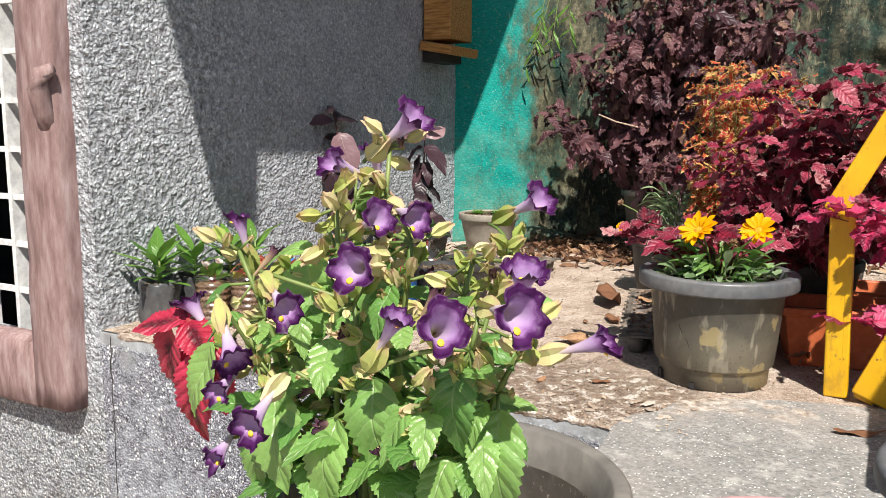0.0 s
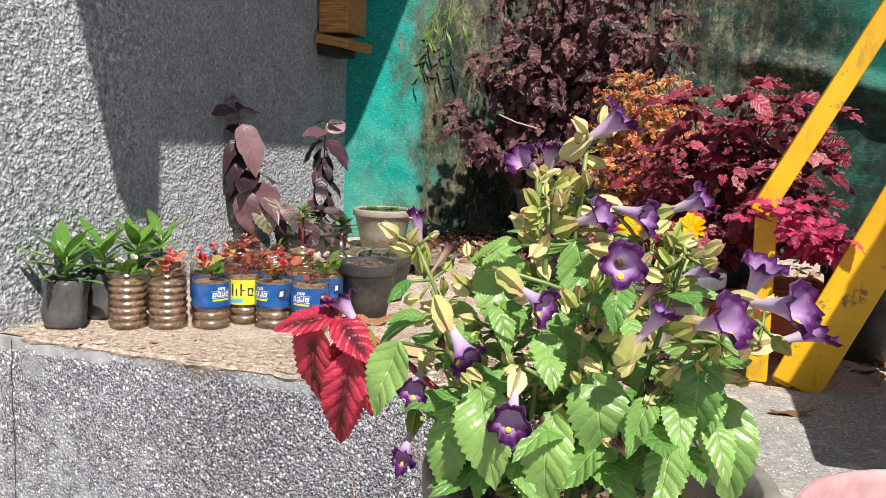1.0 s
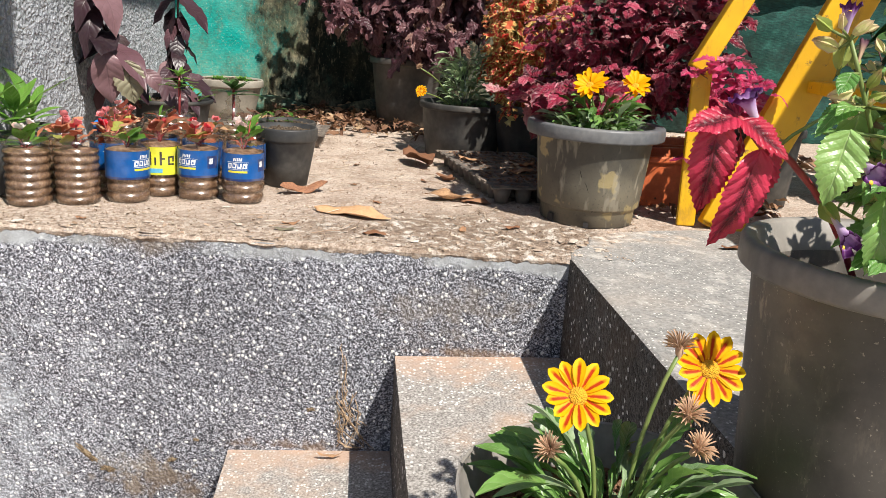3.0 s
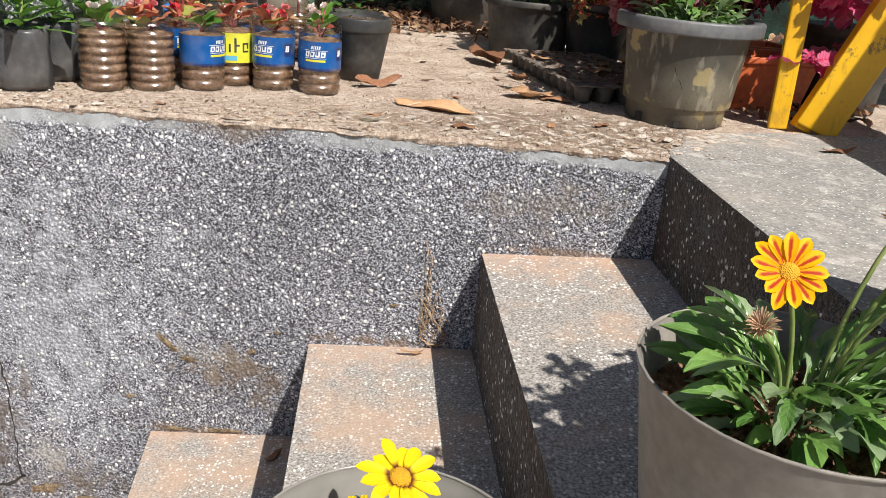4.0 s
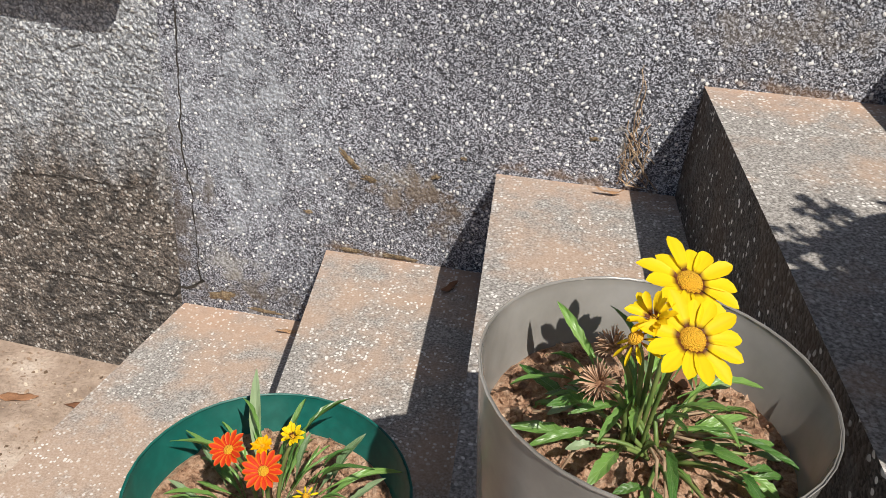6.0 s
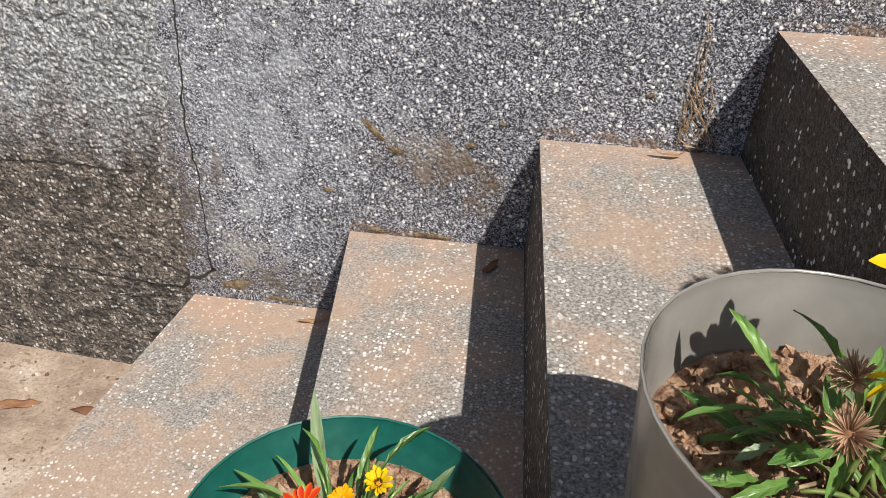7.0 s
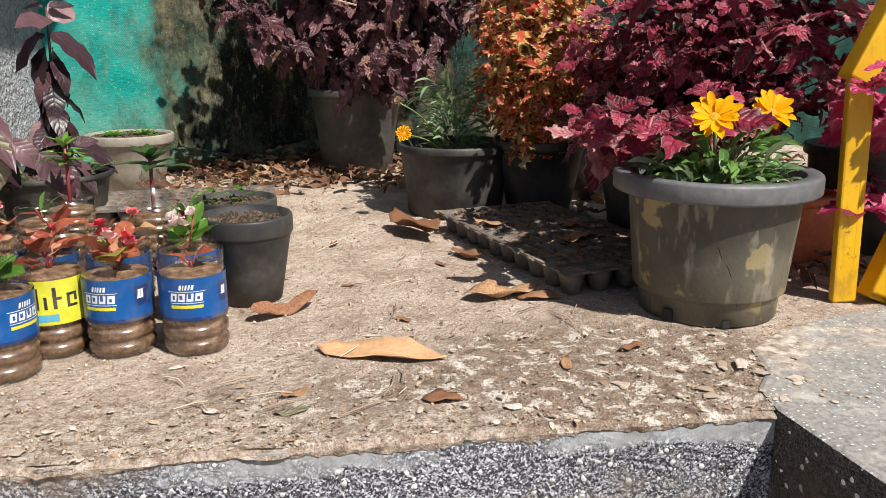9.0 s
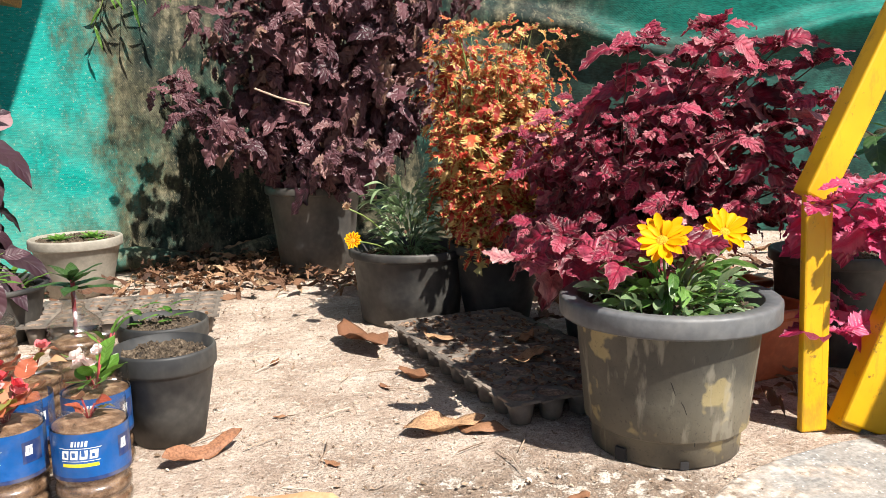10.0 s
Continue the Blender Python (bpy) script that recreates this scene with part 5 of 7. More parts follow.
def inside(rnd, n, lo, hi, keep=None):
    out = []
    while len(out) < n:
        q = [rnd.uniform(a, b) for a, b in zip(lo, hi)]
        u = [2 * (v - a) / (b - a) - 1 for v, a, b in zip(q, lo, hi)]
        if sum(w * w for w in u) < 1.15 and (keep is None or keep(*q)):
            out.append(q)
    return out


def skin(rnd, n, lo, hi, inner=0.3):
    """Places in the outer part of a rounded box."""
    out = []
    while len(out) < n:
        u = [rnd.uniform(-1, 1) for _ in lo]
        d = sum(abs(w) ** 3 for w in u)
        if inner < d < 1.1:
            out.append([(a + b) / 2 + w * (b - a) / 2 for w, a, b in zip(u, lo, hi)])
    return out


# tall purple coleus against the net
rnd = random.Random(21)
bush(bg, "purple", 0.18, skin(rnd, 78, (-0.19, -0.25, 0.33), (0.40, 0.14, 1.0), 0.12) + [(-0.29, -0.2, 0.44), (-0.30, -0.15, 0.47), (-0.26, -0.24, 0.39), (-0.25, -0.1, 0.62), (0.06, -0.26, 0.30), (0.11, -0.24, 0.32)], 6, 0.058, M["darkstem"], 5, 0.42, 1.5, 0.003, tilt=0.9, extra=3)
# orange frilled coleus
rnd = random.Random(22)
bush(oc, "orange", 0.135, skin(rnd, 76, (-0.12, -0.14, 0.14), (0.12, 0.12, 0.575), 0.1), 7, 0.036, M["stem"], 6, 0.3, 0.9, 0.0022, tilt=0.5, extra=4)
# magenta coleus, spreading towards the steps: a dense heart of small dark leaves, large bright ones on the outer shoots
rnd = random.Random(23)
tips = [(x, y, min(z, 0.345 + 0.32 * (x + 0.2))) for x, y, z in skin(rnd, 74, (-0.20, -0.33, 0.17), (0.17, 0.12, 0.48), 0.2)]
bush(mc, "magenta", 0.14, tips, 6, 0.035, M["darkstem"], 7, 0.34, 0.8, 0.0022, top=1.0, tilt=0.45, extra=3)
outer = [(-0.22, -0.38, 0.25), (-0.16, -0.40, 0.22), (-0.26, -0.36, 0.22), (-0.10, -0.40, 0.24), (-0.08, -0.22, 0.465), (-0.05, -0.20, 0.48), (0.03, -0.24, 0.47), (0.06, -0.18, 0.50), (0.11, -0.24, 0.47), (0.15, -0.20, 0.475), (0.19, -0.23, 0.45), (0.16, -0.28, 0.40), (0.20, -0.20, 0.37), (0.13, -0.30, 0.34), (0.18, -0.27, 0.30), (0.02, -0.28, 0.42), (0.09, -0.10, 0.51)]
bush(mc, "magenta", 0.14, outer, 4, 0.058, M["darkstem"], 17, 0.66, 0.6, 0.0026, top=1.0, tilt=0.5, extra=1, singly=120)
# a second one, whose branches come out between the posts of the ladder
bush(mc2, "pink", 0.15, [(-0.20, -0.33, 0.30), (-0.24, -0.31, 0.28), (-0.19, -0.28, 0.12), (-0.14, -0.3, 0.27), (-0.17, -0.34, 0.26)], 5, 0.046, M["darkstem"], 8, 0.5, 0.5, 0.0025, top=1.1, tilt=0.4, extra=1)


# ---- gazanias ----
def daisy_mesh(petals=14, r=1.0, width=0.30, cup=0.25, seed=0, rows=1):
    rnd = random.Random(seed)
    out = Mesh()
    for row in range(rows):
        for k in range(petals):
            a = 2 * math.pi * (k + 0.5 * row) / petals + rnd.uniform(-0.06, 0.06)
            ln = r * rnd.uniform(0.80, 1.05) * (1 - 0.18 * row)
            lift = cup * rnd.uniform(0.5, 1.4) + 0.2 * row
            bent = rnd.uniform(-0.16, 0.12)
            pts, uvs = [], []
            prof = [(0.16, 0.10), (0.36, 0.62), (0.58, 0.92), (0.76, 0.98), (0.90, 0.66), (1.0, 0.08)]
            for t, w in prof:
                for q in (-1, 0, 1):
                    d = ln * t
                    x, y = d * math.cos(a) - q * w * width * 0.5 * r * math.sin(a), d * math.sin(a) + q * w * width * 0.5 * r * math.cos(a)
                    pts.append((x, y, r * (lift * (t - 0.35 * t * t) + (0.09 * abs(q) - 0.02 * (row + 1) * (k % 2)) * w + bent * t * t)))
                    uvs.append((0.5 + 0.5 * q, t))
            faces = [(3 * i + s, 3 * i + s + 1, 3 * i + s + 4, 3 * i + s + 3) for i in range(len(prof) - 1) for s in range(2)]
            out.add(pts, faces, uvs)
    return out


DAISY = {}
for key, kind, args in (("striped", "striped", (13, 1.0, 0.36, 0.26, 1, 1)), ("yellow", "yellow", (13, 1.0, 0.33, 0.18, 2, 1)), ("gold", "gold", (11, 1.0, 0.30, 0.34, 3, 2)), ("red", "red", (15, 1.0, 0.30, 0.3, 4, 1)), ("dry", "dry", (24, 1.0, 0.075, 1.0, 5, 3)), ("spent", "yellow", (9, 1.0, 0.17, -0.55, 6, 1)), ("crumpled", "yellow", (9, 1.0, 0.30, 0.85, 7, 2))):
    DAISY[key] = daisy_mesh(*args).data("petals", P[kind], True)
DISC = Mesh().lathe([(0.0, 0.17), (0.13, 0.16), (0.23, 0.10), (0.28, 0.0), (0.2, -0.08), (0.06, -0.18)], 14).data("disc", P["disc"], True)
SEEDHEAD = Mesh().lathe([(0.0, 0.3), (0.16, 0.28), (0.24, 0.1), (0.22, -0.2), (0.06, -0.5)], 10).data("disc", P["dry"], True)


def gazania(thing, soil, r, leaves, size, flowers, seed, spread=1.0, stems_up=0.6, tall=0.0, slim=1.0, kind_of="gazania"):
    """A clump of strap leaves with daisies; flowers: place, way, radius, kind."""
    rnd = random.Random(seed)
    rim, high, _ = POTS[thing.name]
    for k in range(leaves):
        a = k * 2.399 + rnd.uniform(-0.3, 0.3)
        q = r * math.sqrt(rnd.random()) * 0.4
        out = Vector((math.cos(a), math.sin(a), 0))
        up = rnd.uniform(-0.1, stems_up) if k % 3 else rnd.uniform(0.5, 1.4)
        tilt = Vector((rnd.uniform(-0.6, 0.6), rnd.uniform(-0.6, 0.6), 0))
        p = Vector((q * out.x, q * out.y, soil - 0.004 + tall * rnd.random() ** 1.5))
        ln = size * rnd.uniform(0.5, 1.15)
        way = out * spread + Vector((0, 0, up))
        for _ in range(20):
            tip = p + way.normalized() * ln
            mid = p + way.normalized() * ln * 0.7
            if tip.xy.length < rim - 0.014 or min(tip.z, mid.z) > high + 0.012:
                break
            way.z += 0.12
            ln *= 0.96
        place_leaf(thing, kind_of, rnd, p, way, Vector((0, 0, 1)) - 0.3 * out + tilt, ln, slim * rnd.uniform(0.8, 1.25))
    for at, way, rad, kind in flowers:
        at, way = Vector(at), Vector(way).normalized()
        foot = Vector((at.x * 0.3, at.y * 0.3, soil - 0.004))
        part("stem", Mesh().tube(bend(foot, (foot.x, foot.y, 0.6 * at.z + 0.4 * soil), at - way * 0.15 * rad, 6), 0.0016, 6), M["stem"], thing, smooth=True)
        fl = part("flower", DAISY[kind], None, thing, m=aim(at, way.orthogonal(), way, rad * (0.75 if kind == "dry" else 1.0)))
        part("disc", DISC if kind != "dry" else SEEDHEAD, None, fl)


gazania(gz, 0.160, 0.100, 50, 0.064, [], 38, 1.0, 0.6, 0.045, 0.95, "greygaz")
gazania(gz, 0.160, 0.100, 100, 0.069, [((-0.034, -0.015, 0.275), (-0.2, -0.75, 0.65), 0.0255, "striped"), ((0.055, 0.002, 0.292), (-0.1, -0.85, 0.5), 0.0265, "striped"), ((0.033, 0.001, 0.305), (0.0, 0.2, 1), 0.016, "dry"), ((0.038, -0.019, 0.267), (0.1, -0.5, 1), 0.017, "dry"), ((0.039, -0.039, 0.254), (0.4, -0.4, 0.8), 0.016, "dry"), ((-0.052, -0.039, 0.247), (-0.3, -0.4, 0.8), 0.015, "dry")], 31, 1.0, 0.7, 0.05, 0.9)
gazania(tr, 0.17, 0.10, 52, 0.050, [((0.004, 0.004, 0.283), (0.2, -0.35, 1.0), 0.030, "yellow"), ((0.003, -0.050, 0.283), (0.12, -0.55, 0.85), 0.0270, "yellow"), ((-0.016, -0.044, 0.286), (-0.5, -0.3, 0.8), 0.015, "crumpled"), ((-0.024, -0.052, 0.279), (-0.5, -0.2, 0.7), 0.016, "spent"), ((-0.036, -0.058, 0.250), (-0.3, -0.6, 0.8), 0.016, "dry"), ((-0.030, -0.036, 0.258), (-0.6, 0.0, 0.8), 0.014, "dry")], 32, 1.0, 0.7, 0.045, 0.58)
# withered stalks on the soil
rnd = random.Random(39)
for k in range(16):
    a = rnd.uniform(0, 6.28)
    out = Vector((math.cos(a), math.sin(a), 0))
    p = out * rnd.uniform(0.0, 0.03) + Vector((0, 0, 0.179))
    ln = rnd.uniform(0.03, 0.062)
    part("dry_stalk", Mesh().tube([p, p + out * 0.5 * ln + Vector((0, 0, rnd.uniform(0.0, 0.012))), p + out * ln + Vector((rnd.uniform(-0.01, 0.01), rnd.uniform(-0.01, 0.01), 0.001))], [0.0013, 0.0011, 0.0007], 5), M["root"], tr, "withered stalk", True)
# leaves on long stalks that lie over the soil, and a tan scrap
for k in range(15):
    a = 2.399 * k + rnd.uniform(-0.3, 0.3)
    out = Vector((math.cos(a), math.sin(a), 0))
    p = out * 0.008 + Vector((0.012, -0.02, 0.176))
    q = p + out * rnd.uniform(0.032, 0.048) + Vector((0, 0, rnd.uniform(0.006, 0.022)))
    part("leaf_stalk", Mesh().tube(bend(p, p.lerp(q, 0.5) + Vector((0, 0, 0.008)), q, 5), [0.0016, 0.0015, 0.0014, 0.0013, 0.0012, 0.0011], 5), M["stem"], tr, smooth=True)
    for turn_ in (-0.7, 0.0, 0.7)[(0 if k % 2 else 1):(3 if k % 2 else 2)]:
        way = Vector((math.cos(a + turn_), math.sin(a + turn_), rnd.uniform(0.0, 0.3)))
        place_leaf(tr, ("gazania", "greygaz")[k % 3 == 0], rnd, q - out * 0.003, way, (rnd.uniform(-0.4, 0.4), -0.2, 1), rnd.uniform(0.018, 0.026), 1.1)
for x, y, ln in ((0.02, 0.055, 0.024), (-0.05, 0.045, 0.016), (0.055, -0.035, 0.02)):
    place_leaf(tr, "dead", rnd, (x, y, 0.177), (0.8, 0.3, 0.05), (0.1, -0.3, 1), ln, 1.2)
gazania(gr, 0.18, 0.10, 54, 0.060, [((-0.012, -0.040, 0.293), (-0.2, -0.6, 1), 0.0145, "red"), ((0.018, -0.052, 0.294), (0.1, -0.6, 1), 0.0155, "red"), ((0.022, -0.008, 0.285), (0, -0.3, 1), 0.0100, "crumpled"), ((0.004, -0.020, 0.282), (-0.1, -0.3, 1), 0.0085, "gold"), ((0.048, -0.052, 0.28), (0.2, -0.4, 1), 0.009, "spent")], 33, 1.1, 1.2, 0.05, 0.36)
# long leaves that stand up over the rim, browned at the tip
rnd = random.Random(40)
for x, y, up in ((-0.035, 0.055, 0.10), (0.012, 0.06, 0.055), (0.06, 0.058, 0.075), (-0.075, 0.03, 0.05), (0.085, 0.03, 0.06), (0.045, 0.05, 0.045), (0.092, 0.0, 0.055), (-0.085, -0.01, 0.045)):
    place_leaf(gr, "greygaz", rnd, (0.6 * x, 0.6 * y, 0.185), (0.55 * x, 0.55 * y, up), (-x, -y - 0.05, 0.05), up * 0.85, 0.5)
gazania(gp, 0.158, 0.12, 130, 0.052, [((-0.026, -0.036, 0.246), (-0.25, -0.75, 0.65), 0.034, "gold"), ((0.060, -0.012, 0.248), (-0.1, -0.7, 0.7), 0.032, "gold"), ((0.02, -0.02, 0.225), (0.2, -0.3, 0.9), 0.018, "dry")], 34, 1.0, 0.6, 0.055, 1.1)
gazania(gp, 0.160, 0.19, 110, 0.050, [], 37, 1.0, 0.5, 0.03, 1.2, "greygaz")
gazania(md, 0.119, 0.11, 260, 0.052, [((-0.112, -0.095, 0.168), (-0.3, -0.8, 0.5), 0.017, "striped"), ((-0.118, -0.08, 0.225), (-0.4, -0.5, 0.7), 0.013, "dry")], 35, 1.0, 0.7, 0.135, 0.85, "greygaz")
gazania(pk, 0.13, 0.07, 12, 0.07, [], 36, 1.2, 0.4)

# small rosettes in the stone-coloured pot, a seedling in the black one
rnd = random.Random(41)
for cx, cy, s in ((-0.03, -0.02, 0.038), (0.035, 0.0, 0.04), (0.06, -0.03, 0.022), (-0.055, 0.02, 0.02)):
    for k in range(16):
        a = k * 2.4
        place_leaf(cp, "lance", rnd, (cx, cy, 0.121), (math.cos(a), math.sin(a), 0.25 + 0.09 * k), (0, 0, 1), s * (1.1 - 0.03 * k), 1.3)
for thing, x, y, z in ((bp2, 0.01, 0.01, 0.09), (bp2, -0.03, 0.0, 0.09)):
    for k in range(7):
        a = k * 2.1
        place_leaf(thing, "lance", rnd, (x, y, z + 0.006 * k), (math.cos(a), math.sin(a), 0.5), (0, 0, 1), 0.03, 1.1)


# ---- wishbone flower ----
def trumpet(seed=0, wide=1.0, shut=0.0):
    """A torenia bloom 1 long along +y: a slim tube that flares into a broad notched upper lip and three ruffled lower lobes."""
    rnd = random.Random(seed)
    prof, seg, pts, uvs = [(0.0, 0.06), (0.2, 0.085), (0.42, 0.12), (0.60, 0.165), (0.73, 0.22), (0.83, 0.29), (0.90, 0.36), (0.935, 0.42), (0.93, 0.455)], 40, [], []
    ph = [rnd.uniform(0, 6.28) for _ in range(4)]
    turn = rnd.uniform(-0.25, 0.25)
    for k, (y, r) in enumerate(prof):
        q = max(0.0, (k - 3) / 5)
        for s in range(seg):
            a = 2 * math.pi * s / seg
            # lobes: the upper lip reaches over 130 degrees, three lower ones share the rest
            d = (math.degrees(a + turn) - 90 + 540) % 360 - 180
            if abs(d) < 65:
                lobe = 1.12 - 0.16 * math.exp(-(d / 11) ** 2) - 0.40 * (abs(d) / 65) ** 6
                back = -0.10
            else:
                mid = abs(d) > 141.7
                lobe = 0.64 + 0.48 * (math.cos(math.pi * (180 - abs(d)) / 76.7) if mid else math.sin(math.pi * (abs(d) - 65) / 76.7)) ** 0.6
                back = 0.10 if mid else -0.02
            lobe = 1 + (lobe - 1) * q
            ruff = q * q * (0.05 * math.sin(9 * a + ph[0]) + 0.035 * math.sin(15 * a + ph[1]))
            rr = r * lobe * wide * (1 - shut * q * (0.45 + 0.35 * math.sin(3 * a + ph[2])))
            pts.append((rr * math.cos(a), y + q * q * back + ruff + shut * q * 0.12, rr * math.sin(a) * (1 + 0.05 * q * math.sin(5 * a + ph[3]))))
            uvs.append((s / seg, k / 8))
    faces = [(k * seg + s, k * seg + (s + 1) % seg, (k + 1) * seg + (s + 1) % seg, (k + 1) * seg + s) for k in range(8) for s in range(seg)]
    return Mesh().add(pts, faces, uvs)


def pod(seed=0):
    """A plump winged calyx 1 long along +y, with a ragged mouth."""
    rnd = random.Random(seed)
    prof, seg, pts, uvs = [(0.0, 0.04), (0.10, 0.11), (0.28, 0.185), (0.50, 0.20), (0.72, 0.16), (0.90, 0.10), (1.0, 0.085)], 10, [], []
    sway = rnd.uniform(-0.12, 0.12)
    for k, (y, r) in enumerate(prof):
        for s in range(seg):
            a = 2 * math.pi * s / seg
            q = r * (1.5 if s % 2 else 0.62) * rnd.uniform(0.82, 1.18)
            pts.append((q * math.cos(a) + sway * y * y, y + (rnd.uniform(-0.22, 0.08) if k == 6 else 0), q * math.sin(a)))
            uvs.append((s / seg, y))
    faces = [(k * seg + s, k * seg + (s + 1) % seg, (k + 1) * seg + (s + 1) % seg, (k + 1) * seg + s) for k in range(6) for s in range(seg)]
    return Mesh().add(pts, faces, uvs)


TRUMPETS = [trumpet(s, (0.84, 0.76, 0.88, 0.70)[s], (0.0, 0.25, 0.08, 0.45)[s]).data("bloom", P["torenia"], True) for s in range(4)]
WITHERED = [trumpet(s + 9, 0.6, 0.9).data("withered_bloom", P["faded"], True) for s in range(2)]
THROAT = Mesh().lathe([(0.0, 0.03), (0.04, 0.025), (0.06, 0.0)], 8, m=pose(0, 0.84, -0.20, -60, 0, 0)).data("throat", P["throat"], True)
PODS = [pod(s).data("calyx", P["calyx"]) for s in range(5)]
BASE = Vector((0.363, 0.486, TOP + 0.002))
BLOOMS = [(0.366, 0.438, 1.362), (0.318, 0.440, 1.339), (0.328, 0.464, 1.344), (0.264, 0.424, 1.305), (0.363, 0.411, 1.315), (0.384, 0.411, 1.317), (0.409, 0.499, 1.319), (0.380, 0.368, 1.299), (0.415, 0.477, 1.283), (0.440, 0.412, 1.294), (0.425, 0.365, 1.279), (0.452, 0.378, 1.285), (0.346, 0.362, 1.279), (0.278, 0.390, 1.222), (0.338, 0.348, 1.229), (0.272, 0.393, 1.184), (0.218, 0.430, 1.253), (0.397, 0.373, 1.276), (0.310, 0.366, 1.251), (0.468, 0.432, 1.263)]
FACING = {3: (-0.1, -0.2, 1), 0: (0.80, -0.1, 0.55), 1: (-0.25, -0.8, 0.3), 2: (0.1, -0.2, 0.9), 8: (0.8, -0.2, 0.5), 9: (0.25, -0.35, 0.85), 5: (0.7, -0.45, -0.1), 13: (0.1, -0.8, -0.3), 14: (0.1, -0.85, -0.4), 15: (0.1, -0.8, -0.4), 7: (0.2, -0.9, 0.1), 10: (0.55, -0.6, 0.3), 12: (0.7, -0.4, -0.3), 18: (0.5, -0.3, -0.6), 4: (0.75, -0.4, 0.3), 6: (0.85, -0.2, 0.4), 16: (-0.5, -0.1, 0.7), 11: (0.75, -0.6, 0.1)}
STALK = Vector((0.351, 0.424, 1.109))
HEROES = [(0.259, 0.390, 1.227), (0.372, 0.389, 1.220), (0.348, 0.381, 1.199), (0.416, 0.387, 1.238), (0.433, 0.397, 1.212), (0.287, 0.432, 1.238), (0.317, 0.414, 1.271), (0.351, 0.407, 1.249), (0.294, 0.394, 1.188), (0.318, 0.381, 1.208), (0.399, 0.445, 1.174), (0.359, 0.408, 1.284)]
rnd = random.Random(51)
stems = Mesh()
spines = []
for tip in ((0.351, 0.442, 1.348), (0.325, 0.447, 1.319), (0.266, 0.420, 1.291), (0.405, 0.432, 1.296), (0.443, 0.412, 1.268), (0.363, 0.392, 1.277), (0.292, 0.402, 1.240), (0.396, 0.492, 1.287), (0.320, 0.482, 1.277), (0.339, 0.412, 1.319), (0.382, 0.412, 1.305), (0.424, 0.392, 1.263), (0.301, 0.422, 1.282)):
    tip = Vector(tip) - BASE
    foot = Vector((STALK.x - BASE.x + rnd.uniform(-0.02, 0.02), STALK.y - BASE.y + rnd.uniform(-0.015, 0.015), 0.142))
    path = bend(foot, foot.lerp(tip, 0.4) + Vector((0, 0, 0.03)), tip, 10)
    spines.append(path)
    part("stem", Mesh().tube(path, [0.0025 - 0.00013 * k for k in range(11)], 6), M["stem"], fp, smooth=True)
for k, at in enumerate(BLOOMS):
    p = Vector(at) - BASE
    near = min((q for s in spines for q in s[3:]), key=lambda q: (q - p).length + 0.4 * max(0, q.z - p.z + 0.01))
    out = p - near
    way = Vector(FACING.get(k, tuple(0.5 * out.normalized() + Vector((0.65 + rnd.uniform(-0.4, 0.4), -0.25 + rnd.uniform(-0.4, 0.4), rnd.uniform(-0.1, 0.7)))))).normalized()
    ln = (0.0300 if k in (0, 9, 10, 11, 19) else 0.0262) * rnd.uniform(0.85, 1.05)
    foot = p - way * ln * 0.75
    fl = part("flower", TRUMPETS[k % 4 if k not in (0, 7, 9, 10, 11) else 0], None, fp, m=aim(foot, way, (0.1, 0.3, 1), ln, rnd.uniform(0.85, 1.0)))
    part("throat", THROAT, None, fl)
    part("calyx", PODS[k % 4], None, fp, m=aim(foot - way * 0.013, way, (0, 0, 1), 0.020, 0.8))
    stems.tube(bend(near, near.lerp(foot, 0.5) + Vector((0, 0, 0.004)), foot - way * 0.016, 4), 0.0011, 5)
# green and rosy calyxes round the stem tops
for s in spines:
    for k in range(28):
        q = s[min(10, 4 + int(7 * rnd.random() ** 0.6))]
        a = rnd.uniform(0, 6.28)
        way = Vector((math.cos(a), math.sin(a), rnd.uniform(-0.7, 1.2))).normalized()
        foot = q + way * 0.005 + Vector((rnd.uniform(-1, 1), rnd.uniform(-1, 1), rnd.uniform(-1, 1))) * 0.008
        if k % 15 == 7:
            part("withered_flower", WITHERED[k % 2], None, fp, m=aim(foot, way + Vector((0, 0, 0.3)), (0, 0, 1), rnd.uniform(0.014, 0.02), 0.7))
        else:
            part("calyx", PODS[k % 5], None, fp, m=aim(foot, way + Vector((0, 0, 0.2)), (0, 0, 1), rnd.uniform(0.007, 0.0155), rnd.uniform(0.65, 1.0)))
        stems.tube([q, foot], 0.0009, 4)
for at in HEROES:
    p = Vector(at) - BASE
    near = min((q for s in spines for q in s[2:]), key=lambda q: (q - p - Vector((0, 0, 0.022))).length)
    ln = rnd.uniform(0.038, 0.050)
    way = ((p - near) * 12 + Vector((0.08, -0.35, -0.62))).normalized()
    place_leaf(fp, "torenia", rnd, p - way * ln * 0.5, way, (rnd.uniform(-0.25, 0.25), -1.0, 0.75), ln, rnd.uniform(0.88, 1.08))
    stems.tube([near, p - way * ln * 0.48], 0.0010, 4)
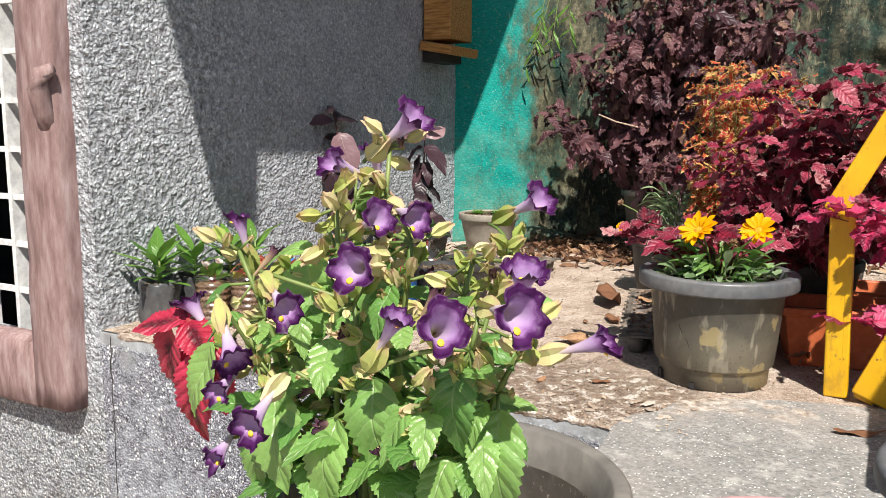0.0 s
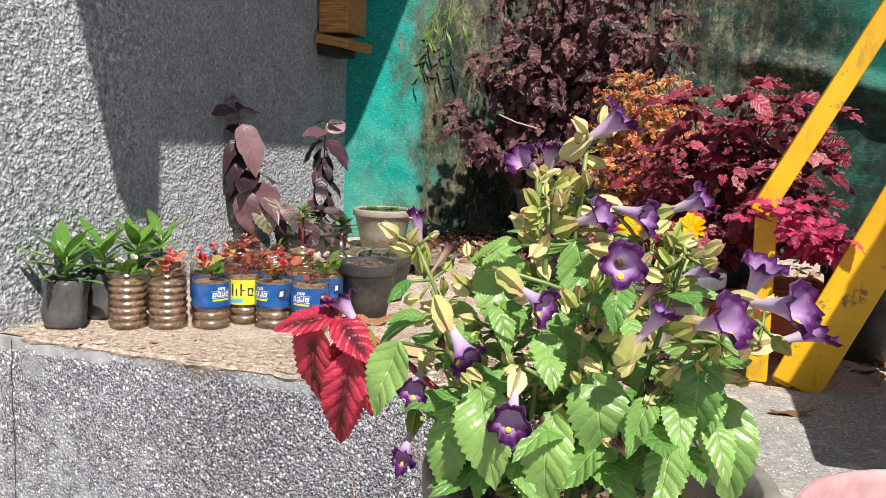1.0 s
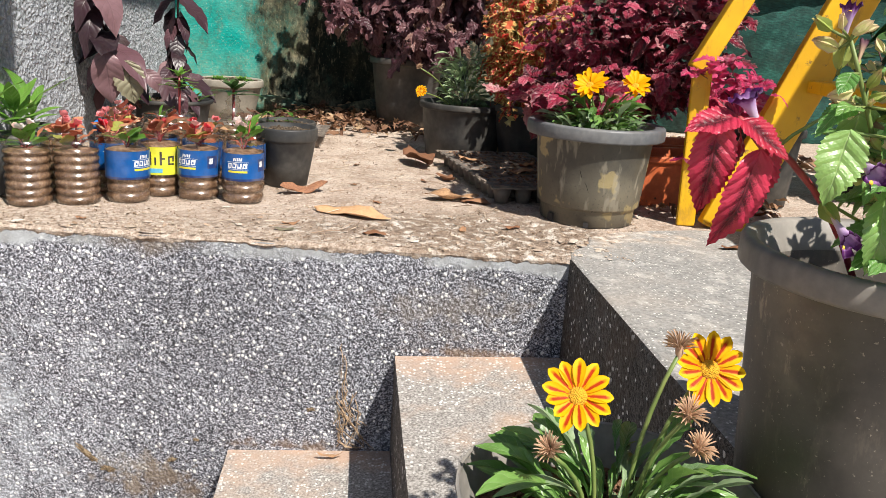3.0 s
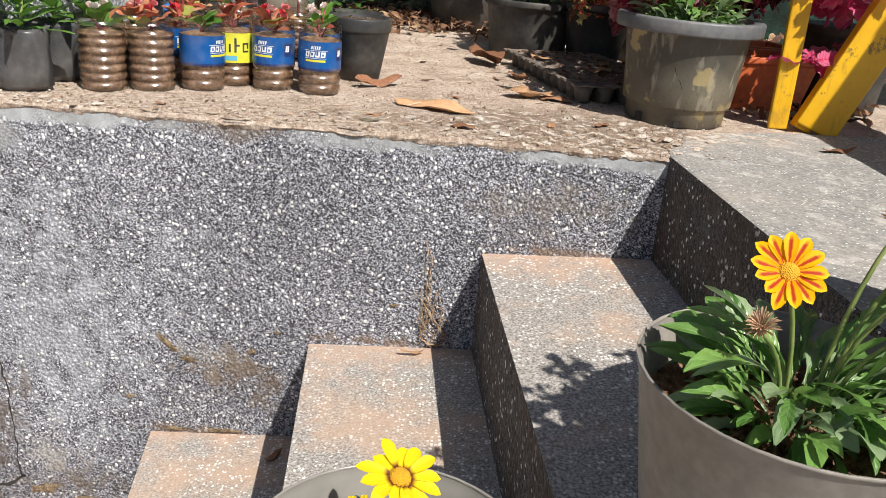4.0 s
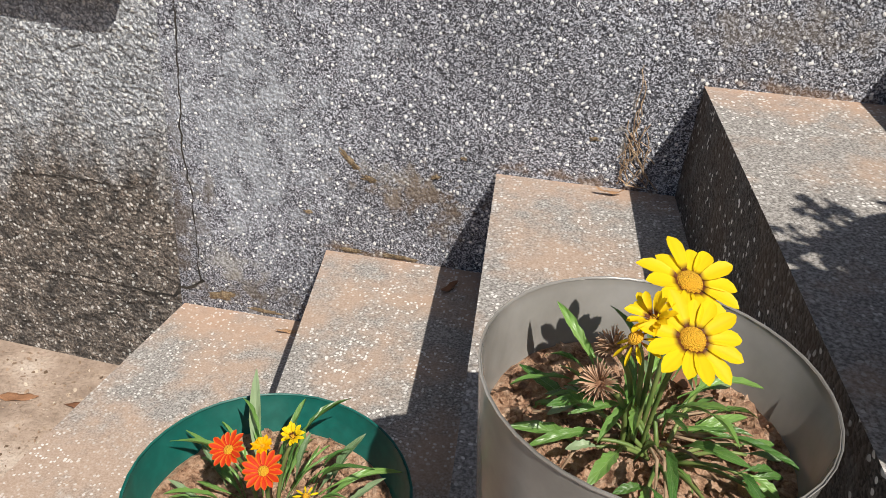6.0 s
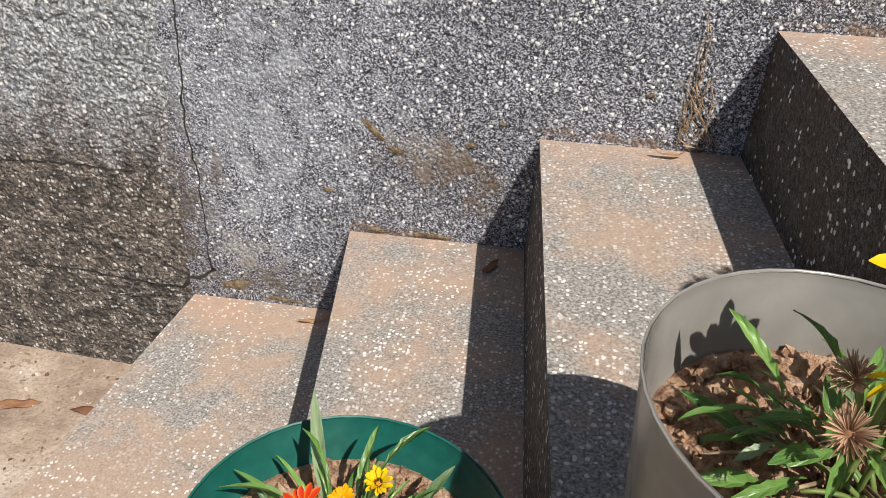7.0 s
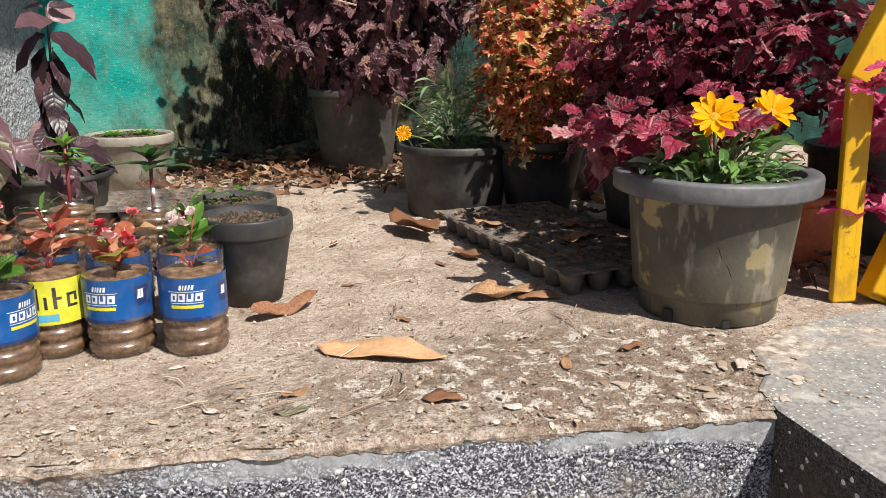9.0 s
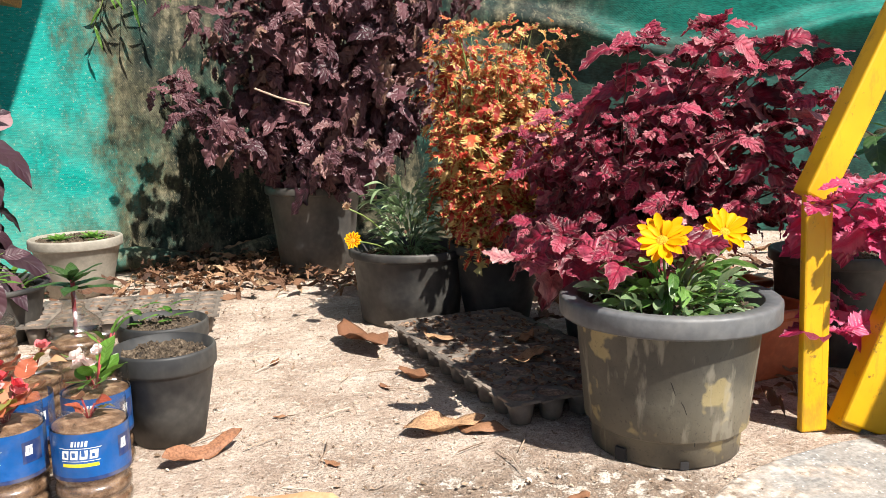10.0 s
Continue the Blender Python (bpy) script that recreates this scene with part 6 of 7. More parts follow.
for s in spines:
    for k in range(17):
        i = rnd.randint(2, 9)
        q = s[i]
        a = rnd.uniform(0, 6.28)
        out = Vector((math.cos(a), math.sin(a), 0))
        way, ln = out + Vector((0, 0, rnd.uniform(-0.75, 0.45))), rnd.uniform(0.022, 0.044) * (1.1 - 0.05 * i)
        tip = q + out * 0.012 + way.normalized() * ln
        if tip.z < 0.230:
            continue
        place_leaf(fp, "torenia", rnd, q + out * 0.012, way, Vector((0, 0, 1)) + 0.5 * out + Vector((0, -0.3, 0)), ln, rnd.uniform(0.9, 1.1))
        stems.tube([q, q + out * 0.013], 0.0009, 4)
tagged(part("flower_stalk", stems, M["stem"], fp, smooth=True), kind="stuff")
# a crimson coleus shoot on the same pot
shoot = Mesh()
head = Vector((0.214, 0.430, 1.243)) - BASE
shoot.tube(bend((-0.03, -0.03, 0.142), (-0.06, -0.03, 0.25), head, 8), 0.0022, 6)
for off, way, ln, face, wide in (((-0.012, -0.004, 0.0), (-0.06, -0.18, -0.97), 0.056, (-0.15, -0.95, 0.2), 0.92), ((0.004, 0.004, -0.008), (-0.12, 0.0, -1.0), 0.048, (0.75, -0.6, 0.0), 0.9), ((0.014, -0.006, -0.016), (-0.16, -0.20, -0.95), 0.062, (0.15, -0.95, 0.1), 0.85), ((0.020, 0.002, -0.012), (0.12, -0.1, -1.0), 0.046, (0.4, -0.9, 0.1), 0.9), ((0.0, 0.0, 0.0), (-0.85, -0.50, 0.05), 0.036, (0.1, -0.5, 0.85), 1.15), ((0.0, 0.0, 0.0), (0.75, -0.45, -0.35), 0.036, (0.1, -0.6, 0.8), 1.15), ((0.0, 0.0, 0.0), (-0.3, 0.2, 0.4), 0.020, (0, -0.4, 1), 0.8)):
    place_leaf(fp, "crimson", rnd, head + Vector(off), way, face, ln, wide)
    if any(off):
        shoot.tube([head, head + Vector(off)], 0.0012, 5)
part("shoot", shoot, M["redstem"], fp, "dark red coleus stem", True)

# ---- bottles cut down to plant pots ----
m = Nodes("clear_plastic", 0.1)
clear, gloss, blend = m.t.nodes.new("ShaderNodeBsdfTransparent"), m.t.nodes.new("ShaderNodeBsdfGlossy"), m.t.nodes.new("ShaderNodeMixShader")
clear.inputs["Color"].default_value = (0.90, 0.89, 0.86, 1)
gloss.inputs["Roughness"].default_value = 0.2
rim = m.node("LayerWeight", 1, Blend=0.5)
m.t.links.new(m.math("MULTIPLY_ADD", m.math("POWER", rim, 3.0), 0.55, 0.10), blend.inputs[0])
m.t.links.new(clear.outputs[0], blend.inputs[1]), m.t.links.new(gloss.outputs[0], blend.inputs[2])
m.t.links.new(blend.outputs[0], m.t.nodes["Material Output"].inputs["Surface"])
M["clear"] = m.mat
m = Nodes("wet_earth_in_bottle", 0.6)
lump = m.noise(85.0, 8.0, m.co(), 0.72)
m.set("Base Color", m.ramp(lump, (0.34, (0.060, 0.032, 0.018)), (0.5, (0.21, 0.122, 0.074)), (0.68, (0.46, 0.32, 0.22)))).set("Roughness", 0.4).bump(lump, 0.6, 0.003)
M["bottle_earth"] = m.mat


def paint(name, colour, rough=0.28, amount=0.2):
    m = Nodes(name, rough)
    m.set("Base Color", m.mix(m.ramp(m.noise(40.0, 5.0, m.co()), (0.42, 0.0), (0.75, amount + 0.15)), m.mix(m.ramp(m.noise(25.0, 3.0, m.co()), (0.35, 0.0), (0.65, 0.5)), colour, tuple(0.45 * c for c in colour)), (0.34, 0.29, 0.22)))
    m.bump(m.noise(45.0, 3.0, m.co()), 0.5, 0.004)
    return m.mat


M["label_blue"] = paint("blue_label", (0.003, 0.085, 0.31), amount=0.0)
M["label_navy"] = paint("navy_label", (0.012, 0.035, 0.14))
M["label_yellow"] = paint("yellow_label", (0.72, 0.70, 0.05))
M["mark_white"] = paint("white_print", (0.78, 0.79, 0.80))
M["mark_yellow"] = paint("yellow_print", (0.72, 0.62, 0.03))
M["mark_dark"] = paint("black_print", (0.03, 0.03, 0.03))
M["mark_sky"] = paint("light_blue_print", (0.12, 0.45, 0.66))
M["cap_blue"] = paint("blue_cap", (0.01, 0.16, 0.55))


def patch(r, a0, a1, z0, z1, n=6, lean=0.0):
    """A bit of a cylinder's skin, from angle a0 to a1 (degrees) and from z0 to z1."""
    pts, faces = [], []
    for k in range(n + 1):
        a = radians(a0 + (a1 - a0) * k / n)
        pts += [(r * math.cos(a), r * math.sin(a), z0), (r * math.cos(a + lean), r * math.sin(a + lean), z1)]
    for k in range(n):
        faces.append((2 * k, 2 * k + 2, 2 * k + 3, 2 * k + 1))
    return Mesh().add(pts, faces)


def shell(r, h, style):
    """The outer skin: ribbed rings, or smooth above with a waist and a ringed foot."""
    prof = [(0.0, 0.004), (r * 0.7, 0.003), (r * 0.93, 0.0), (r, 0.008)]
    n = 56
    for k in range(1, n + 1):
        z = 0.008 + (h - 0.008) * k / n
        if style == "ribs":
            q = 1 - 0.085 * (0.5 + 0.5 * math.cos(2 * math.pi * z / 0.0135)) ** 2.0
        else:
            q = 1 - 0.09 * (0.5 + 0.5 * math.cos(2 * math.pi * z / 0.0165)) ** 3 if z < 0.038 else 0.985
        prof.append((r * q, z))
    return prof


SHELLS = {}


def bottle(at, style="label", turn=-90.0, h=0.108, r=0.0367, full=0.80, label="blue", text=""):
    thing = tagged(empty("cut_bottle", at, turn), text or "cut-down plastic bottle filled with earth", "plant pot", "bottles used as plant pots")
    key = (style, h, r, full)
    if key not in SHELLS:
        prof = shell(r, h, style)
        wave = (lambda a, k: 1 + 0.012 * math.sin(3 * a + 0.8 * k)) if style == "ribs" else None
        SHELLS[key] = (Mesh().lathe(prof, 28, wobble=wave).data("bottle", M["clear"], True), Mesh().lathe([(q * 0.965, z + 0.001) for q, z in prof if z < h * full] + [(r * 0.9, h * full), (r * 0.5, h * full + 0.004), (0.0, h * full + 0.002)], 28, wobble=wave).data("earth", M["bottle_earth"], True))
    part("bottle", SHELLS[key][0], None, thing, "clear crinkled plastic")
    part("earth", SHELLS[key][1], None, thing, "packed brown earth")
    if style == "label":
        band = part("label", patch(r * 1.012, -150, 150, 0.042, 0.090, 40) if label == "blue" else patch(r * 1.012, -75, 75, 0.040, 0.090, 24), M["label_blue" if label == "blue" else "label_yellow"], thing, "printed " + label + " paper label", True)
        if label == "blue":
            for a0, a1, z0, z1, mat in ((-13, -9, 0.0775, 0.083, "mark_white"), (-7, -5, 0.0775, 0.083, "mark_white"), (-3, 0, 0.0775, 0.083, "mark_white"), (2, 5, 0.0775, 0.083, "mark_white"), (7, 11, 0.0775, 0.083, "mark_white"), (-29, -18, 0.0645, 0.0735, "mark_white"), (-15, -4, 0.0645, 0.0735, "mark_white"), (-1, 10, 0.0645, 0.0735, "mark_white"), (13, 25, 0.0645, 0.0735, "mark_white"), (-24, -20, 0.0665, 0.0710, "label_blue"), (-12, -7, 0.0670, 0.0715, "label_blue"), (2, 7, 0.0675, 0.0735, "label_blue"), (17, 21, 0.0665, 0.0700, "label_blue"), (-33, 30, 0.0750, 0.0757, "mark_white"), (-30, 27, 0.0622, 0.0628, "mark_white"), (-28, 26, 0.0565, 0.0600, "mark_yellow"), (58, 92, 0.058, 0.080, "label_navy"), (62, 74, 0.066, 0.076, "mark_white")):
                part("mark", patch(r * (1.022 if mat == "label_blue" else 1.018), a0, a1, z0, z1, 6, 0.03 if mat == "mark_white" else 0.0), M[mat], band)
            part("mark", patch(r * 1.016, -150, 150, 0.0415, 0.0455, 40), M["label_navy"], band)
        else:
            for a0, a1, z0, z1, mat in ((-40, -34, 0.058, 0.082, "mark_dark"), (-26, -21, 0.058, 0.072, "mark_dark"), (-12, -6, 0.058, 0.082, "mark_dark"), (-12, 2, 0.068, 0.071, "mark_dark"), (10, 28, 0.058, 0.061, "mark_dark"), (10, 15, 0.058, 0.073, "mark_dark"), (10, 28, 0.071, 0.074, "mark_dark"), (23, 28, 0.064, 0.074, "mark_dark"), (-45, -5, 0.044, 0.052, "mark_sky")):
                part("mark", patch(r * 1.018, a0, a1, z0, z1, 4), M[mat], band)
    return thing


ROSE = Mesh()
rnd = random.Random(61)
for k in range(9):
    a = k * 2.4
    ROSE.join(leaf(0.95, 0, 0.0, 0.5, -0.3, 0.55, 0.03, k), aim((0, 0, 0), (math.cos(a), math.sin(a), 0.3 + 0.16 * k), (0, 0, 1), 0.55 + 0.04 * (9 - k)))
ROSES = {key: ROSE.data("blossom", P[key], True) for key in ("begonia", "white")}


def begonia(thing, top, leaves, flowers, colour, seed, size=0.031, kind="begonia"):
    rnd = random.Random(seed)
    for k in range(leaves + 1):
        a = k * 2.4 + rnd.uniform(-0.5, 0.5)
        out = Vector((math.cos(a), math.sin(a), rnd.uniform(0.1, 1.8)))
        p = Vector((rnd.uniform(0.004, 0.016) * math.cos(a), rnd.uniform(0.004, 0.016) * math.sin(a), top + rnd.uniform(0.006, 0.026)))
        part("stem", Mesh().tube([(0, 0, top - 0.004), (0.4 * p.x, 0.4 * p.y, 0.5 * (top + p.z)), p], 0.0010, 5), M["redstem"], thing, smooth=True)
        place_leaf(thing, kind, rnd, p, out, Vector((rnd.uniform(-0.5, 0.5), rnd.uniform(-0.8, 0.2), 1)) - 0.5 * Vector((out.x, out.y, 0)), size * rnd.uniform(0.7, 1.25), rnd.uniform(0.7, 1.0))
    for k in range(flowers):
        a = rnd.uniform(0, 6.28)
        at = Vector((0.016 * math.cos(a), 0.016 * math.sin(a), top + rnd.uniform(0.026, 0.048)))
        stalk = Mesh().tube([(0, 0, top - 0.006), at], 0.0011, 5)
        part("stem", stalk, M["redstem"], thing, smooth=True)
        part("blossom", ROSES[colour], None, thing, m=Matrix.Translation(at) @ Euler((rnd.uniform(-0.5, 0.9), rnd.uniform(-0.6, 0.6), a)).to_matrix().to_4x4() @ Matrix.Diagonal((0.0145, 0.0145, 0.0145, 1)))


def row(*spots):
    for k, (x, y, style, turn, h, colour, n, fl, text) in enumerate(spots):
        lab = "yellow" if "yellow" in text else "blue"
        b = bottle((x, y, TOP), style, turn, h, label=lab, text=text)
        begonia(b, h * 0.80, n, fl, colour, int(1000 + 977 * abs(x) + 311 * y), size=0.017 if "small red sprout" in text else 0.031, kind="lance" if "green seedling" in text else "freshbegonia" if "white" in text or "pale" in text else "begonia")


row(
    (-0.300, 1.414, "label", -92, 0.114, "begonia", 3, 0, "blue-labelled cut bottle with a small red sprout"),
    (-0.382, 1.420, "label", -108, 0.113, "begonia", 8, 3, "blue-labelled cut bottle with a red begonia"),
    (-0.455, 1.430, "label", -60, 0.116, "begonia", 6, 0, "yellow-labelled cut bottle with begonia leaves"),
    (-0.489, 1.364, "label", -25, 0.112, "begonia", 5, 0, "blue-labelled cut bottle with pale leaves"),
    (-0.560, 1.324, "ribs", -90, 0.112, "begonia", 7, 2, "ribbed cut bottle with a red-leaved begonia"),
    (-0.628, 1.293, "ribs", -90, 0.112, "white", 8, 3, "ribbed cut bottle with a white-flowered begonia"),
    (-0.318, 1.517, "label", -95, 0.112, "white", 9, 5, "blue-labelled cut bottle with a white begonia"),
    (-0.400, 1.512, "label", -100, 0.102, "begonia", 5, 2, "blue-labelled cut bottle with pink begonia buds"),
    (-0.488, 1.527, "label", -70, 0.104, "begonia", 7, 1, "blue-labelled cut bottle with brown-red leaves"),
    (-0.544, 1.437, "label", -60, 0.108, "begonia", 9, 2, "blue-labelled cut bottle with a leafy red begonia"),
    (-0.620, 1.404, "ribs", -60, 0.110, "begonia", 9, 2, "ribbed cut bottle with a pink begonia"),
    (-0.571, 1.527, "ribs", -60, 0.108, "begonia", 9, 2, "clear cut bottle with a leafy red begonia"),
    (-0.418, 1.617, "ribs", -60, 0.098, "begonia", 4, 1, "clear cut bottle with a few begonia leaves"),
    (-0.503, 1.637, "ribs", -60, 0.105, "begonia", 3, 0, "clear cut bottle half full of earth"),
    (-0.593, 1.637, "ribs", -60, 0.105, "begonia", 7, 2, "clear cut bottle with dark red leaves"),
    (-0.558, 1.747, "ribs", -60, 0.105, "begonia", 3, 0, "clear cut bottle with a small green seedling"),
    (-0.346, 1.702, "ribs", -60, 0.100, "begonia", 6, 0, "clear cut bottle with a green seedling"),
    (-0.648, 1.752, "ribs", -60, 0.105, "begonia", 6, 1, "clear cut bottle with red leaves"),
)
# two taller plants: one in an upturned bottle, one with a red stem
for x, y, top, kind, n, size, text in ((-0.408, 1.785, 0.125, "darkgreen", 11, 0.062, "upturned bottle with a dark-leaved seedling"), (-0.550, 1.860, 0.10, "lance", 20, 0.050, "cut bottle with a red-stemmed green plant")):
    b = bottle((x, y, TOP), "ribs", 0, 0.10, text=text)
    high = 0.045 if kind == "darkgreen" else 0.085
    part("stem", Mesh().tube([(0, 0, 0.07), (0.002, 0, top + high)], 0.003, 6), M["redstem"], b, smooth=True)
    rnd = random.Random(int(1e3 * x))
    for k in range(n):
        a = k * 2.4
        z = top + high * (0.55 + 0.45 * k / n)
        place_leaf(b, kind, rnd, (0.002, 0, z), (math.cos(a), math.sin(a), 0.35 if k < n - 6 else 1.0), (0, 0, 1), size * (1 - 0.4 * k / n), 0.9)
    if kind == "darkgreen":
        part("neck", Mesh().lathe([(0.039, 0.098), (0.03, 0.11), (0.016, 0.122), (0.014, 0.135), (0.017, 0.137), (0.017, 0.141), (0.014, 0.143), (0.013, 0.15)], 20), M["clear"], b, "threaded bottle neck", True)
cap = tagged(part("bottle_cap", Mesh().lathe([(0.0, 0.012), (0.013, 0.012), (0.015, 0.009), (0.015, 0.0)], 18), M["cap_blue"], m=pose(-0.573, 1.4675, 1.056, 20, 10, 0)), "blue plastic cap lying among begonia leaves", "bottle cap")


# ---- black polythene bags with lance-leaved plants ----
def grow_bag(at, turn, seed, n=14, size=0.085):
    rnd = random.Random(seed)
    thing = tagged(empty("grow_bag", at, turn), "black polythene bag with a glossy lance-leaved plant", "plant bag", "bags of young plants")
    prof = [(0.0, 0.002), (0.030, 0.0), (0.038, 0.008), (0.040, 0.03), (0.039, 0.06), (0.041, 0.088), (0.040, 0.094), (0.037, 0.088), (0.036, 0.08), (0.0, 0.082)]
    part("bag", Mesh().lathe(prof, 26, wobble=lambda a, k: 1 + 0.09 * math.sin(3 * a + k * 0.7 + seed) + 0.05 * math.sin(7 * a - 2.3 * k) + 0.045 * math.sin(12 * a + 3.1 * k + seed)), M["bag"], thing, "wrinkled black polythene", True)
    part("soil", Mesh().disc(0.036, 0.084, 18, 3, 0.004, seed=seed), M["darksoil"], thing)
    part("stem", Mesh().tube([(0, 0, 0.08), (0.004, 0, 0.14)], 0.003, 6), M["stem"], thing, smooth=True)
    for k in range(n):
        a = k * 2.4 + rnd.uniform(-0.3, 0.3)
        up = 0.25 + 1.5 * k / n
        place_leaf(thing, "lance", rnd, (0.003 * math.cos(a), 0.003 * math.sin(a), 0.088 + 0.055 * k / n), (math.cos(a), math.sin(a), up), (-0.2 * math.cos(a), -0.2 * math.sin(a), 1), size * rnd.uniform(0.7, 1.1), rnd.uniform(0.8, 1.15))
    return thing


for k, (x, y) in enumerate(((-0.728, 1.242), (-0.722, 1.335), (-0.712, 1.43), (-0.735, 1.54))):
    grow_bag((x, y, TOP), 40 * k, 70 + k, 15 if k != 3 else 9)


# ---- purple-leaved plants in the wide pot, against the wall ----
rnd = random.Random(81)
for tip, n, size, low in (((-0.10, -0.24, 0.455), 10, 0.135, 0.14), ((0.015, 0.05, 0.40), 12, 0.105, 0.12), ((0.06, -0.06, 0.17), 6, 0.07, 0.10)):
    tip = Vector(tip)
    path = bend((tip.x * 0.4, tip.y * 0.4, 0.08), (tip.x * 0.9, tip.y * 0.9, tip.z * 0.5), tip, 10)
    part("stem", Mesh().tube(path, [0.005 - 0.0003 * k for k in range(11)], 6), M["darkstem"], wd, smooth=True)
    for k in range(n):
        t = low / tip.z + (1 - low / tip.z) * k / (n - 1)
        i = min(9, int(t * 10))
        p = path[i].lerp(path[i + 1], t * 10 - i)
        a = k * 1.75 + rnd.uniform(-0.4, 0.4)
        out = Vector((math.cos(a), math.sin(a), 0))
        for s in (0, 2.6):
            out = Vector((math.cos(a + s), math.sin(a + s), 0))
            place_leaf(wd, "silver", rnd, p + out * 0.006, out * rnd.uniform(0.5, 1.0) + Vector((0, -0.1, rnd.uniform(-0.9, 0.1) if k < n - 2 else 0.3)), out * 0.8 + Vector((0.25, -0.4, 0.7)), size * rnd.uniform(0.5, 0.95) * (1 if k < n - 1 else 0.6), rnd.uniform(0.9, 1.2))
for at, way, kind, size in (((-0.06, -0.26, 0.225), (0.15, -0.2, -1), "silver", 0.115), ((-0.02, -0.24, 0.205), (0.2, -0.1, -1), "pale", 0.10), ((0.05, -0.20, 0.16), (0.5, -0.3, -0.5), "silver", 0.08), ((0.0, -0.18, 0.18), (0.7, -0.2, -0.5), "silver", 0.06), ((0.06, -0.12, 0.13), (0.3, -0.6, -0.7), "silver", 0.07)):
    place_leaf(wd, kind, rnd, at, way, (0.3, -1, 0.4), size, 1.1)
rnd = random.Random(82)
for k in range(26):
    a = rnd.uniform(0, 6.28)
    place_leaf(wd, "lance", rnd, (0.07 * math.cos(a) - 0.0, 0.07 * math.sin(a), 0.09), (math.cos(a), math.sin(a), rnd.uniform(0.5, 1.6)), (0, 0, 1), rnd.uniform(0.03, 0.055), 1.0)


# ---- seedling trays ----
def seed_tray(at, turn, nx, ny, cell, seed, text):
    rnd = random.Random(seed)
    thing = tagged(empty("seedling_tray", at, turn), text, "seedling tray")
    h = 0.034
    cup = Mesh().lathe([(cell * 0.30, 0.0), (cell * 0.46, h), (cell * 0.44, h), (cell * 0.42, h * 0.90), (cell * 0.0, h * 0.92)], 10)
    cup.f.append(tuple(range(10))[::-1])
    cup.slot.append(0)
    for f in range(30, 40):
        cup.slot[f] = 1
    cup_me = cup.data("cell", [M["tray"], M["traysoil"]], True)
    grid = Mesh()
    w = cell * 0.07
    for i in range(nx + 1):
        grid.box((i * cell - w, -w, h - 0.003), (i * cell + w, ny * cell + w, h + 0.0005))
    for j in range(ny + 1):
        grid.box((-w, j * cell - w, h - 0.0032), (nx * cell + w, j * cell + w, h + 0.0003))
    for i in range(nx + 1):
        for j in range(ny + 1):
            grid.box((i * cell - 2.6 * w, j * cell - 2.6 * w, h - 0.0025), (i * cell + 2.6 * w, j * cell + 2.6 * w, h + 0.0001), m=None)
    part("rim", grid, M["tray"], thing, "black plastic lattice")
    for i in range(nx):
        for j in range(ny):
            part("cell", cup_me, None, thing, m=pose((i + 0.5) * cell, (j + 0.5) * cell, 0))
    return thing


seed_tray((0.166, 1.512, TOP + 0.001), 14.0, 5, 10, 0.0445, 1, "black seedling tray littered with husks beside the grey pot")
seed_tray((-0.575, 2.055, TOP + 0.001), 3.0, 8, 5, 0.041, 2, "black seedling tray behind the bottles")

# husks and bits of leaf that lie on the trays
CHIP = [leaf(0.5, 0, 0.0, 0.4, 0.5, 0.5, 0.05, s) for s in range(4)]
mesh = Mesh()
rnd = random.Random(91)
turn = pose(0.166, 1.512, TOP + 0.036, 0, 0, 14.0)
for k in range(800):
    p = turn @ Vector((rnd.uniform(0.01, 0.215), rnd.uniform(0.02, 0.44), rnd.uniform(0, 0.002)))
    a = rnd.uniform(0, 6.28)
    mesh.join(rnd.choice(CHIP), aim(p, (math.cos(a), math.sin(a), rnd.uniform(-0.1, 0.3)), (rnd.uniform(-0.5, 0.5), rnd.uniform(-0.5, 0.5), 1), rnd.uniform(0.003, 0.012)))
turn = pose(-0.575, 2.055, TOP + 0.036, 0, 0, 3.0)
for k in range(120):
    p = turn @ Vector((rnd.uniform(0.01, 0.32), rnd.uniform(0.01, 0.2), 0))
    a = rnd.uniform(0, 6.28)
    mesh.join(rnd.choice(CHIP), aim(p, (math.cos(a), math.sin(a), 0.1), (rnd.uniform(-0.5, 0.5), rnd.uniform(-0.5, 0.5), 1), rnd.uniform(0.004, 0.012)))
tagged(part("plant_debris", mesh, L["litter"]), "dry husks and leaf bits lying on the seedling trays", "debris", kind="stuff")

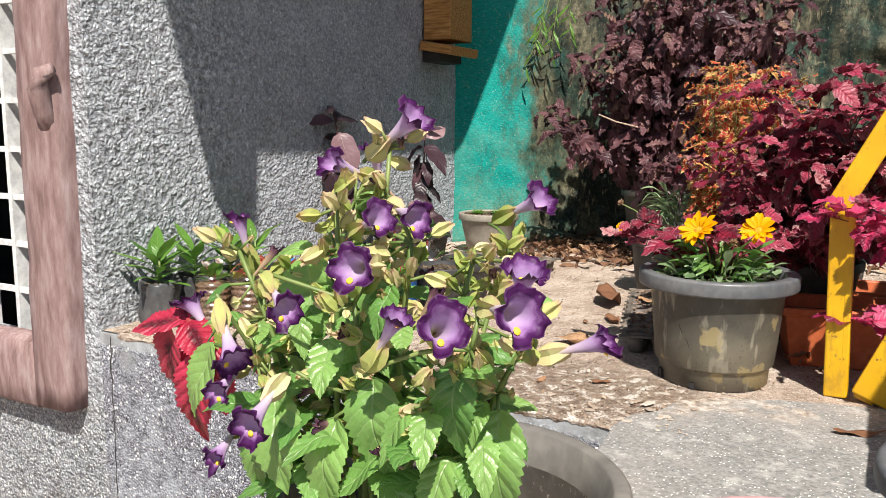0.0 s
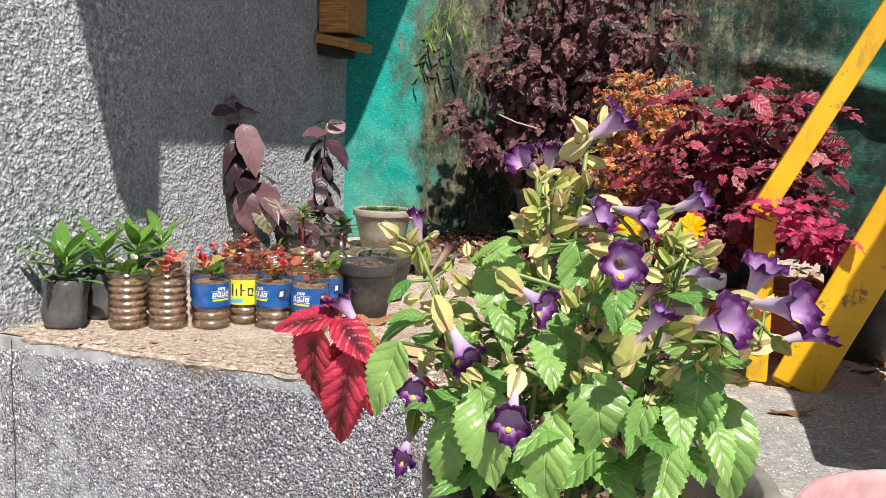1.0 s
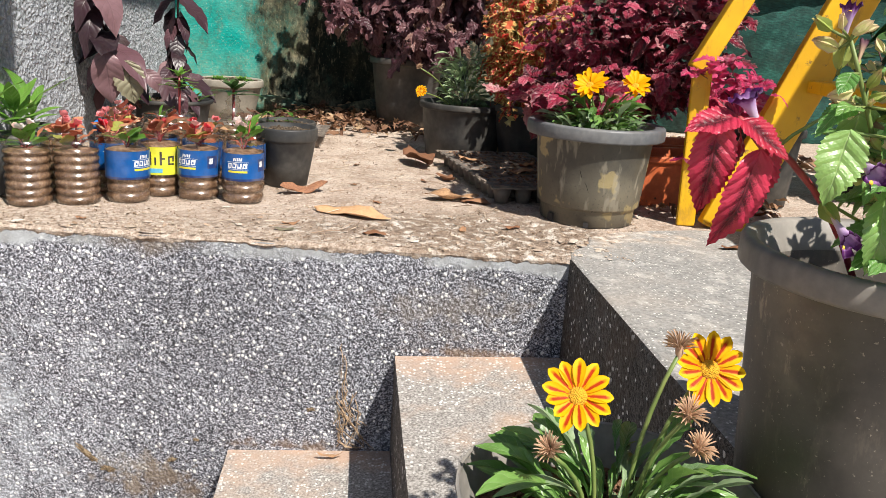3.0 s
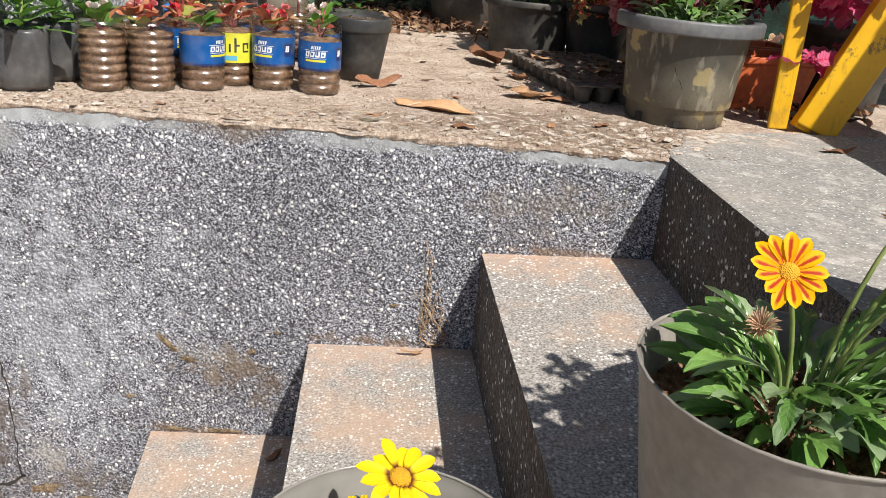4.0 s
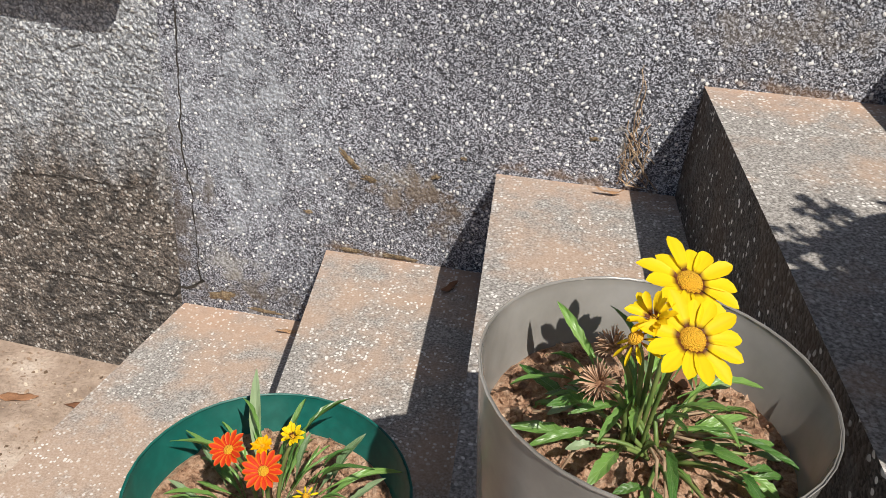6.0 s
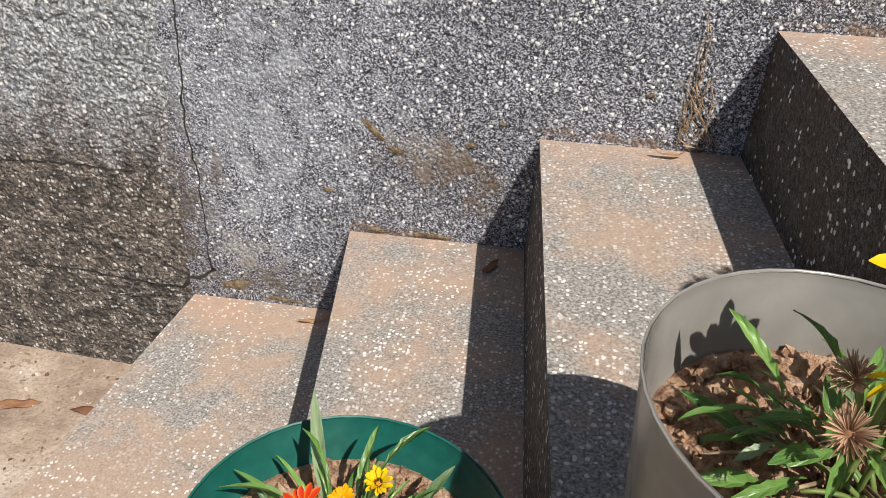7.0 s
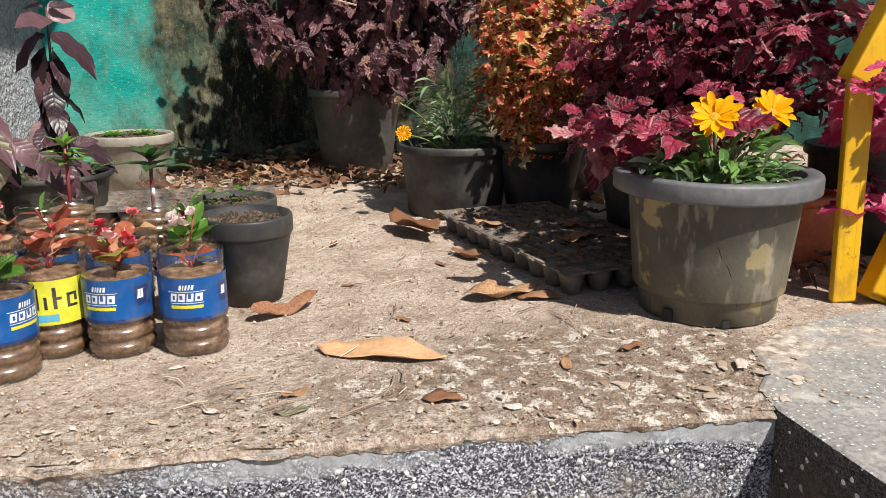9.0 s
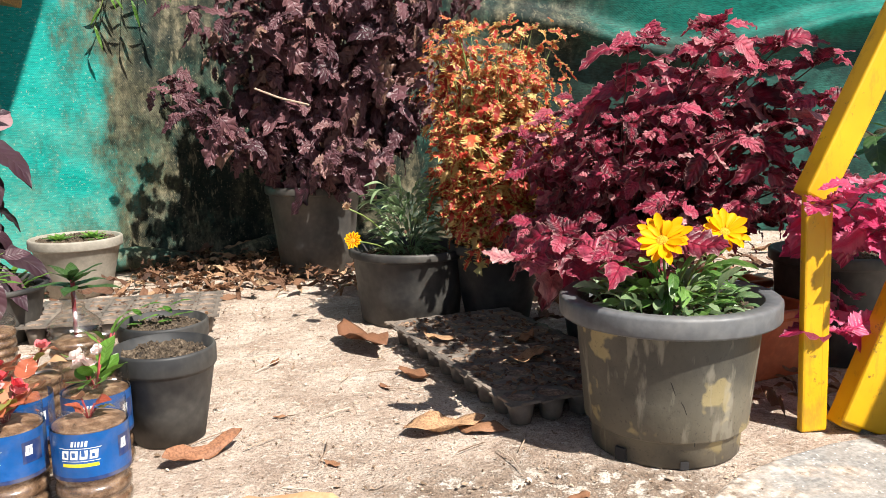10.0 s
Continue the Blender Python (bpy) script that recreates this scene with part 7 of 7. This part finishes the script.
# ---- orange planters behind the grey pot ----
for x, y, z, turn in ((0.525, 1.665, TOP, 14), (0.56, 1.86, TOP, 10)):
    box = tagged(empty("planter_box", (x, y, z), turn), "orange plastic planter box with a ribbed side", "planter")
    prof = Mesh()
    lo, hi, h, t = (0.10, 0.055), (0.115, 0.068), 0.105, 0.004
    ring = lambda w, z: [(-w[0], -w[1], z), (w[0], -w[1], z), (w[0], w[1], z), (-w[0], w[1], z)]
    lip = (hi[0] + 0.006, hi[1] + 0.006)
    levels = [ring(lo, 0), ring(hi, h - 0.014), ring(lip, h - 0.013), ring(lip, h), ring((hi[0] - t, hi[1] - t), h), ring((lo[0] - t, lo[1] - t), 0.01)]
    pts = [p for lv in levels for p in lv]
    faces = [(4 * k + s, 4 * k + (s + 1) % 4, 4 * k + 4 + (s + 1) % 4, 4 * k + 4 + s) for k in range(5) for s in range(4)] + [(3, 2, 1, 0), (20, 21, 22, 23)]
    ob = part("box", prof.add(pts, faces), M["pot_terra"], box)
    bevel(ob, 0.004)
    part("soil", Mesh().box((-0.105, -0.055, 0.07), (0.105, 0.055, 0.082)), M["darksoil"], box)
# dark-leaved plant in shade beyond the ladder
dk = potted("potted_shrub", (1.12, 1.85, TOP), 0.13, 0.2, 0.1, "pot_black", "dark green shrub in a black pot beyond the ladder", soil=0.9)
rnd = random.Random(95)
bush(dk, "darkgreen", 0.18, inside(rnd, 16, (-0.3, -0.25, 0.15), (0.35, 0.25, 0.55)), 5, 0.095, M["darkstem"], 9, 0.35, 0.6)

# ---- yellow iron ladder-stair ----
ladder = tagged(empty("iron_stair", (0.508, 1.435, TOP)), "chipped yellow-painted iron stair with flat treads", "stair")


def bar(name, a, b, wide, deep, face, label=""):
    """A flat bar from a to b: wide across, deep towards face."""
    a, b = Vector(a), Vector(b)
    y = (b - a).normalized()
    z = (Vector(face) - y * y.dot(Vector(face))).normalized()
    x = y.cross(z)
    mm = Matrix((x, y, z)).transposed().to_4x4()
    mm.translation = a
    ob = part(name, Mesh().box((-wide / 2, 0, -deep / 2), (wide / 2, (b - a).length, deep / 2)), M["yellow"], ladder, label, m=mm)
    return bevel(ob, 0.003)


WAY = Vector((0.44, 0.02, 0.89)).normalized()
bar("leg", (0.013, 0.005, 0.0), (0.003, 0.008, 0.305), 0.032, 0.012, (0, -1, 0), "upright angle-iron leg")
bar("leg", (0.025, 0.016, 0.0), (0.016, 0.018, 0.300), 0.012, 0.034, (0, -1, 0))
top = Vector((-0.006, 0.004, 0.285))
bar("handrail", top, top + WAY * 1.5, 0.034, 0.030, (0, -1, 0), "sloping yellow rail")
foot = Vector((0.052, 0.0, 0.004))
WAY = Vector((0.385, 0.02, 0.92)).normalized()
bar("stringer", foot, foot + WAY * 1.7, 0.030, 0.03, (0.0, 1.0, 0.0), "sloping channel that carries the treads")
bar("stringer", foot + Vector((0.020, -0.019, 0.0)), foot + Vector((0.020, -0.019, 0.0)) + WAY * 1.7, 0.078, 0.008, (0, 1, 0), "front flange")
for k in range(4):
    p = foot + WAY * (0.30 + 0.235 * k)
    ob = part("tread", Mesh().box((0.0, -0.52, -0.022), (0.16, 0.04, 0.0)), M["yellow"], ladder, "flat yellow tread", m=Matrix.Translation(p + Vector((0.02, 0, 0))))
    bevel(ob, 0.003)
bar("stringer", foot + Vector((0.3, -0.54, 0.0)) + WAY * 0.05, foot + Vector((0.02, -0.54, 0.0)) + WAY * 1.7, 0.03, 0.03, (0, -1, 0))

# ---- wooden box on the house wall ----
m = Nodes("orange_wood", 0.6)
grain = m.node("TexNoise", Vector=m.node("Mapping", Vector=m.co(), Scale=(6.0, 60.0, 60.0)), Scale=3.0, Detail=5.0)
m.set("Base Color", m.ramp(grain, (0.3, (0.20, 0.085, 0.02)), (0.6, (0.46, 0.23, 0.06)), (0.8, (0.56, 0.36, 0.14)))).bump(grain, 0.4, 0.003)
M["orangewood"] = m.mat
crate = tagged(empty("wall_box", (-0.795, 2.50, 1.615)), "small weathered orange wooden box fixed to the wall", "wooden box")
bevel(part("box", Mesh().box((0.0, -0.075, 0.02), (0.10, 0.075, 0.40)), M["orangewood"], crate), 0.004)
bevel(part("ledge", Mesh().box((0.0, -0.10, -0.012), (0.12, 0.085, 0.018)), M["orangewood"], crate, "projecting lower board", m=pose(0, 0, 0.0, 0, 10, 0)), 0.003)
# the shadow below the box, added as a near-black block
bevel(part("bracket", Mesh().box((0.0, -0.08, -0.05), (0.07, 0.06, -0.012)), M["dark"], crate, "near-black block that stands for the shadow under the box"), 0.003)


# ---- fallen leaves ----
def fallen(at, way, size, seed, wide=1.0, arch=0.08, cup=0.6, lean=0.0, text="dry curled brown leaf lying on the terrace", look_of="dead", fold=0.0, tip=0.0, ripple=0.03):
    """A dry leaf on the floor; arch: how far its ends (minus: its middle) rise, cup: how its edges roll up, tip: how far its end turns up."""
    rnd = random.Random(seed)
    q = leaf(0.36 * wide, 0, 0.0, 0.0, 0.0, 0.45, 0.012, seed, wave=0.01)
    q.v = [(x * (1 - 0.8 * cup * abs(x)), y, z + arch * (2 * y - 1) ** 2 + cup * (2.2 * abs(x)) ** 2 * (0.12 + 0.10 * math.sin(5 * y + seed)) + 0.25 * lean * x + fold * abs(x) * (0.7 + 0.3 * math.sin(9 * y + seed)) + (ripple * 1.6 * math.sin(7 * y + 5 * x + seed) if fold else 0.0) + ripple * math.sin(11 * y + 9 * x + 2 * seed) + tip * max(0.0, y - 0.5) ** 1.5 * 3) for x, y, z in q.v]
    pose_ = aim((0, 0, 0), (way[0], way[1], 0), (0, 0, 1), size)
    lo = min((pose_ @ Vector(p)).z for p in q.v)
    ob = new("fallen_leaf", q.data("fallen_leaf", L[look_of], True))
    ob.matrix_basis = aim((at[0], at[1], at[2] - lo), (way[0], way[1], 0), (0, 0, 1), size)
    thick = ob.modifiers.new("thick", "SOLIDIFY")
    thick.thickness, thick.offset = 0.004, 1.0
    return tagged(ob, text, "fallen leaf", "fallen leaves")


fallen((-0.165, 1.378, TOP), (0.93, -0.36), 0.150, 4, 1.15, 0.03, 2.0, -0.35, ripple=0.006, text="long tan leaf lying on the terrace", look_of="tan")
fallen((-0.245, 1.478, TOP), (0.78, 0.62), 0.105, 2, 1.2, 0.06, 3.6, -1.1, fold=-0.25, look_of="rust", ripple=0.012)
fallen((-0.02, 1.985, TOP), (0.38, -0.9), 0.16, 3, 1.5, 0.10, 1.6, 0.6, fold=-0.3)
fallen((0.055, 1.775, TOP), (0.5, -0.8), 0.07, 5, 1.6, 0.15, 1.6)
fallen((0.03, 1.523, TOP), (0.97, 0.2), 0.11, 6, 1.5, 0.08, 1.2)
fallen((0.10, 1.535, TOP), (0.9, -0.3), 0.065, 7, 1.4, -0.12, -1.0)
fallen((0.53, 1.262, TOP + 0.002), (0.8, 0.3), 0.07, 8, 0.9, 0.06, 1.2)
fallen((-0.066, 1.228, TOP), (0.95, -0.15), 0.042, 9, 1.3, -0.1, -1.2)
fallen((0.20, 1.66, TOP + 0.036), (0.6, 0.5), 0.085, 10, 1.2, 0.1, 1.4, text="curled brown leaf lying on the seedling tray")
fallen((0.15, 1.80, TOP + 0.036), (-0.7, 0.5), 0.06, 11, 1.3, 0.1, 1.0, text="small brown leaf lying on the seedling tray")
fallen((0.24, 1.76, TOP + 0.036), (0.5, 0.8), 0.07, 17, 0.9, 0.1, 1.0, text="small brown leaf lying on the seedling tray")
fallen((-0.98, 1.02, GROUND), (0.8, 0.05), 0.09, 12, 0.6, 0.03, 0.8, text="narrow pale leaf on the earth below the wall")
fallen((-1.10, 1.0, GROUND), (0.8, 0.3), 0.07, 13, 1.0, 0.05, 1.0, text="brown leaf on the earth below the wall")
fallen((-0.115, 1.12, 0.606), (0.9, 0.1), 0.042, 14, 0.6, 0.15, 1.6, text="withered scrap of leaf on a step")
fallen((-0.60, 1.105, 0.240), (0.8, 0.35), 0.055, 15, 0.5, 0.12, 1.6, text="withered scrap of leaf on a step")
fallen((-0.315, 1.07, 0.412), (0.35, 0.75), 0.045, 16, 0.9, 0.1, 1.6, text="withered scrap of leaf on a step")
for k, (x, y) in enumerate(((-0.13, 1.62), (-0.05, 1.45), (0.10, 1.30), (-0.20, 1.25), (-0.50, 1.21), (0.02, 1.72), (-0.14, 1.85), (0.20, 1.33))):
    fallen((x, y, TOP), (math.cos(k * 2.3), math.sin(k * 2.3)), 0.022 + 0.004 * (k % 4), 30 + k, 1.4, 0.12, 1.2, text="small dry leaf scrap lying on the terrace")

fallen((-0.205, 1.215, TOP), (0.9, 0.25), 0.035, 41, 1.2, 0.10, 0.6, text="scrap of yellow-green leaf lying on the terrace", look_of="pale")
# leaf litter under the net and among the pots
SCRAP = [leaf(rnd.uniform(0.08, 0.36), 0, 0.0, rnd.uniform(0.5, 1.6), rnd.uniform(-0.3, 0.9), 0.45, 0.05, s, wave=0.06) for s in range(8)]
mesh = Mesh()
rnd = random.Random(97)


def scatter(n, lo, hi, small, big, high=0.012, squeeze=1.0):
    for k in range(n):
        x, y = rnd.uniform(lo[0], hi[0]), lo[1] + (hi[1] - lo[1]) * rnd.random() ** squeeze
        a = rnd.uniform(0, 6.28)
        mesh.join(rnd.choice(SCRAP), aim((x, y, TOP + 0.003 + rnd.random() * high), (math.cos(a), math.sin(a), rnd.uniform(-0.15, 0.35)), (rnd.uniform(-0.9, 0.9), rnd.uniform(-0.9, 0.9), 1), rnd.uniform(small, big)))


scatter(700, (-0.48, 2.32), (0.20, 2.92), 0.02, 0.075, 0.035, 0.8)
scatter(120, (0.2, 2.2), (1.2, 2.9), 0.03, 0.09, 0.02)
scatter(150, (0.44, 1.50), (0.80, 2.1), 0.02, 0.06, 0.02)
scatter(70, (0.24, 1.95), (0.6, 2.3), 0.02, 0.07)
scatter(60, (-0.78, 2.0), (-0.4, 2.5), 0.02, 0.06)
tagged(part("leaf_litter", mesh, L["litter"], smooth=True), "drift of dry brown leaves and stalks under the net", "leaf litter", kind="stuff")
mesh = Mesh()
rnd = random.Random(98)
for k in range(5200):
    x, y = rnd.uniform(-0.78, 0.50), WALL + 0.006 + 1.15 * rnd.random() ** 1.7
    if x > 0.36 + 0.25 * (y - WALL) and y < 1.4:
        continue
    a = rnd.uniform(0, 6.28)
    if k % 2:
        s = rnd.uniform(0.0008, 0.0024) * (1.3 if k % 30 == 1 else 1.0)
        mesh.join(CLOD, Matrix.Translation((x, y, TOP + 0.5 * s)) @ Euler((a, 2 * a, a)).to_matrix().to_4x4() @ Matrix.Diagonal((s, 0.8 * s, 0.7 * s, 1)))
        continue
    mesh.join(rnd.choice(CHIP), aim((x, y, TOP + 0.002), (math.cos(a), math.sin(a), rnd.uniform(-0.1, 0.3)), (rnd.uniform(-0.6, 0.6), rnd.uniform(-0.6, 0.6), 1), rnd.uniform(0.002, 0.0055) * (1.0 if k % 12 else 2.0), 1.0))
for k in range(60):
    x, y, a = rnd.uniform(-0.4, 0.2), rnd.uniform(1.2, 2.3), rnd.uniform(0, 6.28)
    ln = rnd.uniform(0.02, 0.07)
    mesh.tube([(x, y, TOP + 0.003), (x + 0.5 * ln * math.cos(a) + 0.004, y + 0.5 * ln * math.sin(a), TOP + 0.005), (x + ln * math.cos(a), y + ln * math.sin(a), TOP + 0.003)], 0.0007, 4)
tagged(part("terrace_debris", mesh, L["flakes"]), "flakes, husks and dry twigs on the terrace", "debris", kind="stuff")
mesh = Mesh()
for k in range(900):
    x, y = rnd.uniform(-1.3, -0.78), rnd.uniform(0.6, 1.14)
    a = rnd.uniform(0, 6.28)
    if k % 3:
        s = rnd.uniform(0.001, 0.004)
        mesh.join(CLOD, Matrix.Translation((x, y, GROUND + 0.5 * s)) @ Euler((a, 2 * a, a)).to_matrix().to_4x4() @ Matrix.Diagonal((s, 0.8 * s, 0.7 * s, 1)))
        continue
    mesh.join(rnd.choice(CHIP), aim((x, y, GROUND + 0.002), (math.cos(a), math.sin(a), 0.1), (rnd.uniform(-0.6, 0.6), rnd.uniform(-0.6, 0.6), 1), rnd.uniform(0.004, 0.014)))
tagged(part("ground_debris", mesh, L["flakes"]), "small dry flakes on the bare earth", "debris", kind="stuff")


# ---- cracks, moss and roots on the wall ----
def crack(points, width, seed):
    rnd = random.Random(seed)
    pts, faces = [], []
    line = []
    for (a, b), (c, d) in zip(points, points[1:]):
        n = max(2, int(math.hypot(c - a, d - b) / 0.012))
        line += [(a + (c - a) * k / n, b + (d - b) * k / n) for k in range(n)]
    line.append(points[-1])
    for k, (x, z) in enumerate(line):
        (a, b), (c, d) = line[max(0, k - 1)], line[min(len(line) - 1, k + 1)]
        ln = math.hypot(c - a, d - b) or 1
        nx, nz = -(d - b) / ln, (c - a) / ln
        w = width * rnd.uniform(0.35, 1.2)
        x, z = x + rnd.uniform(-0.0025, 0.0025), z + rnd.uniform(-0.0025, 0.0025)
        pts += [(x + nx * w, WALL - 0.0012, z + nz * w), (x - nx * w, WALL - 0.0012, z - nz * w)]
    for k in range(len(line) - 1):
        faces.append((2 * k, 2 * k + 1, 2 * k + 3, 2 * k + 2))
    return Mesh().add(pts, faces)


part("crack", crack([(-0.769, 0.94), (-0.772, 0.70), (-0.776, 0.55), (-0.764, 0.45), (-0.760, 0.285)], 0.0016, 1), M["crack"], wall_low, "crack down the joint of the two walls")
part("crack", crack([(-0.755, 0.29), (-0.775, 0.268), (-0.80, 0.262), (-0.812, 0.242), (-0.87, 0.236)], 0.0035, 2), M["crack"], wall_low)
part("crack", crack([(-1.10, 0.235), (-0.98, 0.242), (-0.87, 0.236)], 0.0014, 3), M["crack"], house_front)
part("crack", crack([(-1.10, 0.435), (-1.0, 0.445), (-0.866, 0.45)], 0.0012, 4), M["crack"], house_front)


def moss(cx, cz, w, h, lean, seed, high=0.003):
    """A low crust on the wall with a ragged outline."""
    rnd = random.Random(seed)
    seg, pts = 26, [(cx, WALL - high, cz)]
    for ring in (0.55, 1.0):
        for s in range(seg):
            a = 2 * math.pi * s / seg
            q = ring * (0.75 + 0.5 * noise.noise(Vector((2.2 * math.cos(a), 2.2 * math.sin(a), seed))) + rnd.uniform(-0.12, 0.12))
            u, v = w * q * math.cos(a), h * q * math.sin(a)
            pts.append((cx + u * math.cos(lean) - v * math.sin(lean), WALL - (high * rnd.uniform(0.3, 1) if ring < 1 else -0.001), cz + u * math.sin(lean) + v * math.cos(lean)))
    faces = [(0, 1 + (s + 1) % seg, 1 + s) for s in range(seg)] + [(1 + s, 1 + (s + 1) % seg, 1 + seg + (s + 1) % seg, 1 + seg + s) for s in range(seg)]
    return Mesh().add(pts, faces)


for k, (cx, cz, w, h, lean) in enumerate(((-0.494, 0.572, 0.036, 0.008, -0.75), (-0.46, 0.545, 0.02, 0.008, -0.2), (-0.355, 0.568, 0.012, 0.006, 0.2), (-0.485, 0.408, 0.03, 0.007, 0.05), (-0.40, 0.412, 0.05, 0.006, 0.0), (-0.56, 0.466, 0.012, 0.006, 0), (-0.72, 0.262, 0.04, 0.014, 0.3), (-0.64, 0.247, 0.05, 0.006, 0.0), (-0.13, 0.673, 0.012, 0.005, 0.2), (-0.315, 0.607, 0.008, 0.004, 0))):
    part("moss_crust", moss(cx, cz, w, h, lean, k + 1), M["moss"], wall_low, "brown moss crust")
rnd = random.Random(99)
for k in range(22):
    x, z = -0.085 + rnd.uniform(-0.006, 0.012 if k < 9 else 0.03), (0.79 - 0.02 * k) if k < 9 else rnd.uniform(0.66, 0.71)
    pts = [(x, WALL - 0.002, z)]
    for s in range(6):
        x, z = x + rnd.uniform(-0.008 if k > 8 else -0.004, 0.014 if k > 3 else 0.005), z - rnd.uniform(0.004, 0.016)
        pts.append((x, WALL - 0.003 - rnd.random() * 0.004, max(0.612, z)))
    part("root", Mesh().tube(pts, 0.0008, 4), M["root"], wall_low, "dry rootlet")
# dirt gathered along the backs of the treads
for (x0, z0, s0), (x1, _, s1) in zip(NOSING, NOSING[1:]):
    mesh = Mesh()
    x = x0 + 0.004
    while x < x1 - 0.004:
        w, hgt = rnd.uniform(0.006, 0.022), rnd.uniform(0.001, 0.006)
        z = z0 + 0.015 * (x - x0) / (x1 - x0)
        mesh.add([(x, WALL - 0.002, z - 0.001), (x + w, WALL - 0.002, z - 0.001), (x + w, WALL - rnd.uniform(0.004, 0.014), z + 0.0004), (x, WALL - rnd.uniform(0.004, 0.014), z + 0.0004), (x, WALL - 0.001, z + hgt), (x + w, WALL - 0.001, z + rnd.uniform(0.001, 0.006))], [(3, 2, 5, 4), (0, 3, 4), (1, 5, 2)])
        x += w
    tagged(part("dirt_line", mesh, M["moss"], stairs, "dirt caught at the back of the tread"), kind="stuff")

# ---- bamboo-like sprig that hangs over the net, and a straw caught in the purple coleus ----
tuft = tagged(empty("bamboo_sprig", (-0.50, 2.76, 1.72)), "thin sprig with narrow green leaves hanging down the net", "sprig")
rnd = random.Random(101)
for x0, x1, z1 in ((0.02, -0.06, -0.16), (0.05, 0.03, -0.10), (0.0, -0.02, -0.07), (0.09, 0.10, -0.06)):
    path = bend((x0, -0.02, 0.10), (x0, -0.05, 0.02), (x1, -0.04, z1), 8)
    part("stem", Mesh().tube(path, 0.0012, 5), M["stem"], tuft, smooth=True)
    for k in range(3, 9):
        p = path[k]
        a = (-1) ** k * rnd.uniform(0.3, 0.9) - 0.25
        place_leaf(tuft, "lance", rnd, p, (math.sin(a), -0.2, -math.cos(a)), (0.2, -1, 0.4), rnd.uniform(0.045, 0.075), 0.42)
tagged(part("straw", Mesh().tube([(-0.17, 2.34, 1.395), (-0.12, 2.34, 1.375), (-0.06, 2.35, 1.36)], 0.0022, 6), L["flakes"]), "pale dry straw caught in the purple coleus", "straw")

# ---- wear on the big grey pot: a crack, and a notch in its foot painted as a dark patch ----
def on_pot(a, z, out=0.0006):
    """A point on the side of the grey pot at angle a (degrees) and height z."""
    r = 0.090 + (0.1045 - 0.090) * z / 0.149 + out
    return (r * math.cos(radians(a)), r * math.sin(radians(a)), z)


rnd = random.Random(111)
for line, w in (([(-112, 0.105), (-109, 0.090), (-104, 0.078), (-101, 0.066), (-97, 0.058), (-95, 0.045), (-95, 0.030)], 0.0009), ([(-101, 0.066), (-106, 0.060), (-110, 0.052)], 0.0006), ([(-95, 0.045), (-91, 0.050), (-89, 0.048)], 0.0006)):
    pts = []
    for a, z in line:
        pts += [on_pot(a - 400 * w, z), on_pot(a + 400 * w * rnd.uniform(0.6, 1.4), z + rnd.uniform(-0.002, 0.002))]
    part("crack", Mesh().add(pts, [(2 * k, 2 * k + 1, 2 * k + 3, 2 * k + 2) for k in range(len(line) - 1)]), M["crack"], gp)
part("notch", patch(0.0874, -103, -97, 0.0005, 0.010, 4), M["dark"], gp, "near-black patch for the shaded hollow of a drain notch")


# ---- plaster flakes on the crumbling front of the terrace ----
def flake_shape(rnd, n=9):
    """A thin ragged plate about 1 across."""
    ring = []
    for k in range(n):
        a, q = 2 * math.pi * k / n, rnd.uniform(0.28, 0.55)
        ring.append((q * math.cos(a), q * math.sin(a) * 0.75))
    pts = [(0, 0, 0.10)] + [(0.8 * x, 0.8 * y, 0.09) for x, y in ring] + [(x, y, 0.0) for x, y in ring]
    faces = [(0, 1 + k, 1 + (k + 1) % n) for k in range(n)] + [(1 + k, 1 + n + k, 1 + n + (k + 1) % n, 1 + (k + 1) % n) for k in range(n)]
    return Mesh().add(pts, faces)


m = Nodes("plaster_flake", 0.9)
grit = m.noise(150.0, 6.0, rough=0.7)
m.set("Base Color", m.mix(m.ramp(grit, (0.45, 0.0), (0.65, 0.7)), m.ramp(m.island(), (0.0, (0.33, 0.255, 0.195)), (0.5, (0.46, 0.375, 0.30)), (1.0, (0.62, 0.555, 0.49))), (0.26, 0.19, 0.135))).bump(grit, 0.6, 0.003)
M["flake"] = m.mat
rnd = random.Random(121)
SHAPES = [flake_shape(rnd) for _ in range(9)]
mesh = Mesh()
for k in range(170):
    x = rnd.uniform(-0.76, 0.36)
    y = WALL + 0.004 + (0.20 if x < 0.05 else 0.26) * rnd.random() ** 2.0
    near = math.exp(-((x - 0.24) / 0.12) ** 2 - ((y - 1.24) / 0.07) ** 2)
    s = rnd.uniform(0.004, 0.012) * (1 + 1.8 * near + (1.2 if k % 11 == 0 else 0))
    a = rnd.uniform(0, 6.28)
    mesh.join(rnd.choice(SHAPES), Matrix.Translation((x, y, TOP + (0.0016 if x < 0.27 else 0.003))) @ Euler((rnd.uniform(-0.08, 0.08), rnd.uniform(-0.08, 0.08), a)).to_matrix().to_4x4() @ Matrix.Diagonal((s, s * rnd.uniform(0.5, 1.0), 0.008, 1)))
tagged(part("plaster_flake", mesh, M["flake"]), "pale flakes of broken plaster on the terrace edge", "debris", kind="stuff")
